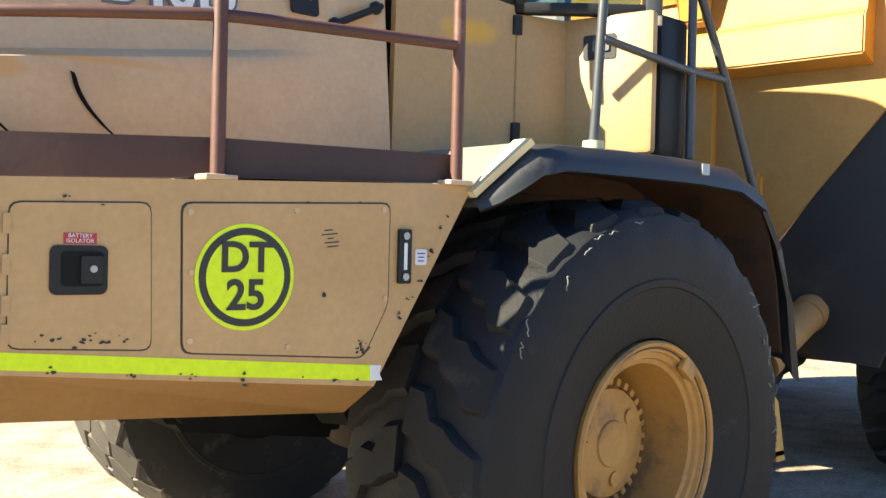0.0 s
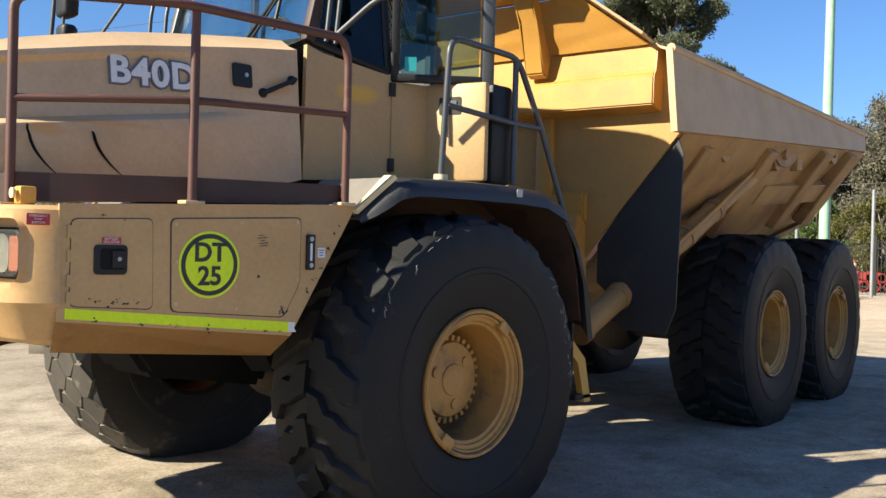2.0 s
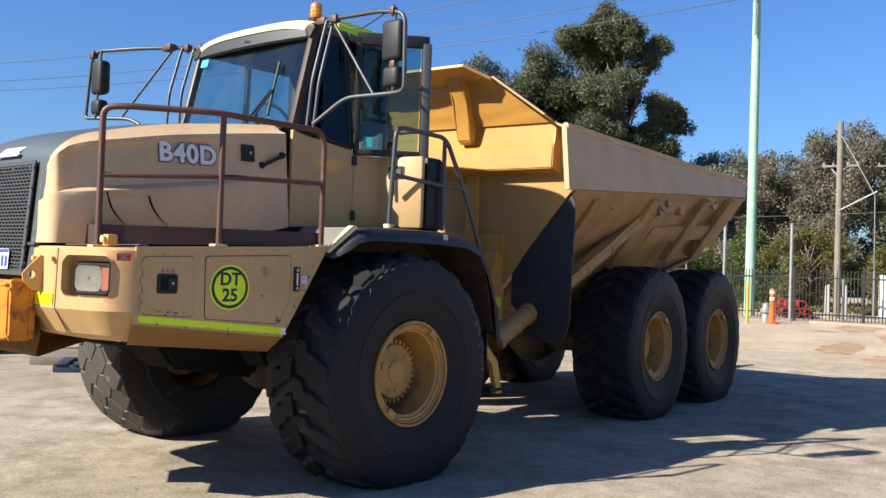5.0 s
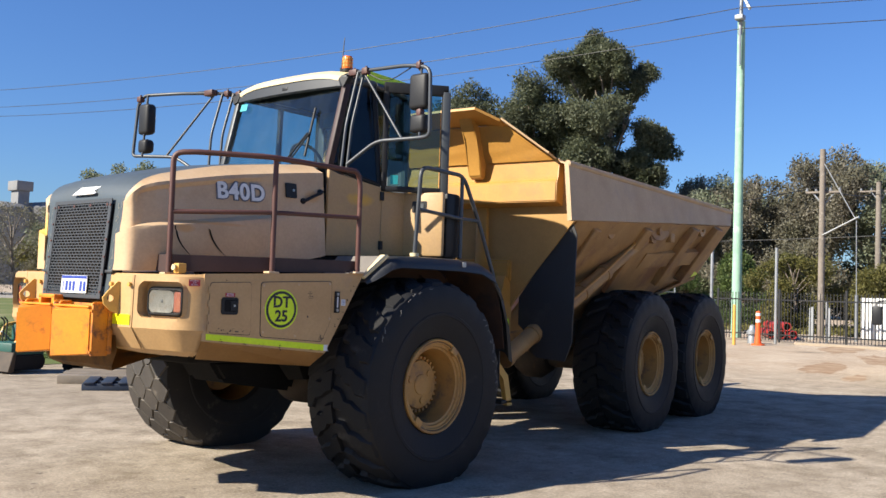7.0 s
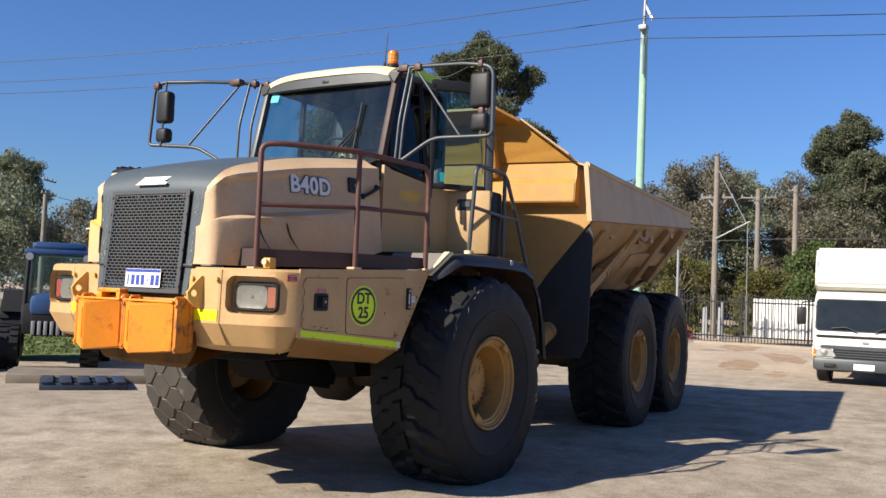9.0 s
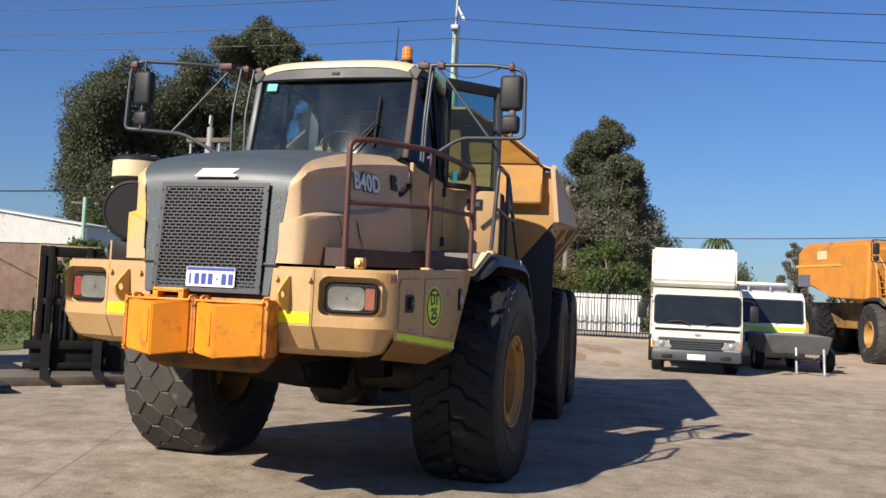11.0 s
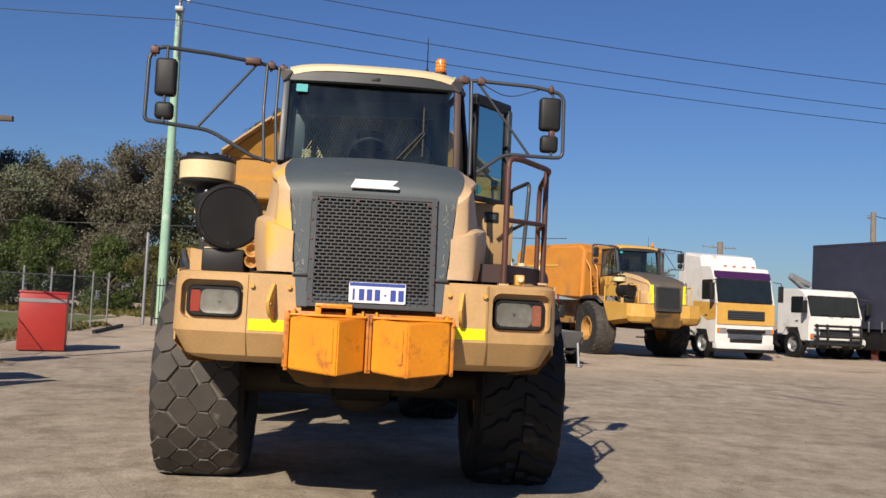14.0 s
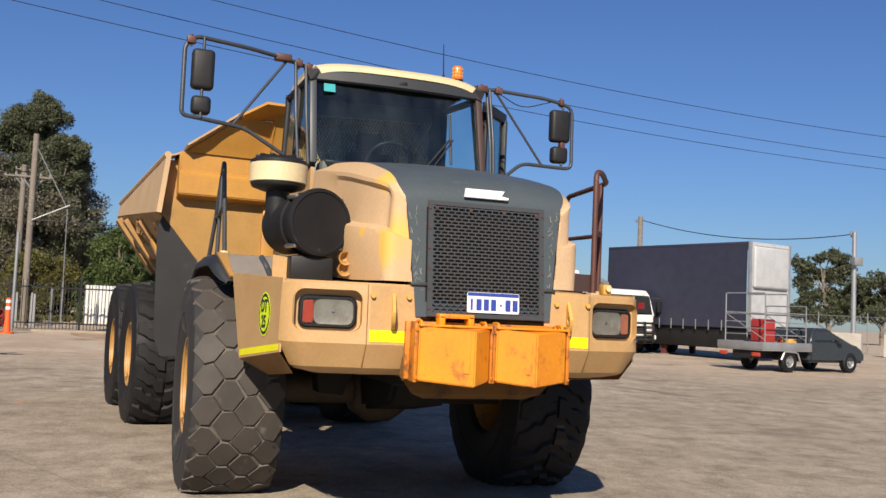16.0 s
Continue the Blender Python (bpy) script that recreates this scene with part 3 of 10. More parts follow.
def rim_mesh(mat):
    """Deep dished rim with stepped flanges; the outside faces local +y."""
    bm = bmesh.new()
    prof = [(0.385, -0.27), (0.39, 0.27), (0.404, 0.30), (0.406, 0.325), (0.398, 0.335), (0.386, 0.331), (0.382, 0.318), (0.365, 0.316), (0.360, 0.300), (0.340, 0.298), (0.335, 0.282), (0.318, 0.276), (0.308, 0.0), (0.295, -0.03), (0.20, -0.03), (0.0, -0.03)]
    lathe(bm, prof, axes((0, 0, 0), (1, 0, 0), (0, 0, -1), (0, 1, 0)), 64)
    for k in range(2):
        a = radians(128 + 180 * k)
        m = pose(0.365 * math.cos(a), 0.322, 0.365 * math.sin(a), 0, -math.degrees(a), 0)
        box(bm, -0.03, 0.03, -0.012, 0.016, -0.045, 0.045, 0.006, m)
    return finish("rim", bm, mat, 40)


def hub_mesh(mat):
    bm = bmesh.new()
    prof = [(0.235, 0.03), (0.235, 0.085), (0.225, 0.10), (0.215, 0.10), (0.205, 0.135), (0.09, 0.15), (0.085, 0.158), (0.0, 0.158)]
    lathe(bm, prof, axes((0, 0, 0), (1, 0, 0), (0, 0, -1), (0, 1, 0)), 56)
    for k in range(30):
        a = 2 * math.pi * k / 30
        m = pose(0.232 * math.cos(a), 0.11, 0.232 * math.sin(a), 0, -math.degrees(a), 0)
        box(bm, -0.014, 0.014, -0.014, 0.014, -0.012, 0.012, 0.003, m)
    for k in range(3):
        a = radians(20 + 120 * k)
        rod(bm, (0.14 * math.cos(a), 0.13, 0.14 * math.sin(a)), (0.14 * math.cos(a), 0.155, 0.14 * math.sin(a)), 0.03, seg=14)
    return finish("hub", bm, mat, 35)


TYRE, RIM_ME, HUB_ME = tyre_mesh("tyre", lugs=True), rim_mesh(RIM), hub_mesh(RIM)
TYRE_SUN_DUST = tyre_mesh("tyre", mat=RUBBER_SUN_DUST, tread_mat=TREAD_SUN_DUST, high=0.028, seed=9)


def wheels(root, places):
    """places: x, y of the tyre's middle, side and the pose that it lies in."""
    for x, y, side, base in places:
        m = base @ pose(x, y, HUB, 0, 0, 0 if side > 0 else 180)
        w = part("wheel", RIM_ME, None, root, "sand-yellow deep dished rim", m)
        part("tyre", TYRE_SUN_DUST if side < 0 and x == 0 else TYRE, None, w, "black earthmover tyre with dusty tread blocks")
        part("hub", HUB_ME, None, w, "sand-yellow planetary hub")
        gap = bmesh.new()
        disc(gap, axes((0, 0.3165, 0), (1, 0, 0), (0, 0, -1), (0, 1, 0)), 0.3815, 0.0025, 0.3745, 56)
        part("lock_ring_gap", gap, GRIME, w, "dark gap round the lock ring")
        if side > 0 and x == 0:
            rnd = random.Random(4)
            dashes = [(0.82, a, a + 2.6) for a in range(-14, 44, 4)] + [(0.845, a, a + 3.0) for a in range(84, 152, 5)] + [(0.79, a, a + 1.8) for a in range(-8, 30, 7)]
            for r0, a0, a1 in dashes:
                if rnd.random() < 0.25:
                    continue
                bm = bmesh.new()
                r0 += rnd.gauss(0, 0.008)
                slope = rnd.gauss(0, 0.022)
                pts = []
                for k in range(6):
                    a, r = radians(a0 + (a1 - a0) * k / 5), r0 + slope * (k / 5 - 0.5) + rnd.gauss(0, 0.004)
                    pts.append((-r * math.cos(a), 0.374 - max(0.0, r - 0.80) * 0.18, r * math.sin(a)))
                tube(bm, pts, 0.0022, 0.004, 4)
                part("chalk_mark", bm, CHALK, w, "thin white chalk scribble")


def hood(root, grey, sand, full=True):
    """Bonnet: slate-grey centre band and sand-coloured side panels that wrap round the front corners."""
    LO = [(2.405, 0.500), (2.403, 0.58), (2.396, 0.648), (2.368, 0.692), (2.305, 0.722), (2.18, 0.772), (1.95, 0.828), (1.6, 0.851), (1.2, 0.863), (0.85, 0.873), (0.575, 0.878)]
    UP = [(2.378, 0.545), (2.368, 0.598), (2.350, 0.640), (2.312, 0.654), (2.280, 0.640), (2.18, 0.684), (1.95, 0.735), (1.6, 0.757), (1.2, 0.768), (0.85, 0.778), (0.575, 0.786)]
    RIMS = [(2.378, 0.545), (2.369, 0.602), (2.352, 0.645), (2.314, 0.662), (2.28, 0.668), (2.185, 0.716), (1.95, 0.755), (1.6, 0.775), (1.2, 0.788), (0.85, 0.798), (0.575, 0.806)]
    T = [(2.362, 0.562, 2.275), (2.342, 0.592, 2.325), (2.308, 0.608, 2.368), (2.265, 0.614, 2.405), (2.22, 0.617, 2.432), (2.12, 0.619, 2.472), (1.92, 0.617, 2.522), (1.6, 0.612, 2.60), (1.2, 0.617, 2.66), (0.85, 0.624, 2.705), (0.55, 0.632, 2.735)]
    Z0 = [1.722, 1.722, 1.722, 1.722, 1.722, 1.724, 1.73, 1.75, 1.80, 1.87, 1.925]
    W = [0, 0, 0, 0.1, 0.5, 0.9, 1, 1, 1, 1, 1]
    V = [(0, "lo", -0.030), (0.12, "lo", -0.010), (0.30, "lo", 0.002), (0.43, "lo", 0.001), (0.462, "lo", -0.006), (0.474, "lo", -0.018), (0.50, "up", 0.030), (0.60, "up", 0.013), (0.72, "up", 0.0), (0.825, "up", -0.014), (0.865, "rim", -0.016), (0.90, "rim", -0.022), (0.94, "mix", 0.50), (0.975, "mix", 0.80), (1, "mix", 1.0)]
    sub = []
    for i in range(len(LO) - 1):
        for k in range(4):
            sub.append(i + k / 4)
    sub.append(len(LO) - 1.0)

    def at(seq, u):
        i = min(int(u), len(seq) - 2)
        f = u - i
        if isinstance(seq[0], tuple):
            return Vector([a + (b - a) * f for a, b in zip(seq[i], seq[i + 1])])
        return seq[i] + (seq[i + 1] - seq[i]) * f

    def smooth(seq, u):
        return (at(seq, max(0, u - 0.4)) + at(seq, min(len(seq) - 1, u + 0.4)) + at(seq, u) * 2) / 4

    rows_l = []
    for u in sub:
        lo, up, rm, t, z0, w = smooth(LO, u), smooth(UP, u), smooth(RIMS, u), smooth(T, u), at(Z0, u), at(W, u)
        row = []
        for zf, kind, off in V:
            if kind == "mix":
                q = rm + (t.xy - rm) * off
            else:
                q = {"lo": lo, "up": up, "rim": rm}[kind] + Vector((0, off * w))
            if kind != "mix":
                fade = min(1.0, max(0.0, (1.42 - q.x) / 0.62))
                flat = lo + (rm - lo) * (zf / 0.9)
                q = q + (flat - q) * (fade * fade * (3 - 2 * fade))
            if u < 0.01:
                q = lo + (t.xy - lo) * zf
            row.append(Vector((q.x, q.y, z0 + (t.z - z0) * zf)))
        rows_l.append(row)
    for side in (1, -1):
        bm = bmesh.new()
        sheet(bm, [[Vector((p.x, p.y * side, p.z)) for p in row] for row in rows_l], 0.02)
        if side > 0 and full:
            backing = bmesh.new()
            prism(backing, [(0.66, 0.775, 1.90), (0.50, 0.80, 1.93), (0.48, 0.70, 2.70), (0.62, 0.68, 2.68)], (0, -0.02, 0))
            part("seam_backing", backing, VOID, root, "dark gap between bonnet and cab")
        part("hood_side_panel", bm, sand if side > 0 else SAND_PATCH, root, "faded sand-yellow moulded bonnet side panel", angle=28)
    bm = bmesh.new()
    rows = [[Vector((x, hw * k / 8, z)) for k in range(-8, 9)] for x, z, hw in ((2.425, 1.50, 0.480), (2.402, 1.72, 0.500), (2.380, 2.0, 0.530), (2.364, 2.2, 0.552))]
    for u in sub:
        t = smooth(T, u)
        c = 0.004 + 0.026 * min(1.0, u / 5)
        rows.append([Vector((t.x + 0.012 * (1 - (k / 8) ** 2) * min(1.0, u / 2) * (1 if u < 5 else 0), t.y * k / 8, t.z + c * (1 - (k / 8) ** 2))) for k in range(-8, 9)])
    sheet(bm, rows, 0.02)
    part("hood_top", bm, grey, root, "slate-grey bonnet top and grille surround", angle=40)
    bm = bmesh.new()
    grid(bm, [[(0.56, y, 2.70 + 0.03 * (1 - (y / 0.66) ** 2)) for y in (-0.66, -0.4, 0, 0.4, 0.66)], [(0.40, y, 2.80 - 0.02 * abs(y)) for y in (-0.70, -0.4, 0, 0.4, 0.70)], [(0.30, y, 2.78) for y in (-0.70, -0.4, 0, 0.4, 0.70)]])
    bmesh.ops.solidify(bm, geom=bm.faces[:], thickness=0.03)
    part("cowl", bm, grey, root, "slate-grey cowl below the windscreen")


def grille(root, mat):
    """Slotted steel grille plate with a comb of open slots at its sides, and the radiator core behind it."""
    m = axes((2.410, 0.005, 1.885), (0, 1, 0), (-0.083, 0, 1), (1, 0, 0.083))
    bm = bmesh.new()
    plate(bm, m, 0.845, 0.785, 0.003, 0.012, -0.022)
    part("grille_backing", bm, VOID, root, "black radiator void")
    bm = bmesh.new()
    plate(bm, m, 0.62, 0.56, 0.003, 0.01, -0.016)
    part("radiator_core", bm, CORE, root, "dusty brown radiator fins")
    bm = bmesh.new()
    n, w, h = 32, 0.80, 0.735
    bar = 0.0037
    for i in range(n + 1):
        y = -h / 2 + h * i / n
        box(bm, -w / 2, w / 2, y - bar, y + bar, 0, 0.004, 0, m)
    for i in range(n):
        y = -h / 2 + h * (i + 0.5) / n
        for k in range(17):
            x = -w / 2 + w * (k + 0.5 * (i % 2)) / 16.5
            if abs(x) < w / 2:
                box(bm, x - 0.0042, x + 0.0042, y - h / n / 2, y + h / n / 2, 0.0005, 0.0045, 0, m)
    for sx in (-1, 1):
        box(bm, sx * w / 2 - 0.018, sx * w / 2 + 0.018, -h / 2 - 0.01, h / 2 + 0.01, -0.001, 0.008, 0, m)
    for sy in (-1, 1):
        box(bm, -w / 2 - 0.02, w / 2 + 0.02, sy * h / 2 - 0.014, sy * h / 2 + 0.014, -0.001, 0.0085, 0, m)
    gr = part("grille", bm, mat, root, "dark slotted steel radiator grille")
    for sx in (-0.41, 0.41):
        for k in range(6):
            bm = bmesh.new()
            rod(bm, m @ Vector((sx, -0.33 + 0.132 * k, 0.006)), m @ Vector((sx, -0.33 + 0.132 * k, 0.014)), 0.009, seg=8)
            part("bolt", bm, RUST, gr)
    for sx in (-0.36, -0.12, 0.12, 0.36):
        bm = bmesh.new()
        rod(bm, m @ Vector((sx, 0.335, 0.003)), m @ Vector((sx, 0.335, 0.009)), 0.012, seg=8)
        part("bolt", bm, RUST, gr)


def side_frame(x, z, out=0.0):
    """A frame on the left bumper side, x from the plan and z up; local x runs to the rear."""
    t = Vector((-1.45, 0.128, 0)).normalized()
    n = Vector((0.128, 1.45, 0)).normalized()
    y = 1.432 + (0.68 - x) * 0.128 / 1.45
    return axes(Vector((x, y, z)) + n * out, t, (0, 0, 1), n)


def lamp_frame(s):
    """The back of a headlight recess: x across, y up, z out of the bumper."""
    return axes((2.265, s * 1.025, 1.505), (-0.15 * s, 1, 0), (0, 0, 1), (1, 0.15 * s, 0))


def side_cut(bm, m, s):
    """Trims the recess walls back to just under the bumper's skin."""
    for v in bm.verts:
        p = m.inverted() @ v.co
        if p.z > 0.05:
            y = abs(v.co.y)
            skin = 2.382 - 0.16 * (y - 0.85) if y < 1.10 else 2.342 - 0.35 * (y - 1.10) if y < 1.2 else 2.307 - 0.96 * (y - 1.2)
            if p.z > 0.08:
                v.co.x = skin - 0.004


def pierce(ob, m, outline, z0, z1):
    """Cuts a hole of the given outline through a part."""
    bm = bmesh.new()
    prism(bm, [m @ Vector((x, y, z0)) for x, y in outline], m.to_3x3() @ Vector((0, 0, z1 - z0)))
    bmesh.ops.recalc_face_normals(bm, faces=bm.faces[:])
    me = bpy.data.meshes.new("cutter")
    bm.to_mesh(me)
    bm.free()
    cutter = new("cutter", me)
    mod = ob.modifiers.new("hole", "BOOLEAN")
    mod.object, mod.operation, mod.solver = cutter, "DIFFERENCE", "EXACT"
    cutter.matrix_world = ob.matrix_world
    bpy.context.view_layer.update()
    cut = bpy.data.meshes.new_from_object(ob.evaluated_get(bpy.context.evaluated_depsgraph_get()))
    ob.modifiers.clear()
    ob.data = cut
    bpy.data.objects.remove(cutter)
    bpy.data.meshes.remove(me)


def bumper(root, sand, under, full=True):
    """Wrap-round front bumper: two halves with lamp recesses, and flat sides that reach back to the wheels."""
    for s in (1, -1):
        plan = [(2.405, 0.445), (2.405, 0.78), (2.375, 0.84), (2.335, 1.10), (2.30, 1.20), (2.235, 1.268), (2.15, 1.302)]
        prof = [(0.0, -0.07, 1.700), (0.0, -0.02, 1.702), (0.0, 0.0, 1.685), (0.0, 0.004, 1.62), (0, 0.008, 1.36), (0, 0.010, 1.31), (0.0, -0.035, 1.235), (0.0, -0.085, 1.155), (0.0, -0.12, 1.135), (0.0, -0.30, 1.10)]
        bm = bmesh.new()
        rows = []
        for i, (x, y) in enumerate(plan):
            a, b = plan[max(i - 1, 0)], plan[min(i + 1, len(plan) - 1)]
            d = Vector((b[0] - a[0], b[1] - a[1]))
            o = Vector((d.y, -d.x)).normalized()
            rows.append([(x + o.x * u, s * (y + o.y * u), z) for _, u, z in prof])
        sheet(bm, rows, 0.012)
        corner = part("bumper_corner", bm, sand, root, "sand-yellow steel bumper corner with a recess for the lamp", angle=25)
        # Crease shade of the bumper fold, drawn as a thin dark tube.
        bm = bmesh.new()
        tube(bm, [(x, s * 0.797, z) for x, z in ((2.396, 1.69), (2.401, 1.62), (2.405, 1.36), (2.407, 1.31), (2.363, 1.235), (2.315, 1.157))], 0.0035, 0.0, 6)
        part("fold_line", bm, UNDER, corner, "dark line for the crease of the bumper fold")
        lm = lamp_frame(s)
        pierce(corner, lm @ pose(0, 0.012, 0), rrect_points(0.425, 0.262, 0.062, 6), -0.02, 0.14)
        bm = bmesh.new()
        ring = [[bm.verts.new(lm @ Vector((x * f, 0.012 + y * f, z))) for x, y in rrect_points(0.425, 0.262, 0.062, 6)] for f, z in ((1.004, 0.103), (1.004, 0.06), (1.0, 0.004), (0.72, 0.0))]
        for a, b in zip(ring, ring[1:]):
            for k in range(len(a)):
                bm.faces.new((a[k], a[(k + 1) % len(a)], b[(k + 1) % len(a)], b[k]))
        side_cut(bm, lm, s)
        part("lamp_recess", bm, sand, corner, "deep painted lamp recess")
        # flat side
        bm = bmesh.new()
        out = [(2.16, 1.712), (0.685, 1.775), (1.06, 1.128), (2.16, 1.235)]
        ys = [1.432 + (0.68 - x) * 0.128 / 1.45 for x, z in out]
        prism(bm, [(x, s * (y - 0.012), z) for (x, z), y in zip(out, ys)], (0, s * 0.012, 0))
        part("bumper_side", bm, sand, root, "flat sand-yellow bumper side with chipped edges")
        bm = bmesh.new()
        grid(bm, [[(2.16, s * 1.30, 1.235), (1.06, s * 1.397, 1.128)], [(2.14, s * 1.20, 1.10), (1.0, s * 1.16, 1.005)]])
        bmesh.ops.solidify(bm, geom=bm.faces[:], thickness=0.012)
        part("bumper_underside", bm, under, root, "inward sloping yellow lower panel")
        bm = bmesh.new()
        prism(bm, [(2.30, s * 0.45, 1.70), (2.30, s * 1.15, 1.70), (2.13, s * 1.29, 1.704), (0.69, s * 1.42, 1.768), (0.69, s * 0.9, 1.768), (0.69, s * 0.86, 1.72), (2.2, s * 0.45, 1.70)], (0, 0, -0.015))
        part("bumper_deck", bm, sand, root, "sand-yellow top deck of the bumper")
        headlight(root, s)
    bm = bmesh.new()
    grid(bm, [[(2.38, -0.50, 1.50), (2.38, 0.50, 1.50)], [(2.37, -0.56, 1.12), (2.37, 0.56, 1.12)], [(2.345, -0.46, 1.0), (2.345, 0.46, 1.0)], [(2.28, -0.36, 0.962), (2.28, 0.36, 0.962)], [(2.0, -0.40, 1.05), (2.0, 0.40, 1.05)], [(1.5, -0.40, 1.10), (1.5, 0.40, 1.10)]])
    bmesh.ops.solidify(bm, geom=bm.faces[:], thickness=0.015)
    part("belly_plate", bm, UNDER, root, "grimy yellow-brown belly plate under the bumper")


def headlight(root, s):
    m = lamp_frame(s) @ pose(0, 0, -0.012) @ Matrix.Diagonal((0.87, 0.86, 1, 1))
    bm = bmesh.new()
    plate(bm, m, 0.43, 0.245, 0.012, 0.06, 0.022)
    h = part("headlight", bm, VOID, root, "black rounded headlight surround in the bumper")
    bm = bmesh.new()
    outer, inner = rrect_points(0.41, 0.225, 0.055), rrect_points(0.382, 0.196, 0.042)
    for lo, hi in ((0.030, 0.047),):
        rings = [[bm.verts.new(m @ Vector((x, y, z))) for x, y in q] for q, z in ((outer, lo), (outer, hi - 0.006), ([(x * 0.97, y * 0.95) for x, y in outer], hi), (inner, hi), (inner, lo))]
        for a, b in zip(rings, rings[1:]):
            for k in range(len(a)):
                bm.faces.new((a[k], a[(k + 1) % len(a)], b[(k + 1) % len(a)], b[k]))
    part("lamp_frame", bm, BLACK, h, "black moulded lamp frame")
    bm = bmesh.new()
    plate(bm, m @ pose(s * 0.143, 0, 0), 0.074, 0.165, 0.007, 0.014, 0.0345)
    part("indicator", bm, INDICATOR if s > 0 else RED_LENS, h, "red-orange indicator lens")
    for cx, hw, hh in ((-0.042, 0.145, 0.092),):
        bm = bmesh.new()
        rings = []
        for f, z in ((1.0, 0.0418), (0.92, 0.0402), (0.74, 0.0382), (0.52, 0.0368), (0.30, 0.0358), (0.12, 0.0354)):
            rings.append([bm.verts.new(m @ Vector((s * cx + x * f, y * f, z))) for x, y in rrect_points(hw * 2, hh * 2, 0.05)])
        for a, b in zip(rings, rings[1:]):
            for k in range(len(a)):
                bm.faces.new((a[k], a[(k + 1) % len(a)], b[(k + 1) % len(a)], b[k]))
        bm.faces.new(rings[-1])
        part("reflector_cup", bm, REFLECTOR, h, "dusty silvered lamp reflector", angle=60)
        bm = bmesh.new()
        lathe(bm, [(0.0, 0.0415), (0.010, 0.0405), (0.014, 0.036), (0.0, 0.0355)], m @ pose(s * cx, 0.004, 0), 16)
        part("bulb", bm, STEEL, h)
    bm = bmesh.new()
    plate(bm, m, 0.385, 0.198, 0.003, 0.042, 0.0425)
    g = part("lens", bm, LENS, h, "scratched clear headlight lens")
    g.visible_shadow = False


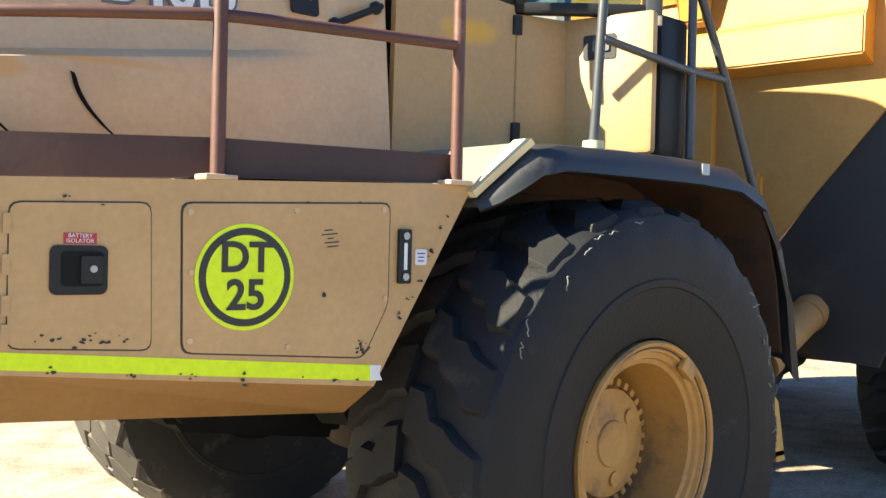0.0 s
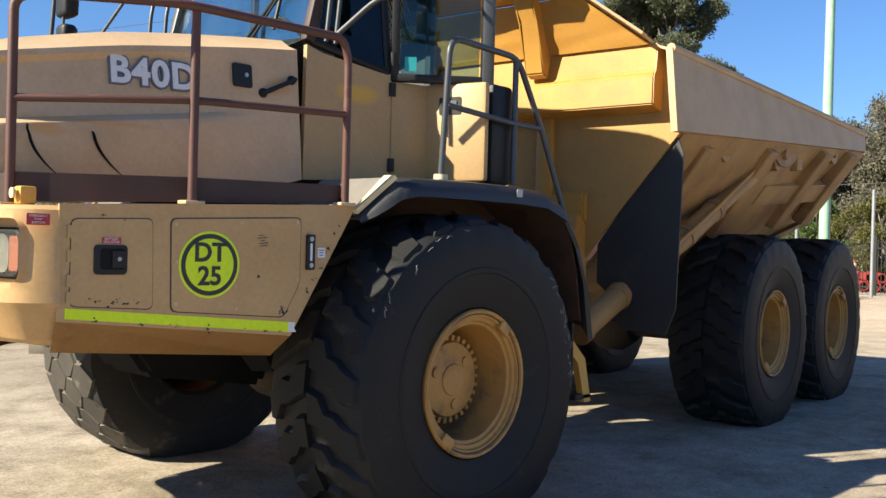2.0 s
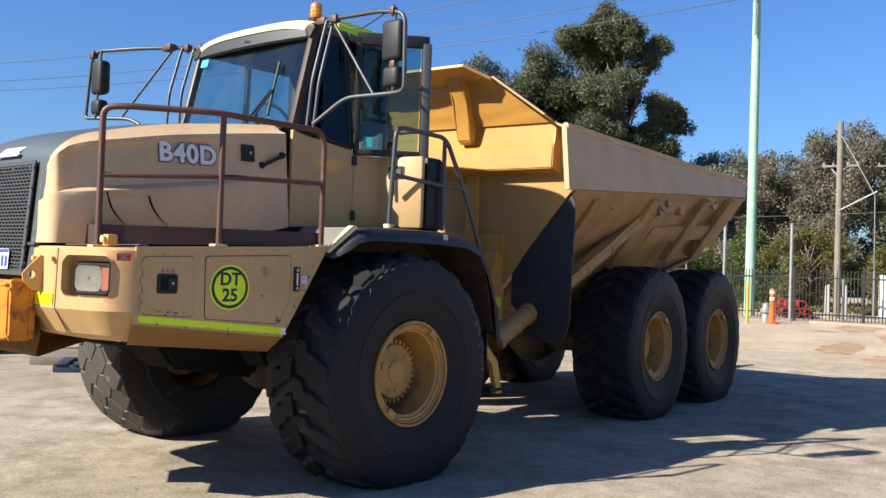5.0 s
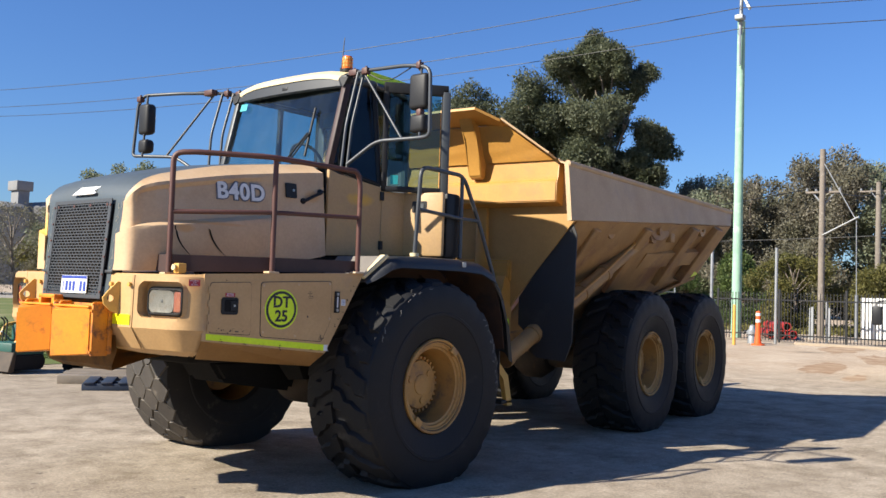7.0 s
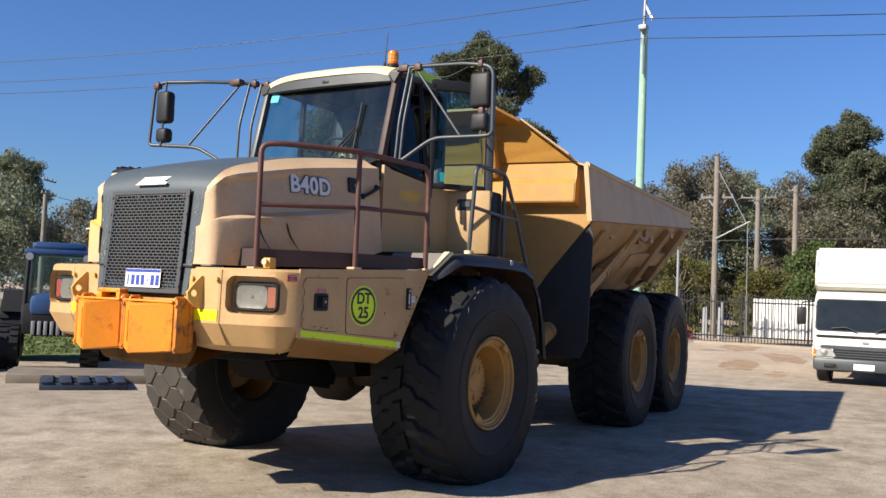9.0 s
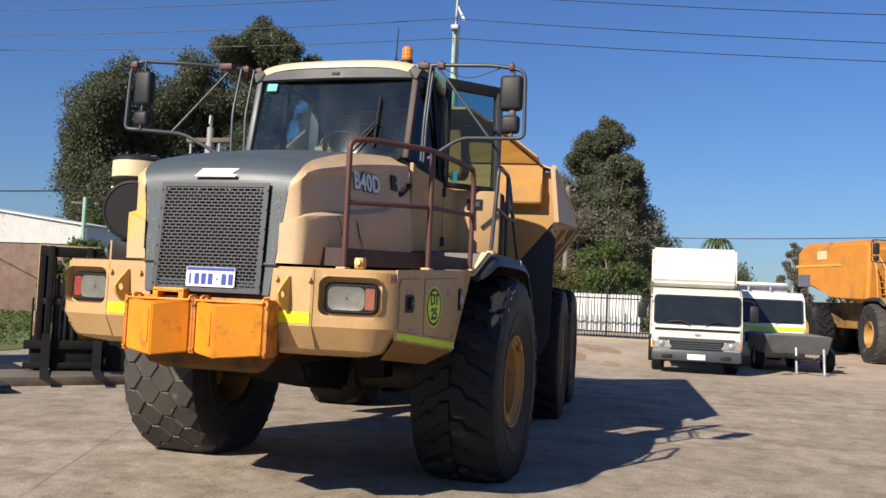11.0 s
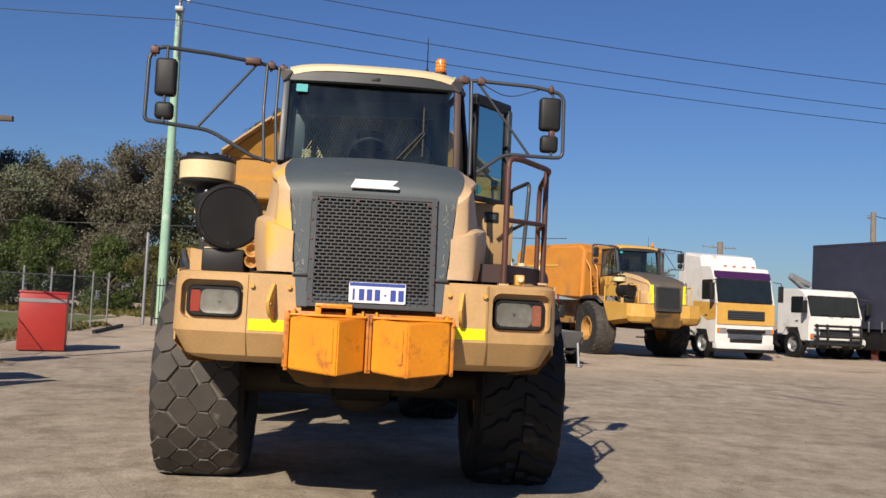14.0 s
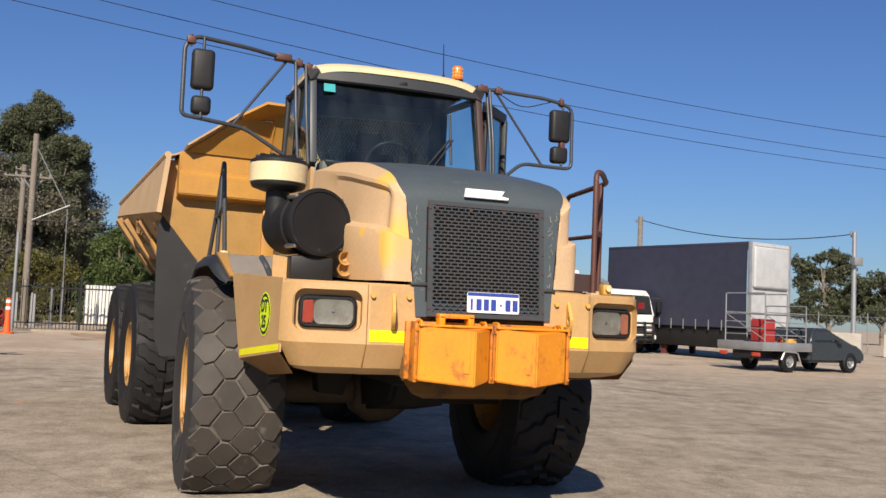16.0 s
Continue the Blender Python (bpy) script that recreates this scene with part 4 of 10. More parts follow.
def front_details(root):
    # pair of orange boxes below the grille
    for y0, y1, ridge, tip in ((-0.50, -0.02, -0.19, 2.76), (0.03, 0.53, 0.25, 2.72)):
        bm = bmesh.new()
        prism(bm, [(2.43, y0, 1.095), (2.575, y0, 1.10), (tip, ridge, 1.075), (2.575, y1, 1.10), (2.43, y1, 1.095)], (0, 0, 0.345))
        bmesh.ops.bevel(bm, geom=bm.edges[:], offset=0.008, segments=2, affect="EDGES")
        b = part("weight_box", bm, ORANGE, root, "bright orange bolted steel box with rust marks")
        bm = bmesh.new()
        box(bm, 2.42, 2.60, y0 - 0.005, y1 + 0.005, 1.44, 1.455, 0.004)
        part("lid", bm, ORANGE, b)
        bm = bmesh.new()
        d = Vector((tip - 2.575, ridge - y0, 0)).normalized()
        plate(bm, axes(Vector((tip, ridge, 1.27)) - d * 0.05, d, (0, 0, 1), (d.y, -d.x, 0)), 0.035, 0.22, 0.008, 0.008)
        part("raised_strip", bm, ORANGE, b)
        for yy, w in ((y0 - 0.018, 1), (y1 + 0.018, -1)):
            bm = bmesh.new()
            box(bm, 2.44, 2.575, yy - 0.004, yy + 0.004, 1.09, 1.47, 0.003)
            box(bm, 2.565, 2.574, yy - 0.012, yy + 0.012, 1.09, 1.46, 0.003)
            for zz in (1.12, 1.42):
                rod(bm, (2.572, yy, zz), (2.584, yy, zz), 0.011, seg=8)
            part("side_flange", bm, ORANGE_RUST, b, "rust-stained bolted flange")
        for yy in (y0 + 0.02, y1 - 0.02):
            bm = bmesh.new()
            tube(bm, [(2.46, yy, 1.45), (2.46, yy, 1.475), (2.55, yy, 1.475), (2.565, yy, 1.40)], 0.009, 0.02, 8)
            part("latch", bm, ORANGE, b)
    bm = bmesh.new()
    box(bm, 2.41, 2.45, -0.55, 0.56, 1.10, 1.47, 0.006)
    part("box_bracket", bm, ORANGE_RUST, root, "rust-stained orange mounting bracket")
    bm = bmesh.new()
    for yy in (-0.33, -0.13):
        box(bm, 2.44, 2.52, yy - 0.02, yy + 0.02, 1.45, 1.51, 0.004)
    box(bm, 2.44, 2.52, -0.35, -0.11, 1.495, 1.525, 0.005)
    part("step_bracket", bm, ORANGE, root, "small yellow step bracket")
    # towing lugs
    for s in (1, -1):
        bm = bmesh.new()
        out = [(2.40, 1.40), (2.40, 1.635), (2.425, 1.64), (2.50, 1.56), (2.53, 1.52), (2.52, 1.47), (2.47, 1.42)]
        hole = [(2.475 + 0.026 * math.cos(a * math.pi / 8), 1.515 + 0.026 * math.sin(a * math.pi / 8)) for a in range(16)]
        y = s * 0.625
        for yy in (y - 0.011, y + 0.011):
            a, b = [bm.verts.new((x, yy, z)) for x, z in out], [bm.verts.new((x, yy, z)) for x, z in hole]
            es = [bm.edges.new((q[i], q[(i + 1) % len(q)])) for q in (a, b) for i in range(len(q))]
            bmesh.ops.triangle_fill(bm, edges=es, use_beauty=True)
        bm.verts.ensure_lookup_table()
        n, k = len(out), len(hole)
        for o, cnt in ((0, n), (n, k)):
            for i in range(cnt):
                bm.faces.new((bm.verts[o + i], bm.verts[o + (i + 1) % cnt], bm.verts[n + k + o + (i + 1) % cnt], bm.verts[n + k + o + i]))
        bmesh.ops.rotate(bm, cent=(2.40, y, 1.5), matrix=Matrix.Rotation(math.radians(-14), 3, "Z"), verts=bm.verts[:])
        part("tow_lug", bm, BRIGHT, root, "yellow triangular towing lug with a round eye")
        bm = bmesh.new()
        plate(bm, axes((2.416, s * 0.665, 1.365), (0, 1, 0), (0, 0, 1), (1, 0, 0)), 0.235, 0.075, 0.0015, 0.004)
        part("tape", bm, HIVIS_Y, root, "bright yellow reflective tape")
        for yy in (0.53, 0.77):
            bm = bmesh.new()
            rod(bm, (2.41, s * yy, 1.62), (2.432, s * yy, 1.62), 0.016, seg=10)
            part("bolt", bm, BRIGHT, root)
        bm = bmesh.new()
        box(bm, 2.33, 2.42, s * 0.46 - 0.06, s * 0.46 + 0.06, 1.70, 1.722, 0.006)
        part("hinge", bm, GRILLE, root)
    # number plate with plain bars
    m = axes((2.447, 0.048, 1.608), (0, 1, 0), (-0.05, 0, 1), (1, 0, 0.05))
    bm = bmesh.new()
    plate(bm, m, 0.374, 0.135, 0.004, 0.01)
    pl = part("number_plate", bm, PRINT_WHITE, root, "white number plate with a blue header")
    bm = bmesh.new()
    plate(bm, m @ pose(0, 0.054, 0), 0.366, 0.022, 0.0015, 0.004, 0.004)
    part("plate_header", bm, PRINT_BLUE, pl)
    for k in range(7):
        bm = bmesh.new()
        w = 0.036 if k not in (0, 4) else 0.014
        plate(bm, m @ pose(-0.155 + 0.052 * k, -0.014, 0), w, 0.075 if k != 4 else 0.014, 0.0015, 0.004, 0.004)
        part("plate_bar", bm, PRINT_BLUE, pl)
    # pale scratches where the grille surround is rubbed through
    rnd = random.Random(23)
    for _ in range(44):
        z = rnd.uniform(1.72, 2.26)
        x = 2.402 - (z - 1.72) * 0.0785
        y = rnd.choice((-1, 1)) * (rnd.uniform(0.435, 0.49) + (z - 1.72) * 0.10)
        a = axes((x + 0.0025, y, z), (0, 1, 0), (-0.08, 0, 1), (1, 0, 0.08)) @ pose(0, 0, 0, 0, 0, rnd.gauss(0, 25))
        bm = bmesh.new()
        plate(bm, a, rnd.uniform(0.002, 0.005), rnd.uniform(0.008, 0.05), 0.0006, 0.0009)
        part("paint_scratch", bm, SCRATCH, root)
    # white bonnet badge as a plain shape
    bm = bmesh.new()
    bx = axes((2.350, 0.0, 2.338), (0, 1, 0), (-0.68, 0, 0.73), (0.73, 0, 0.68))
    prism(bm, [bx @ Vector(p) for p in ((-0.165, -0.045, 0), (0.155, -0.045, 0), (0.165, -0.025, 0), (0.115, -0.01, 0), (0.155, 0.045, 0), (-0.135, 0.045, 0))], bx.to_3x3() @ Vector((0, 0, 0.006)))
    part("badge", bm, PRINT_WHITE, root, "white slanted bonnet badge")


def side_details(root):
    """Doors, signs and fittings on the left bumper side."""
    gap = 0.003
    for name, pts in (("front", [(2.115, 1.655), (1.765, 1.668), (1.757, 1.272), (2.115, 1.293)]), ("rear", [(1.688, 1.672), (1.012, 1.700), (1.013, 1.381), (1.100, 1.216), (1.680, 1.260)])):
        cx, cz = sum(p[0] for p in pts) / len(pts), sum(p[1] for p in pts) / len(pts)
        for grow, lift, mat, nm, lab in ((1.0, 0.0015, PRINT_BLACK, "door_gap", "dark gap round the access door"), (0.985, 0.004, SAND, "access_door", "sand-yellow access door with rounded corners")):
            f = side_frame(cx, cz)
            loc = [Vector((-(x - cx) * grow, (z - cz) * (grow if grow == 1 else 0.977), 0)) for x, z in pts]
            smooth = []
            for i, p in enumerate(loc):
                a, b = loc[i - 1] - p, loc[(i + 1) % len(loc)] - p
                r = 0.028
                for k in range(4):
                    t = k / 3
                    smooth.append((p + a.normalized() * r) * (1 - t) ** 2 + p * 2 * t * (1 - t) + (p + b.normalized() * r) * t * t)
            bm = bmesh.new()
            prism(bm, [f @ q for q in smooth], f.to_3x3() @ Vector((0, 0, lift)))
            ob = part(nm, bm, mat, root, lab)
        if name == "rear":
            for x, z in ((1.66, 1.645), (1.34, 1.66), (1.04, 1.675), (1.03, 1.40), (1.655, 1.48), (1.655, 1.295), (1.36, 1.265)):
                bm = bmesh.new()
                disc(bm, side_frame(x, z, 0.004), 0.009, 0.004, 0, 12)
                part("screw", bm, SAND_PALE, ob)
        else:
            for z in (1.60, 1.50, 1.40, 1.33):
                bm = bmesh.new()
                plate(bm, side_frame(2.118, z, 0.002), 0.018, 0.05, 0.006, 0.003)
                part("hinge", bm, SAND, ob)
    # round fleet number
    for r, t, mat, nm in ((0.150, 0.0012, HIVIS, "fleet_sign"), (0.139, 0.0022, PRINT_BLACK, "sign_ring"), (0.118, 0.0032, HIVIS, "sign_face")):
        bm = bmesh.new()
        disc(bm, side_frame(1.496, 1.468, 0.005), r, t, 0, 64)
        ob = part(nm, bm, mat, root, {"fleet_sign": "round fluorescent yellow fleet sign"}.get(nm, ""))
    lettering("sign_letters", "DT", 0.118, side_frame(1.496, 1.520, 0.0098), PRINT_BLACK, root, "black letters DT", offset=0.003)
    lettering("sign_letters", "25", 0.118, side_frame(1.496, 1.414, 0.0098), PRINT_BLACK, root, "black numerals 25", offset=0.003)
    bm = bmesh.new()
    plate(bm, side_frame(1.946, 1.567, 0.004), 0.082, 0.028, 0.0015, 0.002)
    s1 = part("warning_sign", bm, SIGN_RED, root, "small red battery isolator sign")
    lettering("sign_text", "BATTERY", 0.0145, side_frame(1.946, 1.5735, 0.0062), PRINT_WHITE, s1, extrude=0.0004)
    lettering("sign_text", "ISOLATOR", 0.0145, side_frame(1.946, 1.5605, 0.0062), PRINT_WHITE, s1, extrude=0.0004)
    bm = bmesh.new()
    plate(bm, side_frame(2.244, 1.645, 0.010), 0.09, 0.046, 0.0015, 0.002)
    s2 = part("warning_sign", bm, SIGN_RED, root, "small red emergency stop sign")
    for i, w in enumerate(("EMERGENCY", "STOP", "BUTTON")):
        lettering("sign_text", w, 0.0125, side_frame(2.244, 1.6585 - 0.0135 * i, 0.0122), PRINT_WHITE, s2, extrude=0.0004)
    # recessed latch of the front door
    bm = bmesh.new()
    plate(bm, side_frame(1.948, 1.487, 0.003), 0.142, 0.125, 0.006, 0.018)
    la = part("door_latch", bm, BLACK, root, "black recessed paddle latch")
    bm = bmesh.new()
    plate(bm, side_frame(1.940, 1.490, 0.008), 0.105, 0.088, 0.003, 0.012)
    part("latch_cup", bm, VOID, la)
    bm = bmesh.new()
    plate(bm, side_frame(1.918, 1.488, 0.010), 0.055, 0.07, 0.008, 0.006)
    part("latch_paddle", bm, BLACK, la)
    bm = bmesh.new()
    disc(bm, side_frame(1.915, 1.490, 0.018), 0.009, 0.002, 0, 16)
    part("key_lock", bm, STEEL, la)
    # oil level gauge
    bm = bmesh.new()
    plate(bm, side_frame(0.962, 1.532, 0.001), 0.046, 0.172, 0.014, 0.006)
    ga = part("level_gauge", bm, BLACK, root, "black oil level gauge with a clear tube")
    bm = bmesh.new()
    plate(bm, side_frame(0.962, 1.532, 0.014), 0.012, 0.085, 0.003, 0.003)
    part("gauge_tube", bm, PRINT_WHITE, ga)
    for z in (1.596, 1.468):
        bm = bmesh.new()
        disc(bm, side_frame(0.962, z, 0.014), 0.012, 0.007, 0, 12)
        part("gauge_nut", bm, STEEL, ga)
    bm = bmesh.new()
    plate(bm, side_frame(0.894, 1.530, 0.001), 0.045, 0.05, 0.0015, 0.006)
    st = part("label_sticker", bm, PRINT_WHITE, root, "small white maintenance label")
    for i in range(3):
        bm = bmesh.new()
        plate(bm, side_frame(0.894, 1.542 - 0.012 * i, 0.0027), 0.032 - 0.008 * (i > 0), 0.004, 0.0004, 0.001)
        part("text_bar", bm, PRINT_BLUE, st)
    for i, w in enumerate((0.030, 0.055, 0.022, 0.05, 0.04)):
        bm = bmesh.new()
        m = side_frame(1.235 - 0.004 * i, 1.607 - 0.012 * i, 0.0062) @ pose(0, 0, 0, 0, 0, 6)
        plate(bm, m, w, 0.0032, 0.0004, 0.001)
        part("scribble_bar", bm, PRINT_BLACK, root)
    # reflective stripes
    bm = bmesh.new()
    f = Vector((0.128, 1.45, 0)).normalized()
    pts = [(2.13, 1.288), (1.075, 1.195), (1.075, 1.147), (2.13, 1.245)]
    prism(bm, [Vector((x, 1.432 + (0.68 - x) * 0.128 / 1.45, z)) for x, z in pts], f * 0.0018)
    part("reflective_stripe", bm, HIVIS, root, "long fluorescent yellow-green reflective stripe")
    bm = bmesh.new()
    pts = [(1.075, 1.195), (1.035, 1.192), (1.040, 1.165), (1.030, 1.145), (1.075, 1.147)]
    prism(bm, [Vector((x, 1.432 + (0.68 - x) * 0.128 / 1.45, z)) for x, z in pts], f * 0.0014)
    part("stripe_end", bm, PRINT_WHITE, root, "torn white end of the stripe")
    # chipped paint along the edges
    rnd = random.Random(11)
    def chip(x, z, r, k=7):
        m = side_frame(x, z, 0.0048)
        bm = bmesh.new()
        ph = rnd.random() * 6
        pts = [m @ Vector((r * (0.5 + rnd.random()) * math.cos(ph + a * 6.283 / k) * 1.5, r * (0.5 + rnd.random()) * math.sin(ph + a * 6.283 / k), 0)) for a in range(k)]
        prism(bm, pts, m.to_3x3() @ Vector((0, 0, 0.0006)))
        part("paint_chip", bm, PRINT_BLACK, root)

    for _ in range(46):
        f = rnd.random()
        e = rnd.randrange(5)
        if e == 0:
            x, z = 2.10 - 0.34 * f, 1.305 - 0.012 * f + abs(rnd.gauss(0, 0.012))
        elif e == 1:
            x, z = 0.76 + 0.30 * f, 1.72 - 0.54 * f
        elif e == 2:
            x, z = 2.10 - 1.0 * f, 1.66 + 0.03 * f + rnd.gauss(0, 0.006)
        elif e == 3:
            x, z = 1.09 + abs(rnd.gauss(0, 0.03)), 1.235 + abs(rnd.gauss(0, 0.02))
        else:
            x, z = 2.10 - 1.0 * f, 1.24 - 0.09 * f + rnd.gauss(0, 0.006)
        for _ in range(rnd.randrange(1, 4)):
            chip(x + rnd.gauss(0, 0.008), z + rnd.gauss(0, 0.006), rnd.uniform(0.0015, 0.005))
    chip(1.245, 1.415, 0.007)
    # right side sign and stripe
    nr = Vector((0.128, -1.45, 0)).normalized()
    for r, t, mat in ((0.150, 0.0012, HIVIS), (0.139, 0.0022, PRINT_BLACK), (0.118, 0.0032, HIVIS)):
        bm = bmesh.new()
        m = axes(Vector((1.75, -1.3375, 1.47)) + nr * 0.002, (1.45, 0.128, 0), (0, 0, 1), nr)
        disc(bm, m, r, t, 0, 64)
        part("fleet_sign", bm, mat, root)
    for w, z in (("DT", 1.522), ("25", 1.416)):
        lettering("sign_letters", w, 0.118, axes(Vector((1.75, -1.3375, z)) + nr * 0.0068, (1.45, 0.128, 0), (0, 0, 1), nr), PRINT_BLACK, root, offset=0.003)
    bm = bmesh.new()
    pts = [(2.13, 1.288), (1.075, 1.195), (1.075, 1.147), (2.13, 1.245)]
    prism(bm, [Vector((x, -1.432 - (0.68 - x) * 0.128 / 1.45, z)) for x, z in pts], nr * 0.0018)
    part("reflective_stripe", bm, HIVIS_Y, root, "long fluorescent yellow reflective stripe")


def hood_details(root):
    # model lettering, white with a dark outline
    for mat, off, lift, nm in ((GREY_PRINT, 0.015, -0.012, "lettering_outline"), (PRINT_WHITE, 0.0055, -0.009, "model_lettering")):
        m = axes((1.455, 0.780 + lift, 2.39), (-1, 0.055, 0.05), (-0.005, -0.13, 1), (0.055, 1, 0.13))
        lettering(nm, "B40D", 0.185, m, mat, root, "raised white letters B40D with a grey outline", extrude=0.003, offset=off, space=1.08, wide=1.02)
    bm = bmesh.new()
    plate(bm, axes((0.965, 0.806, 2.455), (-1, 0.03, 0), (0, -0.13, 1), (0.03, 1, 0.13)), 0.115, 0.125, 0.012, 0.012)
    la = part("hood_latch", bm, BLACK, root, "black square bonnet latch")
    bm = bmesh.new()
    disc(bm, axes((0.945, 0.820, 2.46), (-1, 0.03, 0), (0, 0, 1), (0.03, 1, 0)), 0.012, 0.004, 0, 14)
    part("key_lock", bm, STEEL, la)
    bm = bmesh.new()
    tube(bm, [(0.85, 0.79, 2.372), (0.85, 0.847, 2.374), (0.64, 0.855, 2.478), (0.64, 0.79, 2.478)], 0.014, 0.02, 8)
    for hx, hz in ((0.84, 2.378), (0.65, 2.473)):
        disc(bm, axes((hx, 0.797, hz), (-1, 0, 0), (0, 0, 1), (0, 1, 0)), 0.026, 0.035, 0, 14)
    part("hood_handle", bm, BLACK, root, "black bonnet pull handle")
    # curved scoops, their recess shade drawn as thin black strips
    for x0, k in ((2.092, 1.0), (1.80, 1.15)):
        bm = bmesh.new()
        rows = []
        for i in range(13):
            f = i / 12
            x = x0 + 0.008 * math.sin(f * 3.1) - 0.20 * k * f ** 2.0
            z = 2.075 + 0.03 * (k > 1) - (0.265 + 0.02 * (k > 1)) * f
            w = 0.0075 * math.sin(math.pi * min(0.95, f * 0.85 + 0.12)) + 0.002
            y = 0.8335 + (2.0 - x) * 0.036 + (0.006 if f > 0.1 else -0.010)
            rows.append([(x + w, y, z), (x - w, y + 0.0005, z - 0.004)])
        grid(bm, rows)
        bmesh.ops.solidify(bm, geom=bm.faces[:], thickness=0.004)
        part("scoop_shade", bm, VOID, root, "thin black strip for the shade of a curved bonnet scoop")


def handrails(root):
    r = 0.021
    P1, P2, P3 = (2.205, 0.925), (1.57, 1.325), (0.765, 1.432)
    bm = bmesh.new()
    tube(bm, [(*P1, 1.72), (*P1, 2.60), (2.10, 1.03, 2.612), (1.64, 1.335, 2.615), (0.80, 1.432, 2.60), (*P3, 2.50), (*P3, 1.77)], r, 0.10)
    rr = part("front_handrail", bm, RUST, root, "rust-brown tubular handrail on the bumper deck")
    bm = bmesh.new()
    tube(bm, [(*P2, 1.74), (*P2, 2.61)], r)
    part("post", bm, RUST, rr)
    bm = bmesh.new()
    tube(bm, [(*P1, 2.165), (1.98, 1.10, 2.175), (*P2, 2.20), (*P3, 2.225)], r * 0.85, 0.12)
    part("mid_rail", bm, RUST, rr)
    for x, y, z in ((*P1, 1.71), (*P2, 1.745), (*P3, 1.775)):
        bm = bmesh.new()
        box(bm, x - 0.05, x + 0.05, y - 0.04, y + 0.03, z - 0.008, z + 0.008, 0.004)
        part("post_foot", bm, SAND_PALE, rr)
    bm = bmesh.new()
    pts = [(2.19, 0.62), (2.19, 0.93), (1.565, 1.30), (0.74, 1.405)]
    rows = [[(x, y, 1.725 + 0.05 * (2.2 - x) / 1.45), (x, y, 1.85 + 0.02 * (2.2 - x) / 1.45)] for x, y in pts]
    sheet(bm, rows, 0.012)
    part("kick_plate", bm, KICK, root, "rust-brown steel kick plate round the deck")
    bm = bmesh.new()
    box(bm, 2.15, 2.22, 1.005, 1.07, 1.71, 1.785, 0.008)
    part("corner_lamp", bm, BRIGHT, root, "small yellow marker lamp")
    bm = bmesh.new()
    disc(bm, axes((2.232, 1.037, 1.755), (0, 1, 0), (0, 0, 1), (1, 0, 0)), 0.022, 0.012, 0, 16)
    part("lamp_knob", bm, CREAM, root)
    # rail beside the cab, running down behind the wheel arch, both sides
    for s in (1, -1):
        bm = bmesh.new()
        tube(bm, [(0.066, s * 1.43, 1.95), (0.063, s * 1.475, 2.735), (-0.618, s * 1.41, 2.735), (-0.86, s * 1.42, 2.32), (-1.07, s * 1.46, 1.80), (-1.20, s * 1.50, 1.15)], r * 0.9, 0.10)
        rr = part("step_handrail", bm, RAIL, root, "dark grey tubular handrail beside the cab steps")
        bm = bmesh.new()
        tube(bm, [(-0.60, s * 1.41, 2.72), (-0.585, s * 1.42, 1.96)], r * 0.9)
        part("post", bm, RAIL, rr)
        bm = bmesh.new()
        tube(bm, [(0.066, s * 1.46, 2.36), (-0.60, s * 1.42, 2.33), (-0.84, s * 1.42, 2.33)], r * 0.8)
        part("mid_rail", bm, RAIL, rr)
        bm = bmesh.new()
        disc(bm, axes((0.066, s * 1.43, 1.945), (1, 0, 0), (0, 1, 0), (0, 0, 1)), 0.04, 0.03, 0, 14)
        part("post_foot", bm, CREAM, rr)


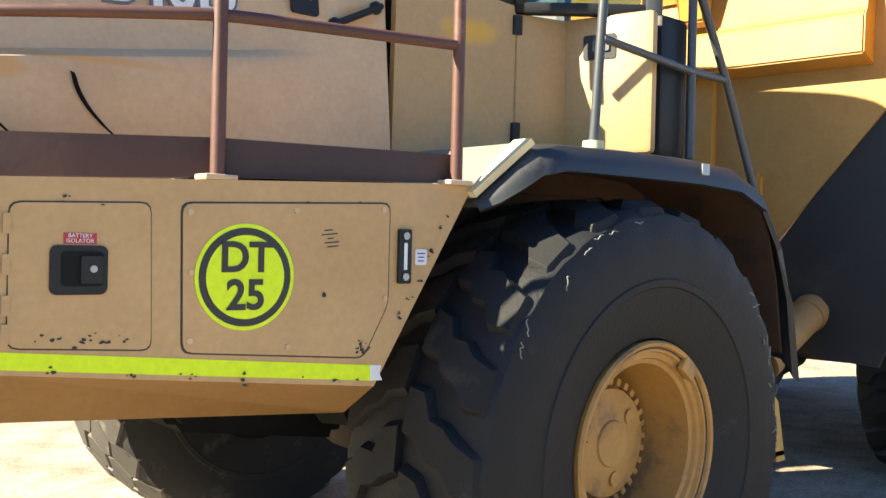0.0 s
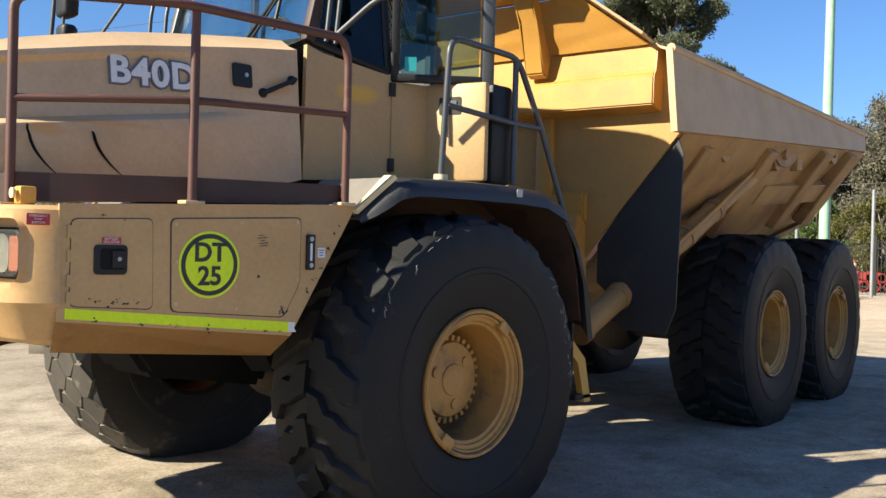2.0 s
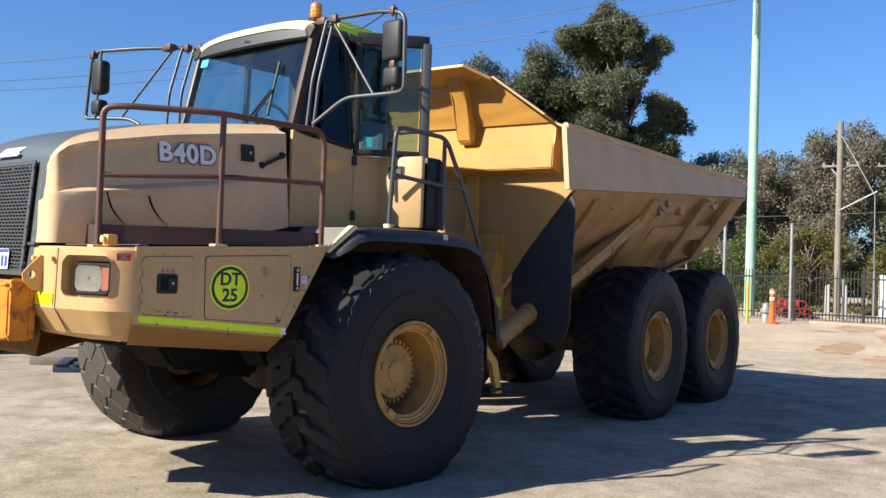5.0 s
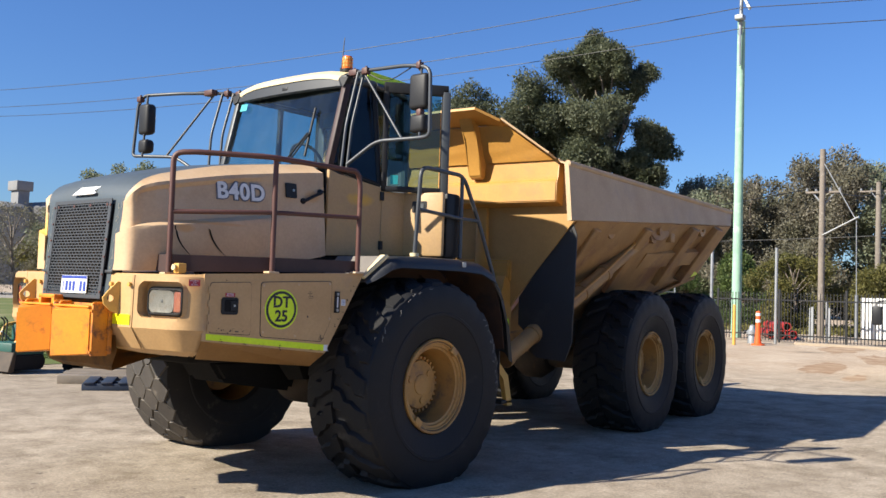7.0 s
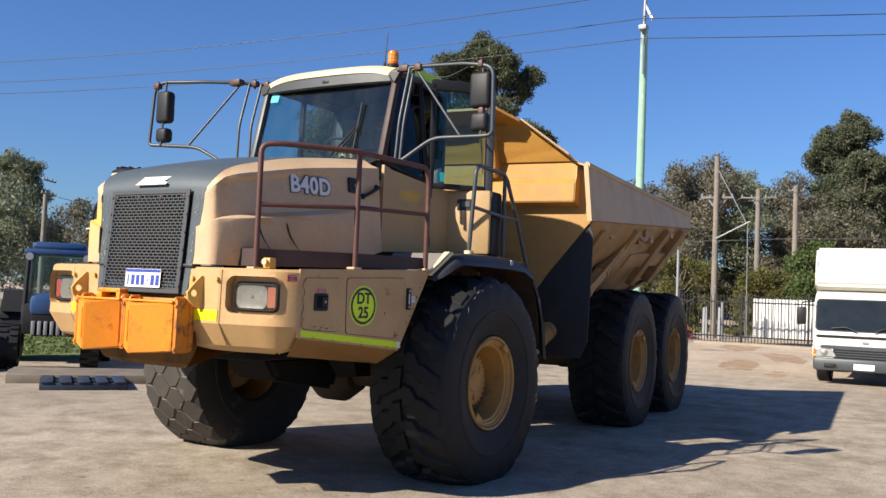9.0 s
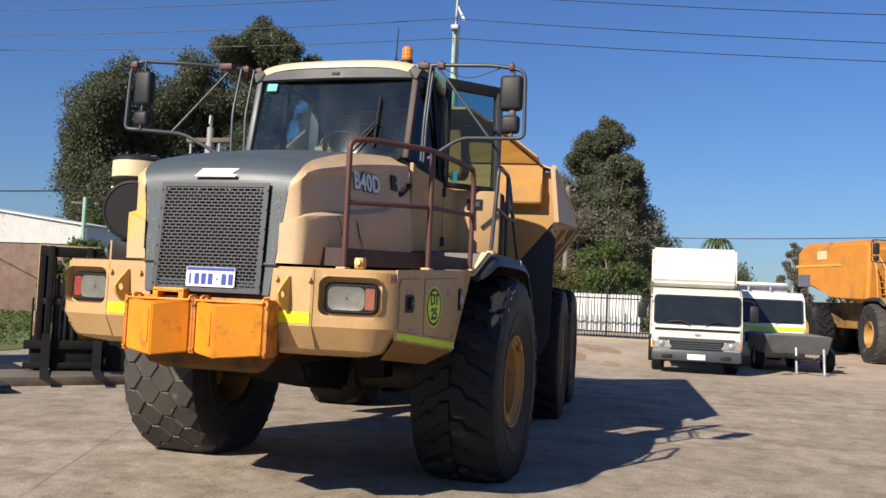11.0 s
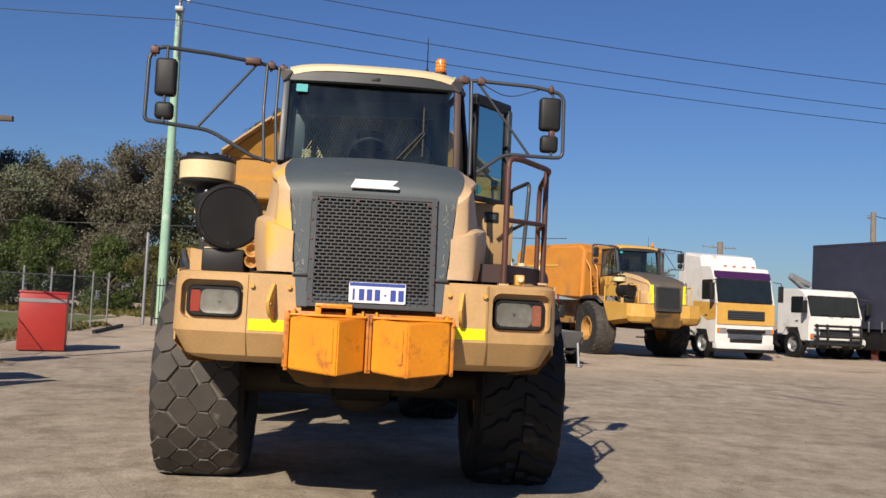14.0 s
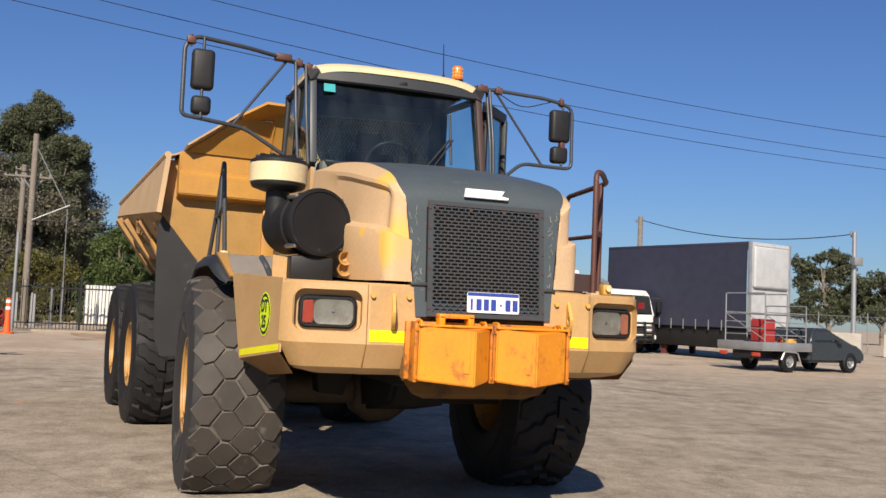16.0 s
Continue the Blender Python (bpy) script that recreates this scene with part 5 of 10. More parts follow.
def fenders(root):
    for s in (1, -1):
        arc = [(0.70, 1.712), (0.65, 1.766), (0.585, 1.834), (0.515, 1.903), (0.40, 1.933), (0.0, 1.945), (-0.40, 1.945), (-0.70, 1.93), (-0.90, 1.86), (-1.03, 1.70), (-1.12, 1.45), (-1.18, 1.10)]
        bm = bmesh.new()
        rows = []
        for i, (x, z) in enumerate(arc):
            lip = (0.026, 0.05, 0.072, 0.092, 0.10)[i] if i < 5 else 0.11
            yo = (1.475, 1.525, 1.565, 1.59)[i] if i < 4 else 1.60
            k = lip / 0.11
            rows.append([(x, s * 1.02, z), (x, s * 1.30, z), (x, s * (yo - 0.06 - 0.05 * k), z), (x, s * (yo - 0.05 * k), z - 0.012 * k), (x, s * (yo - 0.012 * k), z - 0.05 * k), (x, s * yo, z - 0.085 * k), (x - 0.004 * max(0, i - 6), s * (yo + 0.005), z - lip)])
        sheet(bm, rows, 0.02)
        part("fender", bm, FENDER, root, "black moulded wheel arch fender with dusty edges", angle=32)
        bm = bmesh.new()
        prism(bm, [(0.70, s * 0.95, 1.74), (0.70, s * 1.42, 1.74), (0.525, s * 1.46, 1.925), (0.525, s * 0.95, 1.925)], (-0.015, 0, -0.015))
        part("fender_step", bm, GRIT, root, "gritty grey anti-slip slope")
        bm = bmesh.new()
        prism(bm, [(0.712, s * 1.425, 1.748), (0.712, s * 1.455, 1.748), (0.53, s * 1.545, 1.936), (0.53, s * 1.462, 1.936)], (-0.018, 0, -0.018))
        part("fender_edge", bm, CREAM if s > 0 else UNDER, root, "worn painted fender edge")
        bm = bmesh.new()
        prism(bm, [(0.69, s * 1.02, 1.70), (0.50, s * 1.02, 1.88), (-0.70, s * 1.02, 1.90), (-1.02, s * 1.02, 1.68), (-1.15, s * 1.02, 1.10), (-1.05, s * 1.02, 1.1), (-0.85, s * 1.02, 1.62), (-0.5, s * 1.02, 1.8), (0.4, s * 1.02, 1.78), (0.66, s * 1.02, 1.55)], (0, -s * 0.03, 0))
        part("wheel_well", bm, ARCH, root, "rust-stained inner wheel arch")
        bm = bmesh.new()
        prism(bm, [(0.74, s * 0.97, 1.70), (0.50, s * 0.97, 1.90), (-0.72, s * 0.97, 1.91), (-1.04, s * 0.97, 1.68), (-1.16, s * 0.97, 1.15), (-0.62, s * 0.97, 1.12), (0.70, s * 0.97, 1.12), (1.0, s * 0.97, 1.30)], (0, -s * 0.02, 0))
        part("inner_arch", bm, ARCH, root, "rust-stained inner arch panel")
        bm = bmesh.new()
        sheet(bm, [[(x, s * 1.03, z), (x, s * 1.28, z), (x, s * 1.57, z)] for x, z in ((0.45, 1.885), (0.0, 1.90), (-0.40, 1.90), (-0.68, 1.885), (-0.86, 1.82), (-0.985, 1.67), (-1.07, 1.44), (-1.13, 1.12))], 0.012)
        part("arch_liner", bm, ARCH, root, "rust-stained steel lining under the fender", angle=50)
        # mudflap bracket and step
        bm = bmesh.new()
        prism(bm, [(-1.20, s * 1.36, 1.12), (-1.26, s * 1.36, 0.95), (-1.42, s * 1.36, 0.80), (-1.50, s * 1.36, 0.53), (-1.58, s * 1.36, 0.53), (-1.50, s * 1.36, 0.83), (-1.31, s * 1.36, 1.0), (-1.25, s * 1.36, 1.12)], (0, -s * 0.05, 0))
        st = part("step_bracket", bm, BRIGHT, root, "yellow flat bar step bracket")
        bm = bmesh.new()
        box(bm, -1.58, -1.40, s * 0.95, s * 1.36, 0.55, 0.59, 0.008)
        part("step_tread", bm, BLACK, st)
        bm = bmesh.new()
        prism(bm, [(-1.13, s * 1.05, 1.35), (-1.16, s * 1.48, 1.35), (-1.22, s * 1.45, 0.75), (-1.19, s * 1.08, 0.72)], (-0.012, 0, 0))
        part("mudflap", bm, FLAP, root, "black rubber mudflap behind the front wheel")
        bm = bmesh.new()
        plate(bm, axes((-0.42, s * 1.606, 1.895), (-s, 0, 0), (0, 0, 1), (0, s, 0)), 0.05, 0.045, 0.004, 0.006)
        part("fender_tag", bm, STEEL, root)


def cab(root, sand, grey, roof_mat, full=True):
    # lower body and panels
    for s, y0, y1 in ((1, 0.832, 0.945), (-1, -0.83, -0.86)):
        bm = bmesh.new()
        th = -0.03 * s
        prism(bm, [(0.562, y0, 1.93), (0.552, y0, 2.69), (0.44, y0, 2.66), (0.0, y1, 2.58), (0.0, y1, 1.96)], (0, th, 0))
        part("cab_side_panel", bm, sand, root, "sand-yellow cab side panel with a worn patch")
    bm = bmesh.new()
    box(bm, -0.88, 0.55, -0.83, 0.74, 1.86, 1.96, 0.02)
    part("cab_floor", bm, BLACK, root)
    bm = bmesh.new()
    rear = axes((-0.82, -0.83, 0), (0.26, 1.57, 0), (0, 0, 1), (1.57, -0.26, 0))
    box(bm, 0, 1.59, 1.9, 2.95, -0.03, 0.03, 0.02, rear)
    box(bm, 0, 0.16, 2.9, 3.58, -0.03, 0.03, 0.02, rear)
    box(bm, 1.43, 1.59, 2.9, 3.58, -0.03, 0.03, 0.02, rear)
    box(bm, 0, 1.59, 3.38, 3.58, -0.03, 0.03, 0.02, rear)
    part("cab_rear_wall", bm, grey, root, "dark grey cab rear wall with a window opening")
    bm = bmesh.new()
    box(bm, 0.14, 1.45, 2.93, 3.40, -0.005, 0.005, 0, rear)
    part("rear_window", bm, SMOKED, root, "dark smoked rear window").visible_shadow = False
    bm = bmesh.new()
    box(bm, -0.80, 0.0, -0.86, -0.82, 1.93, 2.62, 0.01)
    part("cab_side_panel", bm, sand, root)
    # expanded metal guard behind the rear window
    bm = bmesh.new()
    for k in range(44):
        for q in (-1, 1):
            u0 = 0.12 + 0.0315 * k
            u1 = u0 + q * 0.25
            if not 0.12 <= u1 <= 1.46:
                continue
            a, b = rear @ Vector((u0, 2.93, 0.04 + 0.003 * q)), rear @ Vector((u1, 3.40, 0.04 + 0.003 * q))
            n = (rear.to_3x3() @ Vector((0.0035, 0, 0)))
            bm.faces.new([bm.verts.new(v) for v in (a - n, a + n, b + n, b - n)])
    part("mesh_guard", bm, BRIGHT, root, "yellow expanded metal guard at the rear window")
    # windscreen frame
    yl, yr = -0.80, 0.735
    for y in (yl, yr):
        s = 1 if y > 0 else -1
        bm = bmesh.new()
        box(bm, -0.035, 0.035, -0.03, 0.03, 0, 0.86, 0.012, axes((0.475, y, 2.73), (1, 0, 0.24), (0, 1, 0), (-0.235, 0, 0.97)))
        part("windscreen_pillar", bm, grey if s < 0 else KICK, root, "painted windscreen pillar")
    bm = bmesh.new()
    rows = []
    for k in range(9):
        f = k / 8
        y = yl + 0.03 + (yr - yl - 0.06) * f
        bow = 0.022 * (1 - (2 * f - 1) ** 2)
        rows.append([(0.476 + bow, y, 2.77), (0.391 + bow, y, 3.10), (0.288 + bow, y, 3.50)])
    sheet(bm, rows, 0.006)
    g = part("windscreen", bm, GLASS, root, "tinted curved windscreen")
    g.visible_shadow = False
    bm = bmesh.new()
    rows = []
    for k in range(9):
        f = k / 8
        y = yl - 0.02 + (yr - yl + 0.04) * f
        bow = 0.06 * (1 - (2 * f - 1) ** 2)
        rows.append([(0.30 + bow, y, 3.475), (0.325 + bow, y, 3.49), (0.315 + bow, y, 3.585), (0.24 + bow, y, 3.60)])
    sheet(bm, rows, 0.02)
    part("visor", bm, VISOR, root, "dark grey header panel above the windscreen")
    bm = bmesh.new()
    box(bm, 0.355, 0.385, -0.05, 0.03, 3.51, 3.545, 0.008)
    part("wiper_mount", bm, BLACK, root)
    # roof
    bm = bmesh.new()
    rows = []
    for x, z, w in ((0.335, 3.585, 0.70), (0.33, 3.625, 0.73), (0.26, 3.665, 0.745), (0.0, 3.70, 0.755), (-0.35, 3.705, 0.755), (-0.70, 3.695, 0.75), (-0.79, 3.655, 0.74), (-0.81, 3.575, 0.73)):
        row = []
        for k in range(-8, 9):
            f = k / 8
            row.append((x + (0.05 * (1 - f * f) if x > 0.2 else (0.05 * f if x < -0.5 else 0.0)), -0.035 + w * f, z - 0.045 * abs(f) ** 5))
        rows.append(row)
    sheet(bm, rows, 0.03)
    for sgn in (-1, 1):
        box(bm, -0.66 + 0.12 * sgn, 0.22, -0.035 + sgn * 0.735 - 0.015, -0.035 + sgn * 0.735 + 0.015, 3.56, 3.635, 0.008)
    lining = bmesh.new()
    prism(lining, [(0.26, -0.74, 3.555), (0.26, 0.68, 3.555), (-0.56, 0.68, 3.555), (-0.80, -0.74, 3.555)], (0, 0, 0.012))
    part("headliner", lining, VOID, root, "dark cab headliner")
    rf = part("cab_roof", bm, roof_mat, root, "cream moulded cab roof")
    if full:
        bm = bmesh.new()
        prism(bm, [(0.02, 0.722, 3.60), (-0.62, 0.722, 3.595), (-0.62, 0.722, 3.675), (0.02, 0.722, 3.69)], (0, 0.012, 0))
        part("roof_tape", bm, HIVIS, rf, "fluorescent yellow-green roof edge")
    # beacon and aerial
    bm = bmesh.new()
    lathe(bm, [(0.0, 0), (0.052, 0), (0.052, 0.03), (0.046, 0.032), (0.046, 0.125), (0.040, 0.14), (0.0, 0.145)], pose(0.14, 0.583, 3.675), 24)
    be = part("beacon", bm, AMBER, root, "orange rotating beacon")
    bm = bmesh.new()
    lathe(bm, [(0.0, 0), (0.056, 0), (0.056, 0.028), (0.0, 0.028)], pose(0.14, 0.583, 3.665), 20)
    part("beacon_base", bm, BLACK, be)
    for k in range(3):
        for j in range(10):
            a = 6.283 * j / 10
            bm = bmesh.new() if (k, j) == (0, 0) else bm
            m = axes((0.14 + 0.046 * math.cos(a), 0.583 + 0.046 * math.sin(a), 3.725 + 0.032 * k), (-math.sin(a), math.cos(a), 0), (0, 0, 1), (math.cos(a), math.sin(a), 0))
            plate(bm, m, 0.018, 0.022, 0.003, 0.004)
    part("beacon_facets", bm, BRIGHT, be)
    bm = bmesh.new()
    rod(bm, (0.10, 0.46, 3.68), (0.10, 0.46, 3.73), 0.014)
    rod(bm, (0.10, 0.46, 3.73), (0.07, 0.46, 4.03), 0.007, 0.004, 6)
    part("aerial", bm, BLACK, root, "thin black whip aerial")
    # left front side window
    A0, A1, B0, B1 = (0.455, 0.735, 2.74), (0.29, 0.735, 3.53), (0.0, 0.915, 2.60), (0.0, 0.80, 3.53)
    bm = bmesh.new()
    prism(bm, [A0, B0, B1, A1], (0, -0.006, 0))
    g = part("side_window", bm, TINTED, root, "tinted front side window")
    g.visible_shadow = False
    bm = bmesh.new()
    for p, q in ((A0, B0), (B0, B1), (B1, A1), (A0, A1)):
        rod(bm, p, q, 0.024, seg=8)
    part("side_window_seal", bm, BLACK, root, "black rubber window seal")
    # open door, swung out at the rear
    h, e = Vector((-0.005, 0.93, 0)), Vector((-0.445, 1.325, 0))
    d = (e - h).normalized()
    n = Vector((-d.y, d.x, 0))
    if n.y < 0:
        n = -n
    n = -n if n.x < 0 and n.y < 0 else n
    L = (e - h).length
    dm = axes(h, d, (0, 0, 1), d.cross(Vector((0, 0, 1))))
    out = -1 if (dm.to_3x3() @ Vector((0, 0, 1))).y < 0 else 1
    bm = bmesh.new()
    fold, e2 = Vector((-0.26, 1.0, 0)), Vector((-0.36, 1.40, 0))
    d2 = (e2 - fold).normalized()
    L2 = (e2 - fold).length
    lm = axes(fold, d2, (0, 0, 1), d2.cross(Vector((0, 0, 1))))
    box(bm, -0.02, L2, 1.965, 2.555, -0.03, 0.03, 0.022, lm)
    d1 = (fold - h).normalized()
    box(bm, 0.0, (fold - h).length + 0.01, 1.965, 2.55, -0.03, 0.026, 0.012, axes(h, d1, (0, 0, 1), d1.cross(Vector((0, 0, 1)))))
    do = part("cab_door", bm, sand, root, "sand-yellow cab door standing open")
    bm = bmesh.new()
    box(bm, 0.0, 0.05, 2.55, 3.53, -0.028, 0.028, 0.012, dm)
    box(bm, L - 0.05, L + 0.01, 2.55, 3.53, -0.028, 0.028, 0.012, dm)
    box(bm, 0.0, L + 0.01, 3.46, 3.56, -0.028, 0.028, 0.012, dm)
    box(bm, 0.0, L + 0.01, 2.55, 2.60, -0.028, 0.028, 0.012, dm)
    part("door_frame", bm, BLACK, do, "black door window frame")
    bm = bmesh.new()
    box(bm, L - 0.045, L + 0.03, 2.50, 3.50, -0.034, 0.034, 0.014, dm)
    part("door_edge", bm, CAB_GREY, do, "grey rear edge of the door")
    bm = bmesh.new()
    box(bm, 0.06, L - 0.06, 2.59, 3.47, -0.004, 0.004, 0, dm)
    g = part("door_pane", bm, DOOR_GLASS, do, "green tinted door glass")
    g.visible_shadow = False
    bm = bmesh.new()
    plate(bm, lm @ pose(L2 * 0.42, 2.42, 0), 0.15, 0.105, 0.004, 0.012, 0.030)
    hd = part("door_handle", bm, BLACK, do, "black recessed door handle")
    bm = bmesh.new()
    plate(bm, lm @ pose(L2 * 0.42 + 0.01, 2.425, 0), 0.075, 0.05, 0.008, 0.008, 0.0335)
    part("handle_grip", bm, CAB_GREY, hd)
    bm = bmesh.new()
    plate(bm, dm @ pose(L * 0.2, 2.66, 0.006 * out) @ (Matrix.Identity(4) if out > 0 else pose(0, 0, 0, 0, 180, 0)), 0.07, 0.085, 0.001, 0.002)
    part("window_sticker", bm, TEAL, do, "teal window sticker")
    for z in (2.05, 2.50, 2.68, 3.4):
        bm = bmesh.new()
        rod(bm, (h.x, h.y + 0.02, z - 0.04), (h.x, h.y + 0.02, z + 0.04), 0.022, seg=10)
        part("door_hinge", bm, BLACK, do)
    bm = bmesh.new()
    box(bm, -0.62, -0.42, 1.05, 1.385, 1.955, 2.56, 0.03)
    part("service_box", bm, BLACK, root, "black service box behind the door")
    # right side window
    bm = bmesh.new()
    prism(bm, [(0.44, -0.80, 2.74), (-0.78, -0.84, 2.62), (-0.78, -0.80, 3.53), (0.29, -0.79, 3.53)], (0, 0.006, 0))
    g = part("side_window", bm, GLASS, root, "tinted side window")
    g.visible_shadow = False
    bm = bmesh.new()
    for p, q in (((0.455, -0.80, 2.72), (-0.80, -0.84, 2.60)), ((-0.25, -0.82, 2.65), (-0.25, -0.80, 3.54)), ((0.29, -0.79, 3.54), (-0.80, -0.80, 3.54)), ((-0.80, -0.83, 2.6), (-0.80, -0.80, 3.54))):
        rod(bm, p, q, 0.03, seg=8)
    part("side_window_seal", bm, BLACK, root)
    bm = bmesh.new()
    for p, q in (((0.0, 0.81, 3.54), (-0.56, 0.72, 3.54)), ((-0.56, 0.72, 1.96), (-0.56, 0.72, 3.54)), ((0.0, 0.80, 3.55), (0.30, 0.73, 3.55))):
        rod(bm, p, q, 0.035, seg=8)
    part("door_opening", bm, grey, root, "grey door opening frame")
    # interior
    bm = bmesh.new()
    box(bm, -0.55, -0.10, -0.27, 0.23, 2.25, 2.42, 0.05)
    box(bm, -0.66, -0.52, -0.26, 0.22, 2.38, 3.05, 0.05)
    box(bm, -0.67, -0.56, -0.15, 0.11, 3.05, 3.25, 0.04)
    part("driver_seat", bm, VOID, root, "dark driver seat")
    bm = bmesh.new()
    box(bm, 0.18, 0.44, -0.72, 0.66, 2.60, 2.79, 0.05)
    part("dashboard", bm, DASH, root, "faded grey-green dashboard")
    bm = bmesh.new()
    m = axes((0.05, -0.02, 2.86), (0, 1, 0), (0.55, 0, 0.83), (-0.83, 0, 0.55))
    ring = [m @ Vector((0.21 * math.cos(a * 6.283 / 24), 0.21 * math.sin(a * 6.283 / 24), 0)) for a in range(25)]
    tube(bm, ring, 0.015, 0.0, 8)
    rod(bm, (0.20, -0.02, 2.68), tuple(m.translation), 0.03)
    part("steering_wheel", bm, BLACK, root, "black steering wheel")
    for y0, y1 in ((-0.70, -0.38), (0.28, 0.60)):
        bm = bmesh.new()
        bx_ = -0.82 + (y0 + 0.83) * 0.166 + 0.05
        for k in range(-9, 10):
            for lean in (1, -1):
                a, b = max(0.0, k / 9 if lean > 0 else -k / 9), min(1.0, 1 + (k / 9 if lean > 0 else -k / 9))
                ya, yb = (a, b) if lean > 0 else (a, b)
                za, zb = (a - k / 9, b - k / 9) if lean > 0 else (1 - (a + k / 9), 1 - (b + k / 9))
                if b - a > 0.02:
                    rod(bm, (bx_, y0 + (y1 - y0) * ya, 2.80 + 0.25 * za), (bx_, y0 + (y1 - y0) * yb, 2.80 + 0.25 * zb), 0.0035, seg=4)
        part("window_mesh", bm, CREAM, root, "yellowish wire mesh over the rear window")
    bm = bmesh.new()
    plate(bm, axes((0.345, -0.66, 3.42), (0, 1, 0), (-0.27, 0, 1), (1, 0, 0.27)), 0.10, 0.075, 0.002, 0.004)
    part("windscreen_sticker", bm, TEAL, root, "teal sticker in the windscreen corner")
    # wiper
    bm = bmesh.new()
    rod(bm, (0.525, 0.20, 2.80), (0.455, 0.42, 3.06), 0.010, seg=8)
    rod(bm, (0.525, 0.26, 2.80), (0.455, 0.45, 3.06), 0.008, seg=8)
    rod(bm, (0.49, 0.43, 2.84), (0.385, 0.435, 3.30), 0.012, seg=8)
    part("wiper", bm, BLACK, root, "black windscreen wiper")


def mirrors(root):
    r = 0.017
    # left
    bm = bmesh.new()
    tube(bm, [(0.25, 0.70, 3.60), (0.25, 0.90, 3.615), (0.27, 1.45, 3.59), (0.27, 1.72, 3.54), (0.265, 1.73, 2.95), (0.27, 1.60, 2.945), (0.34, 1.18, 2.94), (0.43, 0.92, 2.74)], r, 0.09)
    a = part("mirror_arm", bm, RAIL, root, "bent dark steel mirror frame")
    bm = bmesh.new()
    tube(bm, [(0.26, 0.92, 3.60), (0.27, 1.42, 2.95)], r * 0.7)
    part("brace", bm, RAIL, a)
    for dx in (0.0, -0.07):
        bm = bmesh.new()
        tube(bm, [(0.27 + dx, 0.86, 3.60), (0.40 + dx, 0.86, 3.1), (0.44 + dx, 0.86, 2.72)], r * 0.8)
        part("brace", bm, RAIL, a)
    bm = bmesh.new()
    tube(bm, [(0.26, 0.95, 3.59), (0.25, 1.2, 3.47), (0.26, 1.5, 3.57)], 0.005, 0.2, 6)
    part("cable", bm, BLACK, a)
    bm = bmesh.new()
    tube(bm, [(0.27, 1.62, 3.56), (0.27, 1.62, 2.95)], 0.012)
    part("mirror_rod", bm, RAIL, a)
    for z0, z1, w in ((3.19, 3.50, 0.20), (2.99, 3.15, 0.165)):
        bm = bmesh.new()
        box(bm, 0.20, 0.30, 1.60 - w / 2, 1.60 + w / 2, z0, z1, 0.035, seg=3)
        h = part("mirror_head", bm, BLACK, a, "black rounded mirror housing")
        bm = bmesh.new()
        plate(bm, axes((0.199, 1.60, (z0 + z1) / 2), (0, -1, 0), (0, 0, 1), (-1, 0, 0)), w - 0.04, z1 - z0 - 0.04, 0.003, 0.02)
        part("mirror_glass", bm, MIRROR, h)
    for x, y, z, w, mat in ((0.25, 0.79, 3.61, 0.05, RUST), (0.262, 0.95, 3.605, 0.035, RUST), (0.27, 1.60, 3.57, 0.022, RUST), (0.268, 1.62, 3.16, 0.026, RUST)):
        bm = bmesh.new()
        box(bm, x - 0.03, x + 0.03, y - w, y + w, z - 0.03, z + 0.03, 0.01)
        rod(bm, (x, y, z - 0.045), (x, y, z + 0.045), 0.011, seg=8)
        part("arm_clamp", bm, mat, a, "rusty bolted clamp")
    bm = bmesh.new()
    prism(bm, [(0.33, 0.66, 3.58), (0.33, 0.79, 3.56), (0.35, 0.75, 3.47), (0.34, 0.70, 3.49)], (-0.06, 0, 0))
    part("corner_bracket", bm, BLACK, a, "black bracket at the cab corner")
    # right
    bm = bmesh.new()
    tube(bm, [(0.24, -0.80, 3.585), (0.40, -1.03, 3.60), (0.60, -1.40, 3.60), (0.735, -1.82, 3.60), (0.75, -1.905, 3.52), (0.79, -1.905, 2.96), (0.77, -1.80, 2.955), (0.62, -1.40, 2.94), (0.55, -1.02, 2.74), (0.50, -0.88, 2.72)], r, 0.09)
    a = part("mirror_arm", bm, RAIL, root, "bent dark steel mirror frame")
    bm = bmesh.new()
    tube(bm, [(0.42, -1.05, 3.59), (0.66, -1.50, 2.945)], r * 0.7)
    part("brace", bm, RAIL, a)
    for y, x in ((-0.97, 0.38), (-0.87, 0.32)):
        bm = bmesh.new()
        tube(bm, [(x, y, 3.59), (x + 0.12, y, 3.15), (x + 0.16, y + 0.03, 2.72)], r * 0.8)
        part("brace", bm, RAIL, a)
    bm = bmesh.new()
    box(bm, 0.40, 0.48, -1.16, -1.02, 3.57, 3.63, 0.012)
    part("arm_joint", bm, RUST, a)
    for x, y, z in ((0.27, -0.84, 3.59), (0.34, -0.94, 3.595), (0.755, -1.86, 3.56)):
        bm = bmesh.new()
        box(bm, x - 0.03, x + 0.03, y - 0.035, y + 0.035, z - 0.03, z + 0.03, 0.01)
        rod(bm, (x, y, z - 0.05), (x, y, z + 0.045), 0.011, seg=8)
        part("arm_clamp", bm, RUST, a, "rusty bolted clamp")
    bm = bmesh.new()
    prism(bm, [(0.33, -0.74, 3.58), (0.33, -0.87, 3.56), (0.35, -0.83, 3.47), (0.34, -0.78, 3.49)], (-0.06, 0, 0))
    part("corner_bracket", bm, BLACK, a, "black bracket at the cab corner")
    bm = bmesh.new()
    tube(bm, [(0.735, -1.76, 3.60), (0.77, -1.76, 2.955)], 0.012)
    part("mirror_rod", bm, RAIL, a)
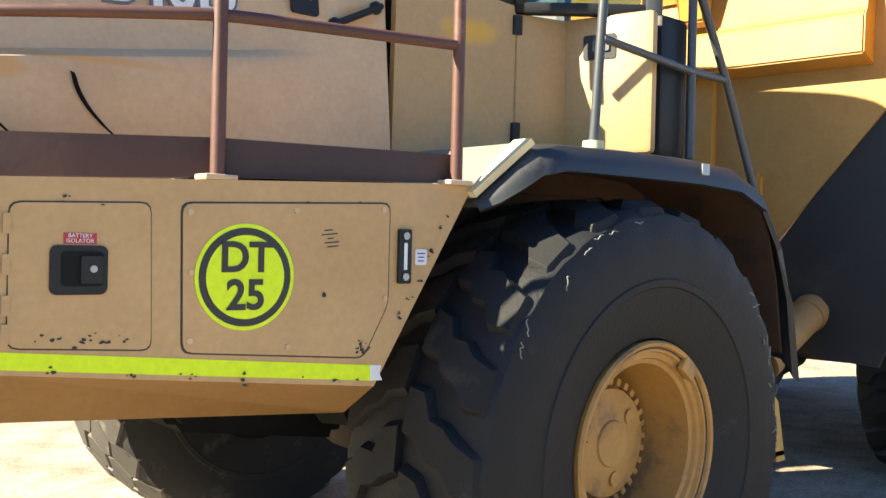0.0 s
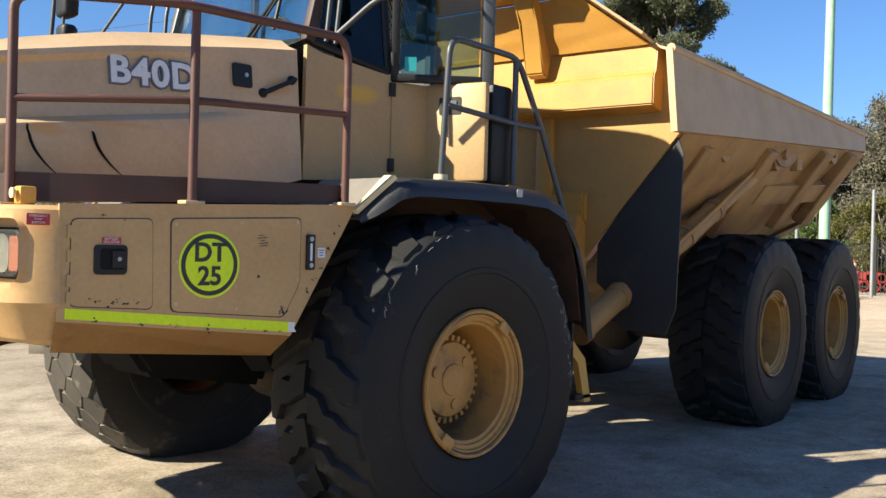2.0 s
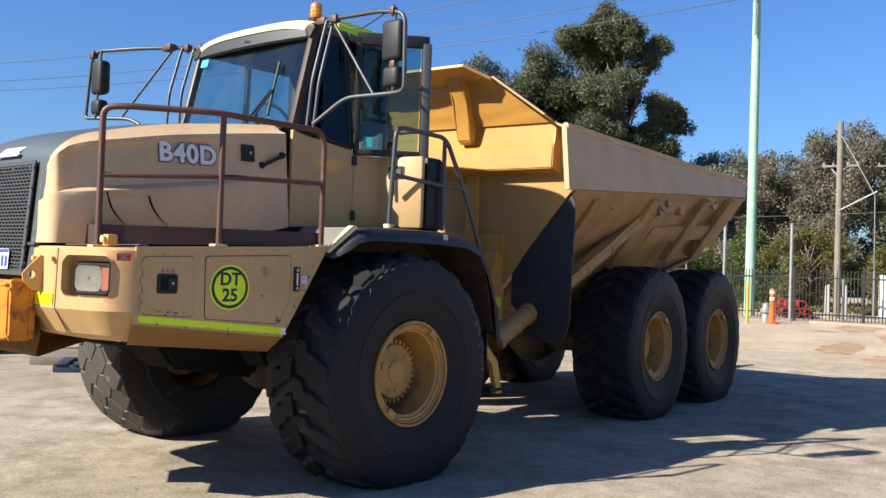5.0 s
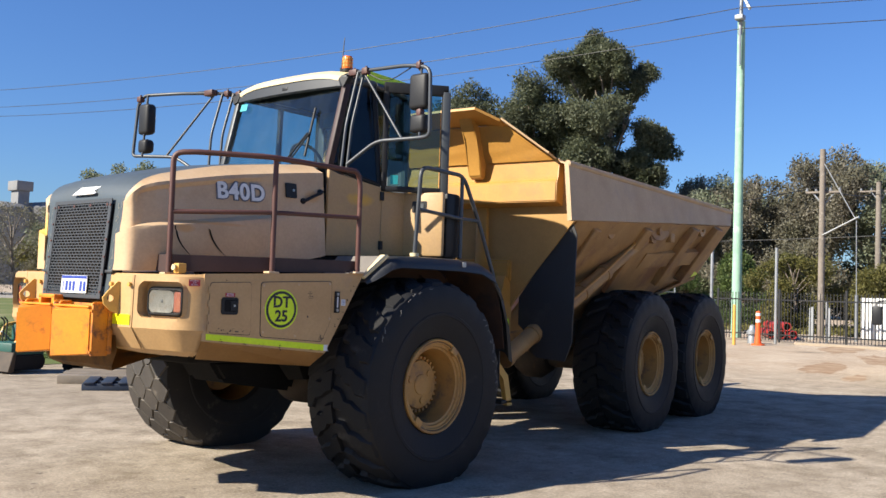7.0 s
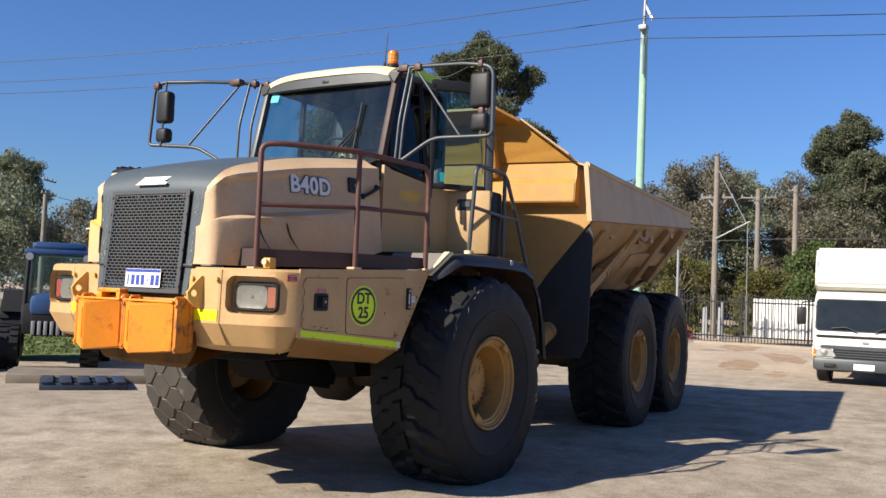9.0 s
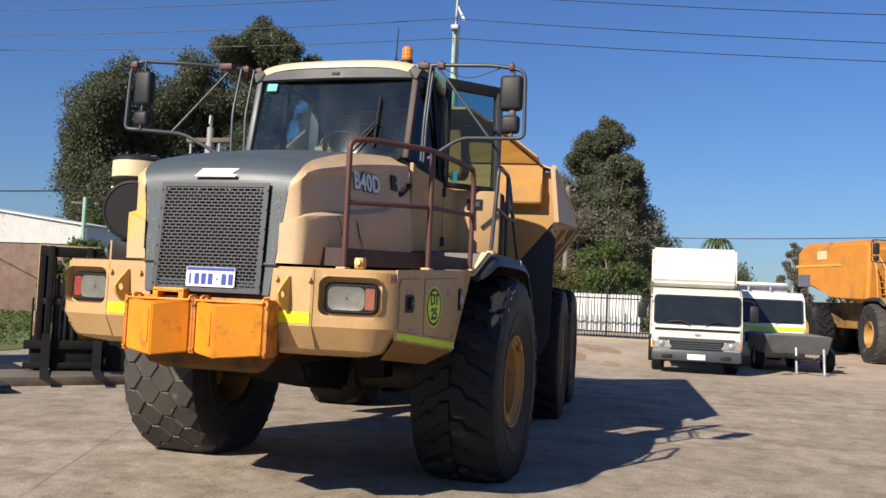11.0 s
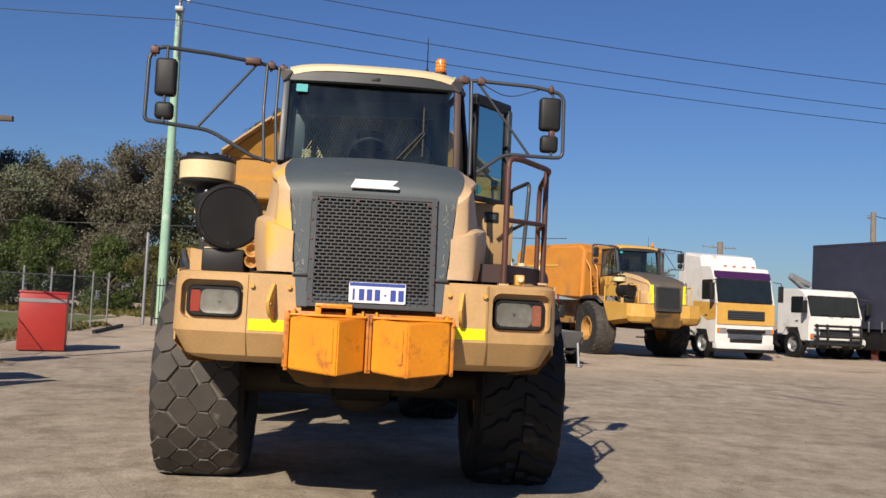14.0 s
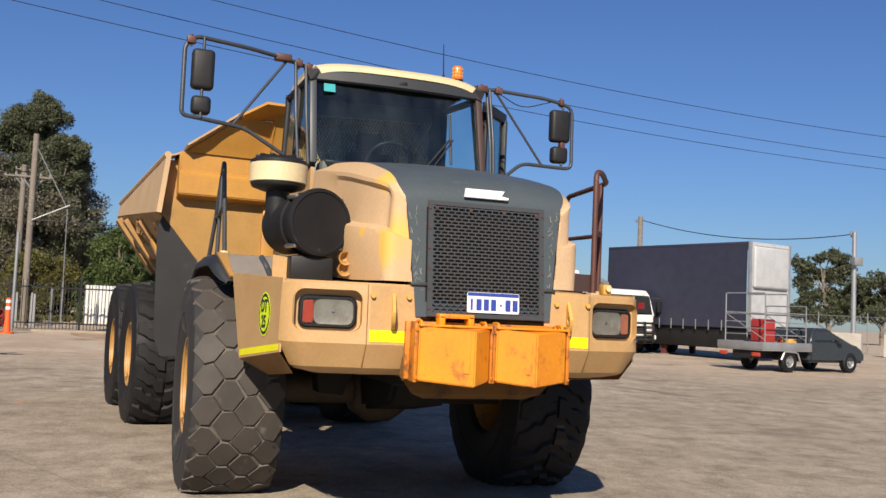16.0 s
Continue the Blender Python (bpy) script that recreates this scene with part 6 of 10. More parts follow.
    for z0, z1, w in ((3.18, 3.50, 0.175), (2.985, 3.13, 0.15)):
        bm = bmesh.new()
        box(bm, 0.68, 0.79, -1.76 - w / 2, -1.76 + w / 2, z0, z1, 0.035, seg=3)
        h = part("mirror_head", bm, BLACK, a, "black rounded mirror housing")
        bm = bmesh.new()
        plate(bm, axes((0.679, -1.76, (z0 + z1) / 2), (0, -1, 0), (0, 0, 1), (-1, 0, 0)), w - 0.04, z1 - z0 - 0.04, 0.003, 0.02)
        part("mirror_glass", bm, MIRROR, h)


def air_intake(root):
    bm = bmesh.new()
    turn = pose(1.62, -1.075, 2.11, 0, 0, 13)
    m = turn @ axes((-0.30, 0, 0), (0, 1, 0), (0, 0, 1), (1, 0, 0)) @ Matrix.Diagonal((1.05, 1.05, 1, 1))
    lathe(bm, [(0.0, 0), (0.18, 0.0), (0.195, 0.02), (0.195, 0.36), (0.215, 0.37), (0.215, 0.395), (0.20, 0.40), (0.20, 0.50), (0.222, 0.51), (0.226, 0.555), (0.218, 0.572), (0.20, 0.576), (0.195, 0.568), (0.0, 0.568)], m, 48)
    dr = part("air_cleaner", bm, BLACK_WORN, root, "large black air cleaner drum", angle=25)
    for k in range(4):
        a = radians(45 + 90 * k)
        bm = bmesh.new()
        box(bm, 0.09, 0.25, -0.012, 0.012, 0.198, 0.225, 0.005, turn @ pose(0, 0, 0, math.degrees(a), 0, 0) @ pose(0, 0, 0.026))
        part("clip", bm, STEEL, dr)
    bm = bmesh.new()
    tube(bm, [(1.48, -1.25, 2.36), (1.48, -1.25, 2.15), (1.50, -1.10, 2.10)], 0.085, 0.10, 16)
    part("intake_duct", bm, BLACK, dr)
    bm = bmesh.new()
    lathe(bm, [(0.0, 2.345), (0.11, 2.345), (0.185, 2.37), (0.195, 2.385), (0.195, 2.40)], pose(1.48, -1.25, 0), 40)
    ba = part("prefilter_base", bm, BLACK, root, "black intake stack base")
    bm = bmesh.new()
    lathe(bm, [(0.193, 2.40), (0.206, 2.405), (0.206, 2.535), (0.19, 2.545)], pose(1.48, -1.25, 0), 40)
    part("prefilter_bowl", bm, CREAM, ba, "cloudy cream prefilter bowl")
    bm = bmesh.new()
    lathe(bm, [(0.205, 2.535), (0.205, 2.56), (0.16, 2.585), (0.10, 2.595), (0.0, 2.59)], pose(1.48, -1.25, 0), 40)
    li = part("prefilter_lid", bm, BLACK, ba)
    for k in range(12):
        bm = bmesh.new()
        box(bm, 0.08, 0.17, -0.012, 0.012, 2.58, 2.60, 0.004, pose(1.48, -1.25, 0, 0, 0, 30 * k))
        part("lid_rib", bm, BLACK, li)
    # twin horns below the drum
    for z, x in ((1.875, 1.93), (1.80, 1.91)):
        bm = bmesh.new()
        m = axes((x - 0.16, -0.84, z), (0, 1, 0), (0, 0, 1), (1, 0, 0))
        lathe(bm, [(0.018, 0), (0.02, 0.08), (0.03, 0.13), (0.048, 0.165), (0.050, 0.17), (0.040, 0.165), (0.02, 0.12), (0.0, 0.11)], m, 24)
        part("horn", bm, RIM, root, "yellow trumpet horn")
    bm = bmesh.new()
    box(bm, 1.45, 1.85, -1.20, -0.90, 1.71, 1.88, 0.02)
    box(bm, 1.55, 1.75, -1.10, -1.0, 1.85, 1.95, 0.01)
    part("intake_bracket", bm, BLACK, root, "dark bracket under the air cleaner")
    bm = bmesh.new()
    prism(bm, [(1.72, -1.30, 1.70), (1.72, -1.12, 1.70), (1.72, -1.15, 1.86), (1.72, -1.30, 1.88)], (-0.02, 0, 0))
    part("bracket_plate", bm, SAND, root)
    bm = bmesh.new()
    tube(bm, [(1.70, -1.30, 1.72), (1.72, -1.34, 1.80), (1.62, -1.36, 1.86)], 0.02, 0.04, 8)
    part("hose_end", bm, RAIL, root)


REAR = Matrix.Translation((-1.3, -0.07, 0)) @ pose(0, 0, 0, 0, 0, 4.8)


def bin_body(root):
    """Tapered dump body with a forward leaning headboard and canopy."""
    Y0, YT, YR = 1.635, 1.43, 1.565
    # side walls: upper band and sloped hopper side
    for s in (1, -1):
        bm = bmesh.new()
        sheet(bm, [[(-0.70, s * 1.79, 2.44), (-1.6, s * 1.765, 2.505), (-3.8, s * 1.70, 2.66), (-6.44, s * 1.624, 2.84)], [(-0.73, s * 1.72, 3.05), (-1.6, s * 1.695, 3.053), (-3.8, s * 1.64, 3.06), (-6.62, s * YR, 3.07)]], 0.05)
        sd = part("bin_side_band", bm, BIN_SIDE, root, "faded yellow upper side plate of the dump body", REAR)
        bm = bmesh.new()
        tube(bm, [(-0.74, s * 1.705, 3.05), (-6.62, s * YR, 3.07)], 0.035, seg=8)
        part("top_rail", bm, BIN_SIDE, sd)
        bm = bmesh.new()
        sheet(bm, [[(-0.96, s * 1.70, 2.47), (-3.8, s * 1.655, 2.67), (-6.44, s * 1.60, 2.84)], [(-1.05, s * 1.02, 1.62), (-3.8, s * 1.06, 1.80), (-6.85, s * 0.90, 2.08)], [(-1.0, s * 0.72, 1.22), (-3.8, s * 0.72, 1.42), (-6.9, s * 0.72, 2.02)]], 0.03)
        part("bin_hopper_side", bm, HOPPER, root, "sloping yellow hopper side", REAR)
        # ribs
        for x, w, lo in ((-1.55, 0.16, 1.05), (-3.05, 0.20, 1.05), (-4.75, 0.22, 1.0), (-5.75, 0.26, 0.92)):
            zt = 2.43 + 0.41 * (-1.08 - x) / 5.36
            zb = 1.62 + 0.46 * (-1.05 - x) / 5.8
            o = Vector((0, s * (zt - zb), -(1.60 - 1.03))).normalized() * 0.13
            bm = bmesh.new()
            prism(bm, [(x - w / 2, s * 1.60, zt), (x + w / 2, s * 1.60, zt), (x + w / 2, s * 1.03, zb), (x - w / 2, s * 1.03, zb)], o)
            bmesh.ops.bevel(bm, geom=bm.edges[:], offset=0.012, segments=1, affect="EDGES")
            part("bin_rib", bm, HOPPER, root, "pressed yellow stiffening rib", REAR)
        bm = bmesh.new()
        prism(bm, [(-3.6, s * 1.36, 2.30), (-5.6, s * 1.36, 2.44), (-5.6, s * 1.22, 2.25), (-3.6, s * 1.22, 2.11)], (0, s * 0.07, -0.06))
        part("bin_stringer", bm, HOPPER, root, "", REAR)
        for x in (-2.09, -5.22):
            bm = bmesh.new()
            z = 2.43 + 0.41 * (-1.08 - x) / 5.36 - 0.04
            disc(bm, axes((x, s * 1.56, z), (1, 0, 0), (0, 0, 1), (0, s, 0)), 0.125, 0.05, 0.06, 24)
            part("lifting_eye", bm, HOPPER, root, "round lifting eye", REAR)
        bm = bmesh.new()
        prism(bm, [(-6.15, s * 1.02, 1.99), (-6.85, s * 0.945, 2.085), (-6.85, s * 0.96, 2.15), (-6.15, s * 1.035, 2.05)], (0, s * 0.012, 0))
        part("tape", bm, HIVIS, root, "fluorescent yellow-green tape on the bin tail", REAR)
        # tail corner plate
        bm = bmesh.new()
        prism(bm, [(-6.44, s * 1.62, 2.84), (-6.62, s * YR, 3.07), (-6.60, s * 1.40, 2.95), (-6.95, s * 0.88, 2.06), (-6.85, s * 0.92, 2.06)], (-0.04, 0, 0))
        part("tail_plate", bm, BIN_SIDE, root, "", REAR)
        # hoist ram
        bm = bmesh.new()
        p0, p1 = Vector((-0.40, s * 1.20, 0.97)), Vector((-3.42, s * 1.50, 2.47))
        rod(bm, p0, p0 + (p1 - p0) * 0.66, 0.092, seg=24)
        for f in (0.0, 0.16, 0.30, 0.48, 0.64):
            rod(bm, p0 + (p1 - p0) * f, p0 + (p1 - p0) * (f + 0.02), 0.104, seg=24)
        ram = part("hoist_ram", bm, HOPPER, root, "yellow hydraulic hoist ram", REAR)
        bm = bmesh.new()
        rod(bm, p0 + (p1 - p0) * 0.64, p1, 0.078, seg=24)
        part("ram_rod", bm, HOPPER, ram)
        bm = bmesh.new()
        rod(bm, p1 + Vector((0, -0.16 * s, 0)), p1 + Vector((0, 0.10 * s, 0)), 0.10, seg=20)
        prism(bm, [(-3.02, s * 1.57, 2.61), (-3.90, s * 1.57, 2.68), (-3.86, s * 1.57, 2.50), (-3.62, s * 1.57, 2.42), (-3.42, s * 1.57, 2.42)], (0, s * 0.05, 0))
        rod(bm, (-3.50, s * 1.60, 2.53), (-3.50, s * 1.66, 2.53), 0.05, seg=14)
        box(bm, -4.20, -4.06, s * 1.47, s * 1.58, 2.43, 2.55, 0.01)
        part("ram_pin", bm, HOPPER, ram)
        bm = bmesh.new()
        u = p1 - p0
        tube(bm, [p0 + u * 0.2 + Vector((0, 0.10 * s, 0.08)), p0 + u * 0.6 + Vector((0, 0.10 * s, 0.08)), p0 + u * 0.86 + Vector((0, 0.08 * s, 0.1))], 0.018, 0.05, 8)
        part("ram_hose", bm, BIN, ram)
    # floor
    bm = bmesh.new()
    sheet(bm, [[(-1.0, -0.74, 1.22), (-1.0, 0.74, 1.22)], [(-3.8, -0.74, 1.40), (-3.8, 0.74, 1.40)], [(-6.9, -0.90, 2.05), (-6.9, 0.90, 2.05)]], 0.04)
    part("bin_floor", bm, UNDER, root, "dirty yellow bin floor", REAR)
    # front wall, lower
    bm = bmesh.new()
    sheet(bm, [[(-0.98, -0.72, 1.22), (-0.98, 0.72, 1.22)], [(-0.96, -1.02, 1.62), (-0.96, 1.02, 1.62)], [(-0.94, -1.72, 2.46), (-0.94, 1.72, 2.46)], [(-0.935, -1.74, 2.61), (-0.935, 1.74, 2.61)], [(-0.95, -1.70, 3.02), (-0.95, 1.70, 3.02)]], 0.04)
    part("bin_front_wall", bm, BIN_WALL, root, "yellow lower front wall of the bin", REAR)
    bm = bmesh.new()
    prism(bm, [(-0.96, -0.95, 1.75), (-0.86, -0.95, 1.80), (-0.86, -0.95, 2.02), (-0.96, -0.95, 2.06)], (0, 1.9, 0))
    bmesh.ops.bevel(bm, geom=bm.edges[:], offset=0.02, segments=2, affect="EDGES")
    part("front_stiffener", bm, BIN, root, "", REAR)
    # headboard box beam
    bm = bmesh.new()
    prism(bm, [(-0.98, -1.575, 2.60), (-0.93, -1.575, 2.605), (-0.735, -1.575, 2.652), (-0.742, -1.575, 2.865), (-0.79, -1.575, 2.905), (-0.795, -1.575, 3.112), (-1.16, -1.575, 3.10)], (0, 3.15, 0))
    bmesh.ops.bevel(bm, geom=bm.edges[:], offset=0.010, segments=2, affect="EDGES")
    part("headboard_beam", bm, BIN, root, "folded yellow headboard beam", REAR)
    # leaning headboard with a canopy lip and side cheeks
    bm = bmesh.new()
    rows = []
    rnd = random.Random(3)
    for k in range(9):
        f = k / 8
        w = 1.525 + (1.0 - 1.525) * f
        rows.append([(-0.79 + 0.17 * f + (0.012 * rnd.uniform(-1, 1) if 0 < k < 8 and abs(j) < 6 else 0), w * j / 6, 3.11 + 0.39 * f) for j in range(-6, 7)])
    sheet(bm, rows, 0.02)
    part("headboard", bm, BIN, root, "dented sloping yellow headboard", REAR)
    bm = bmesh.new()
    rows = [[(-0.625, -1.0, 3.495), (-0.625, -0.72, 3.53), (-0.625, 0.72, 3.53), (-0.625, 1.0, 3.495)], [(-0.50, -1.0, 3.535), (-0.30, -0.80, 3.645), (-0.30, 0.80, 3.645), (-0.50, 1.0, 3.535)]]
    sheet(bm, rows, 0.03)
    part("canopy", bm, BIN, root, "yellow canopy lip over the cab", REAR)
    for s in (1, -1):
        bm = bmesh.new()
        prism(bm, [(-0.80, s * 1.53, 3.105), (-0.64, s * 1.0, 3.495), (-0.50, s * 1.0, 3.535), (-0.64, s * 1.52, 3.15)], (0, s * 0.012, 0.016))
        part("canopy_cheek", bm, BIN_SIDE, root, "pale side cheek of the headboard", REAR)
        bm = bmesh.new()
        prism(bm, [(-0.80, s * 1.56, 3.08), (-0.80, s * 1.71, 3.03), (-1.2, s * 1.69, 3.05), (-1.2, s * 1.50, 3.10)], (0, 0, 0.02))
        part("bin_corner_plate", bm, BIN_SIDE, root, "", REAR)
        bm = bmesh.new()
        prism(bm, [(-0.42, s * 0.49, 3.60), (-0.585, s * 0.49, 3.34), (-0.69, s * 0.49, 2.95), (-0.765, s * 0.49, 2.92), (-0.80, s * 0.49, 3.10), (-0.63, s * 0.49, 3.49)], (0, s * 0.17, 0))
        bmesh.ops.bevel(bm, geom=bm.edges[:], offset=0.012, segments=2, affect="EDGES")
        part("headboard_gusset", bm, BIN, root, "tapered yellow gusset", REAR)
        bm = bmesh.new()
        box(bm, -0.95, -0.855, s * 0.50, s * 0.645, 1.25, 2.63, 0.015)
        part("front_post", bm, BIN, root, "", REAR)
        # hanging rubber guard
        bm = bmesh.new()
        prism(bm, [(-0.925, s * (y_ + 0.05), z_) for y_, z_ in ((1.645, 2.42), (1.60, 2.44), (1.0, 1.62), (1.0, 1.32), (1.12, 1.22), (1.14, 1.04), (1.25, 0.97), (1.58, 0.95), (1.66, 1.15), (1.69, 2.30))], (-0.016, 0, 0))
        part("rubber_guard", bm, FLAP, root, "large black rubber splash guard under the bin corner", REAR)


def chassis(root):
    for s in (1, -1):
        bm = bmesh.new()
        box(bm, -1.1, 1.75, s * 0.38, s * 0.52, 1.08, 1.30, 0.02)
        part("front_frame_rail", bm, UNDER, root, "yellow-brown dirty frame rail")
        bm = bmesh.new()
        box(bm, -7.2, -0.2, s * 0.36, s * 0.52, 0.95, 1.30, 0.02)
        part("rear_frame_rail", bm, UNDER, root, "", REAR)
        bm = bmesh.new()
        prism(bm, [(-3.6, s * 0.80, 0.75), (-5.0, s * 0.80, 0.75), (-4.6, s * 0.80, 1.02), (-4.0, s * 0.80, 1.02)], (0, s * 0.12, 0))
        part("walking_beam", bm, GRIME, root, "", REAR)
        # Bracket takes the shade below the truck in its colour.
        bm = bmesh.new()
        prism(bm, [(0.80, s * 0.42, 1.08), (0.80, s * 0.75, 1.08), (0.62, s * 0.68, 0.84), (0.62, s * 0.48, 0.82)], (-0.22, 0, 0))
        part("suspension_bracket", bm, VOID, root, "suspension bracket in near-black for the shade below the truck")
    for x, m in ((0.0, None), (-3.234, REAR), (-5.257, REAR)):
        bm = bmesh.new()
        rod(bm, (x, -1.15, HUB), (x, 1.15, HUB), 0.14, seg=20)
        lathe(bm, [(0, -0.3), (0.2, -0.25), (0.3, -0.1), (0.3, 0.1), (0.2, 0.25), (0, 0.3)], axes((x, 0, HUB), (1, 0, 0), (0, 0, 1), (0, -1, 0)), 24)
        part("axle", bm, GRIME, root, "dirty axle housing", m)
    bm = bmesh.new()
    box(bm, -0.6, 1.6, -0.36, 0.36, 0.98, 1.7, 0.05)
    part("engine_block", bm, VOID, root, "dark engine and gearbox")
    # Added block that keeps sun off the ground below the engine.
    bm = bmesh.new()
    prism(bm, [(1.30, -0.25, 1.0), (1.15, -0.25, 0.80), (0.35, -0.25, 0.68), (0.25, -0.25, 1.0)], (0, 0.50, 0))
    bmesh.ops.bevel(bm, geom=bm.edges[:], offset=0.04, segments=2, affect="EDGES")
    part("underbody_block", bm, VOID, root, "near-black block added to keep sun off the ground below")
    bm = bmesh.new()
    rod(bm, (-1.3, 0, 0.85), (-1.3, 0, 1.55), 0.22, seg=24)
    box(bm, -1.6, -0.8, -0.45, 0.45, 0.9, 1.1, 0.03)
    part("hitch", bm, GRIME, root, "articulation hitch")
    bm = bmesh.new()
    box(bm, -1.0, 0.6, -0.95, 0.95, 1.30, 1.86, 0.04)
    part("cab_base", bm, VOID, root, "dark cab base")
    bm = bmesh.new()
    prism(bm, [(-0.55, 0.80, 1.15), (-0.95, 0.80, 1.15), (-0.95, 0.80, 1.75), (-0.80, 0.80, 1.85)], (0, 0.14, 0))
    part("hoist_bracket", bm, BIN, root, "", REAR)
    bm = bmesh.new()
    plate(bm, axes((-0.80, 0.955, 1.33), (-1, 0, 0), (0, 0, 1), (0, 1, 0)), 0.16, 0.10, 0.003, 0.01)
    part("tape", bm, HIVIS, root, "", REAR)


truck = thing("dump_truck", "weathered sand-yellow articulated dump truck standing in the yard", "dump truck")
Wy = 1.35
wheels(truck, [(0, Wy, 1, Matrix.Identity(4)), (0, -Wy, -1, Matrix.Identity(4)), (-3.234, Wy, 1, REAR), (-3.234, -Wy, -1, REAR), (-5.257, Wy, 1, REAR), (-5.257, -Wy, -1, REAR)])
bumper(truck, SAND, SAND)
hood(truck, HOOD_GREY, SAND_PALE)
grille(truck, GRILLE)
cab(truck, CAB_YELLOW, CAB_GREY, CREAM)
fenders(truck)
bin_body(truck)
chassis(truck)
front_details(truck)
side_details(truck)
hood_details(truck)
handrails(truck)
mirrors(truck)
air_intake(truck)


# ---- fences, poles and wires ----
def pole(name, label, x, y, h, r0, r1, mat):
    root = thing(name, label, "pole", m=pose(x, y, gz(x)))
    bm = bmesh.new()
    rows = 6
    lathe(bm, [(0, -0.05)] + [(r0 + (r1 - r0) * k / rows, h * k / rows) for k in range(rows + 1)] + [(0, h + 0.01)], Matrix.Identity(4), 18)
    part("shaft", bm, mat, root)
    return root


def crossarm(root, z, w, yaw, mat=WOOD, brace=True):
    bm = bmesh.new()
    m = pose(0, 0, 0, 0, 0, yaw)
    box(bm, -w / 2, w / 2, 0.14, 0.22, z - 0.04, z + 0.04, 0.008, m)
    part("crossarm", bm, mat, root)
    if brace:
        for s in (-1, 1):
            bm = bmesh.new()
            rod(bm, m @ Vector((s * 0.42, 0.25, z)), m @ Vector((0, 0.22, z - 0.55)), 0.035, seg=6)
            part("brace", bm, GALV, root)
    for k in (-0.46, -0.2, 0.2, 0.46):
        bm = bmesh.new()
        lathe(bm, [(0, 0), (0.05, 0), (0.06, 0.06), (0.03, 0.1), (0.05, 0.13), (0, 0.16)], m @ pose(k * w, 0.18, z + 0.04), 8)
        part("insulator", bm, GALV, root)


gp = pole("power_pole", "tall green-stained timber power pole by the gate", -30.08, -7.87, 12.75, 0.20, 0.15, POLE_GREEN)
bm = bmesh.new()
rod(bm, (0.12, 0, 12.2), (0.16, 0.1, 15.6), 0.08, 0.06, 10)
part("mast_extension", bm, GALV, gp, "grey steel mast extension")
bm = bmesh.new()
box(bm, 0.1, 0.45, -0.12, 0.22, 12.75, 12.95, 0.03)
prism(bm, [(0.1, 0.0, 13.9), (0.1, 0.08, 13.9), (0.1, 0.45, 13.2), (0.1, 0.35, 13.15)], (0.08, 0, 0))
part("insulator_bracket", bm, GALV, gp)
bm = bmesh.new()
rod(bm, (0.27, 0.06, 10.9), (0.27, 0.06, 12.4), 0.05, seg=8)
part("cable_guard", bm, ALU, gp)
p2 = pole("power_pole", "grey weathered timber pole with a crossarm and lamp bracket", -32.0, -5.2, 7.6, 0.135, 0.11, WOOD)
crossarm(p2, 5.9, 1.35, 96)
bm = bmesh.new()
rod(bm, (0.1, 0.05, 4.15), (0.1, 1.42, 4.85), 0.032, seg=8)
part("lamp_bracket", bm, GALV, p2)
bm = bmesh.new()
rod(bm, (0.1, 0.1, 7.0), (0.1, 1.30, 4.75), 0.02, seg=6)
part("stay_wire", bm, GALV, p2)
bm = bmesh.new()
rod(bm, (0.1, 1.33, 4.7), (0.1, 1.36, 1.8), 0.018, seg=6)
rod(bm, (0.1, 1.36, 1.8), (0.1, 1.36, 0.0), 0.05, seg=8)
part("drop_cable", bm, GALV, p2)
for s in (-1, 1):
    bm = bmesh.new()
    prism(bm, [(0.05, s * 0.22, 0), (0.05, s * 0.42, 0), (0.05, s * 0.40, 1.25), (0.05, s * 0.24, 1.30)], (0.10, 0, 0))
    part("pole_splint", bm, GALV, p2)
p3 = pole("power_pole", "brown timber pole with a crossarm", -45.6, -6.62, 7.75, 0.17, 0.13, WOOD)
crossarm(p3, 7.3, 1.9, 96)
p4 = pole("power_pole", "pale timber pole near the trees", -63.0, -8.0, 10.1, 0.22, 0.17, WOOD)
crossarm(p4, 9.8, 1.1, 96, brace=False)
pr = pole("power_pole", "short timber pole behind the curtain trailer", -50.8, 34.3, 8.7, 0.2, 0.17, WOOD)
crossarm(pr, 8.3, 0.9, 120, brace=False)
pc = pole("power_pole", "far timber pole with a crossarm", -72.7, 32.5, 8.0, 0.3, 0.25, WOOD)
crossarm(pc, 7.5, 3.4, 100, brace=False)
pw = pole("power_pole", "pale steel pole with a crossarm beside the yard", -35.2, 39.2, 7.0, 0.15, 0.12, ALU)
crossarm(pw, 6.8, 1.2, 135, brace=False)
bm = bmesh.new()
box(bm, 0.1, 0.4, -0.3, 0.3, 5.0, 5.5, 0.03)
part("transformer", bm, GALV, pw)
pf = pole("power_pole", "far grey timber pole with crossarms", -27.4, -43.5, 6.5, 0.17, 0.13, WOOD)
pg = pole("power_pole", "slim green pole with a crossarm before the shed", -22.1, -20.0, 4.55, 0.10, 0.08, POLE_GREEN)
bm = bmesh.new()
box(bm, -0.5, 0.5, 0.08, 0.15, 4.28, 4.36, 0.01, pose(0, 0, 0, 0, 0, 128))
part("crossarm", bm, WOOD, pg)
crossarm(pf, 7.2, 1.6, 30, brace=False)
crossarm(pf, 6.4, 1.9, 30, brace=False)


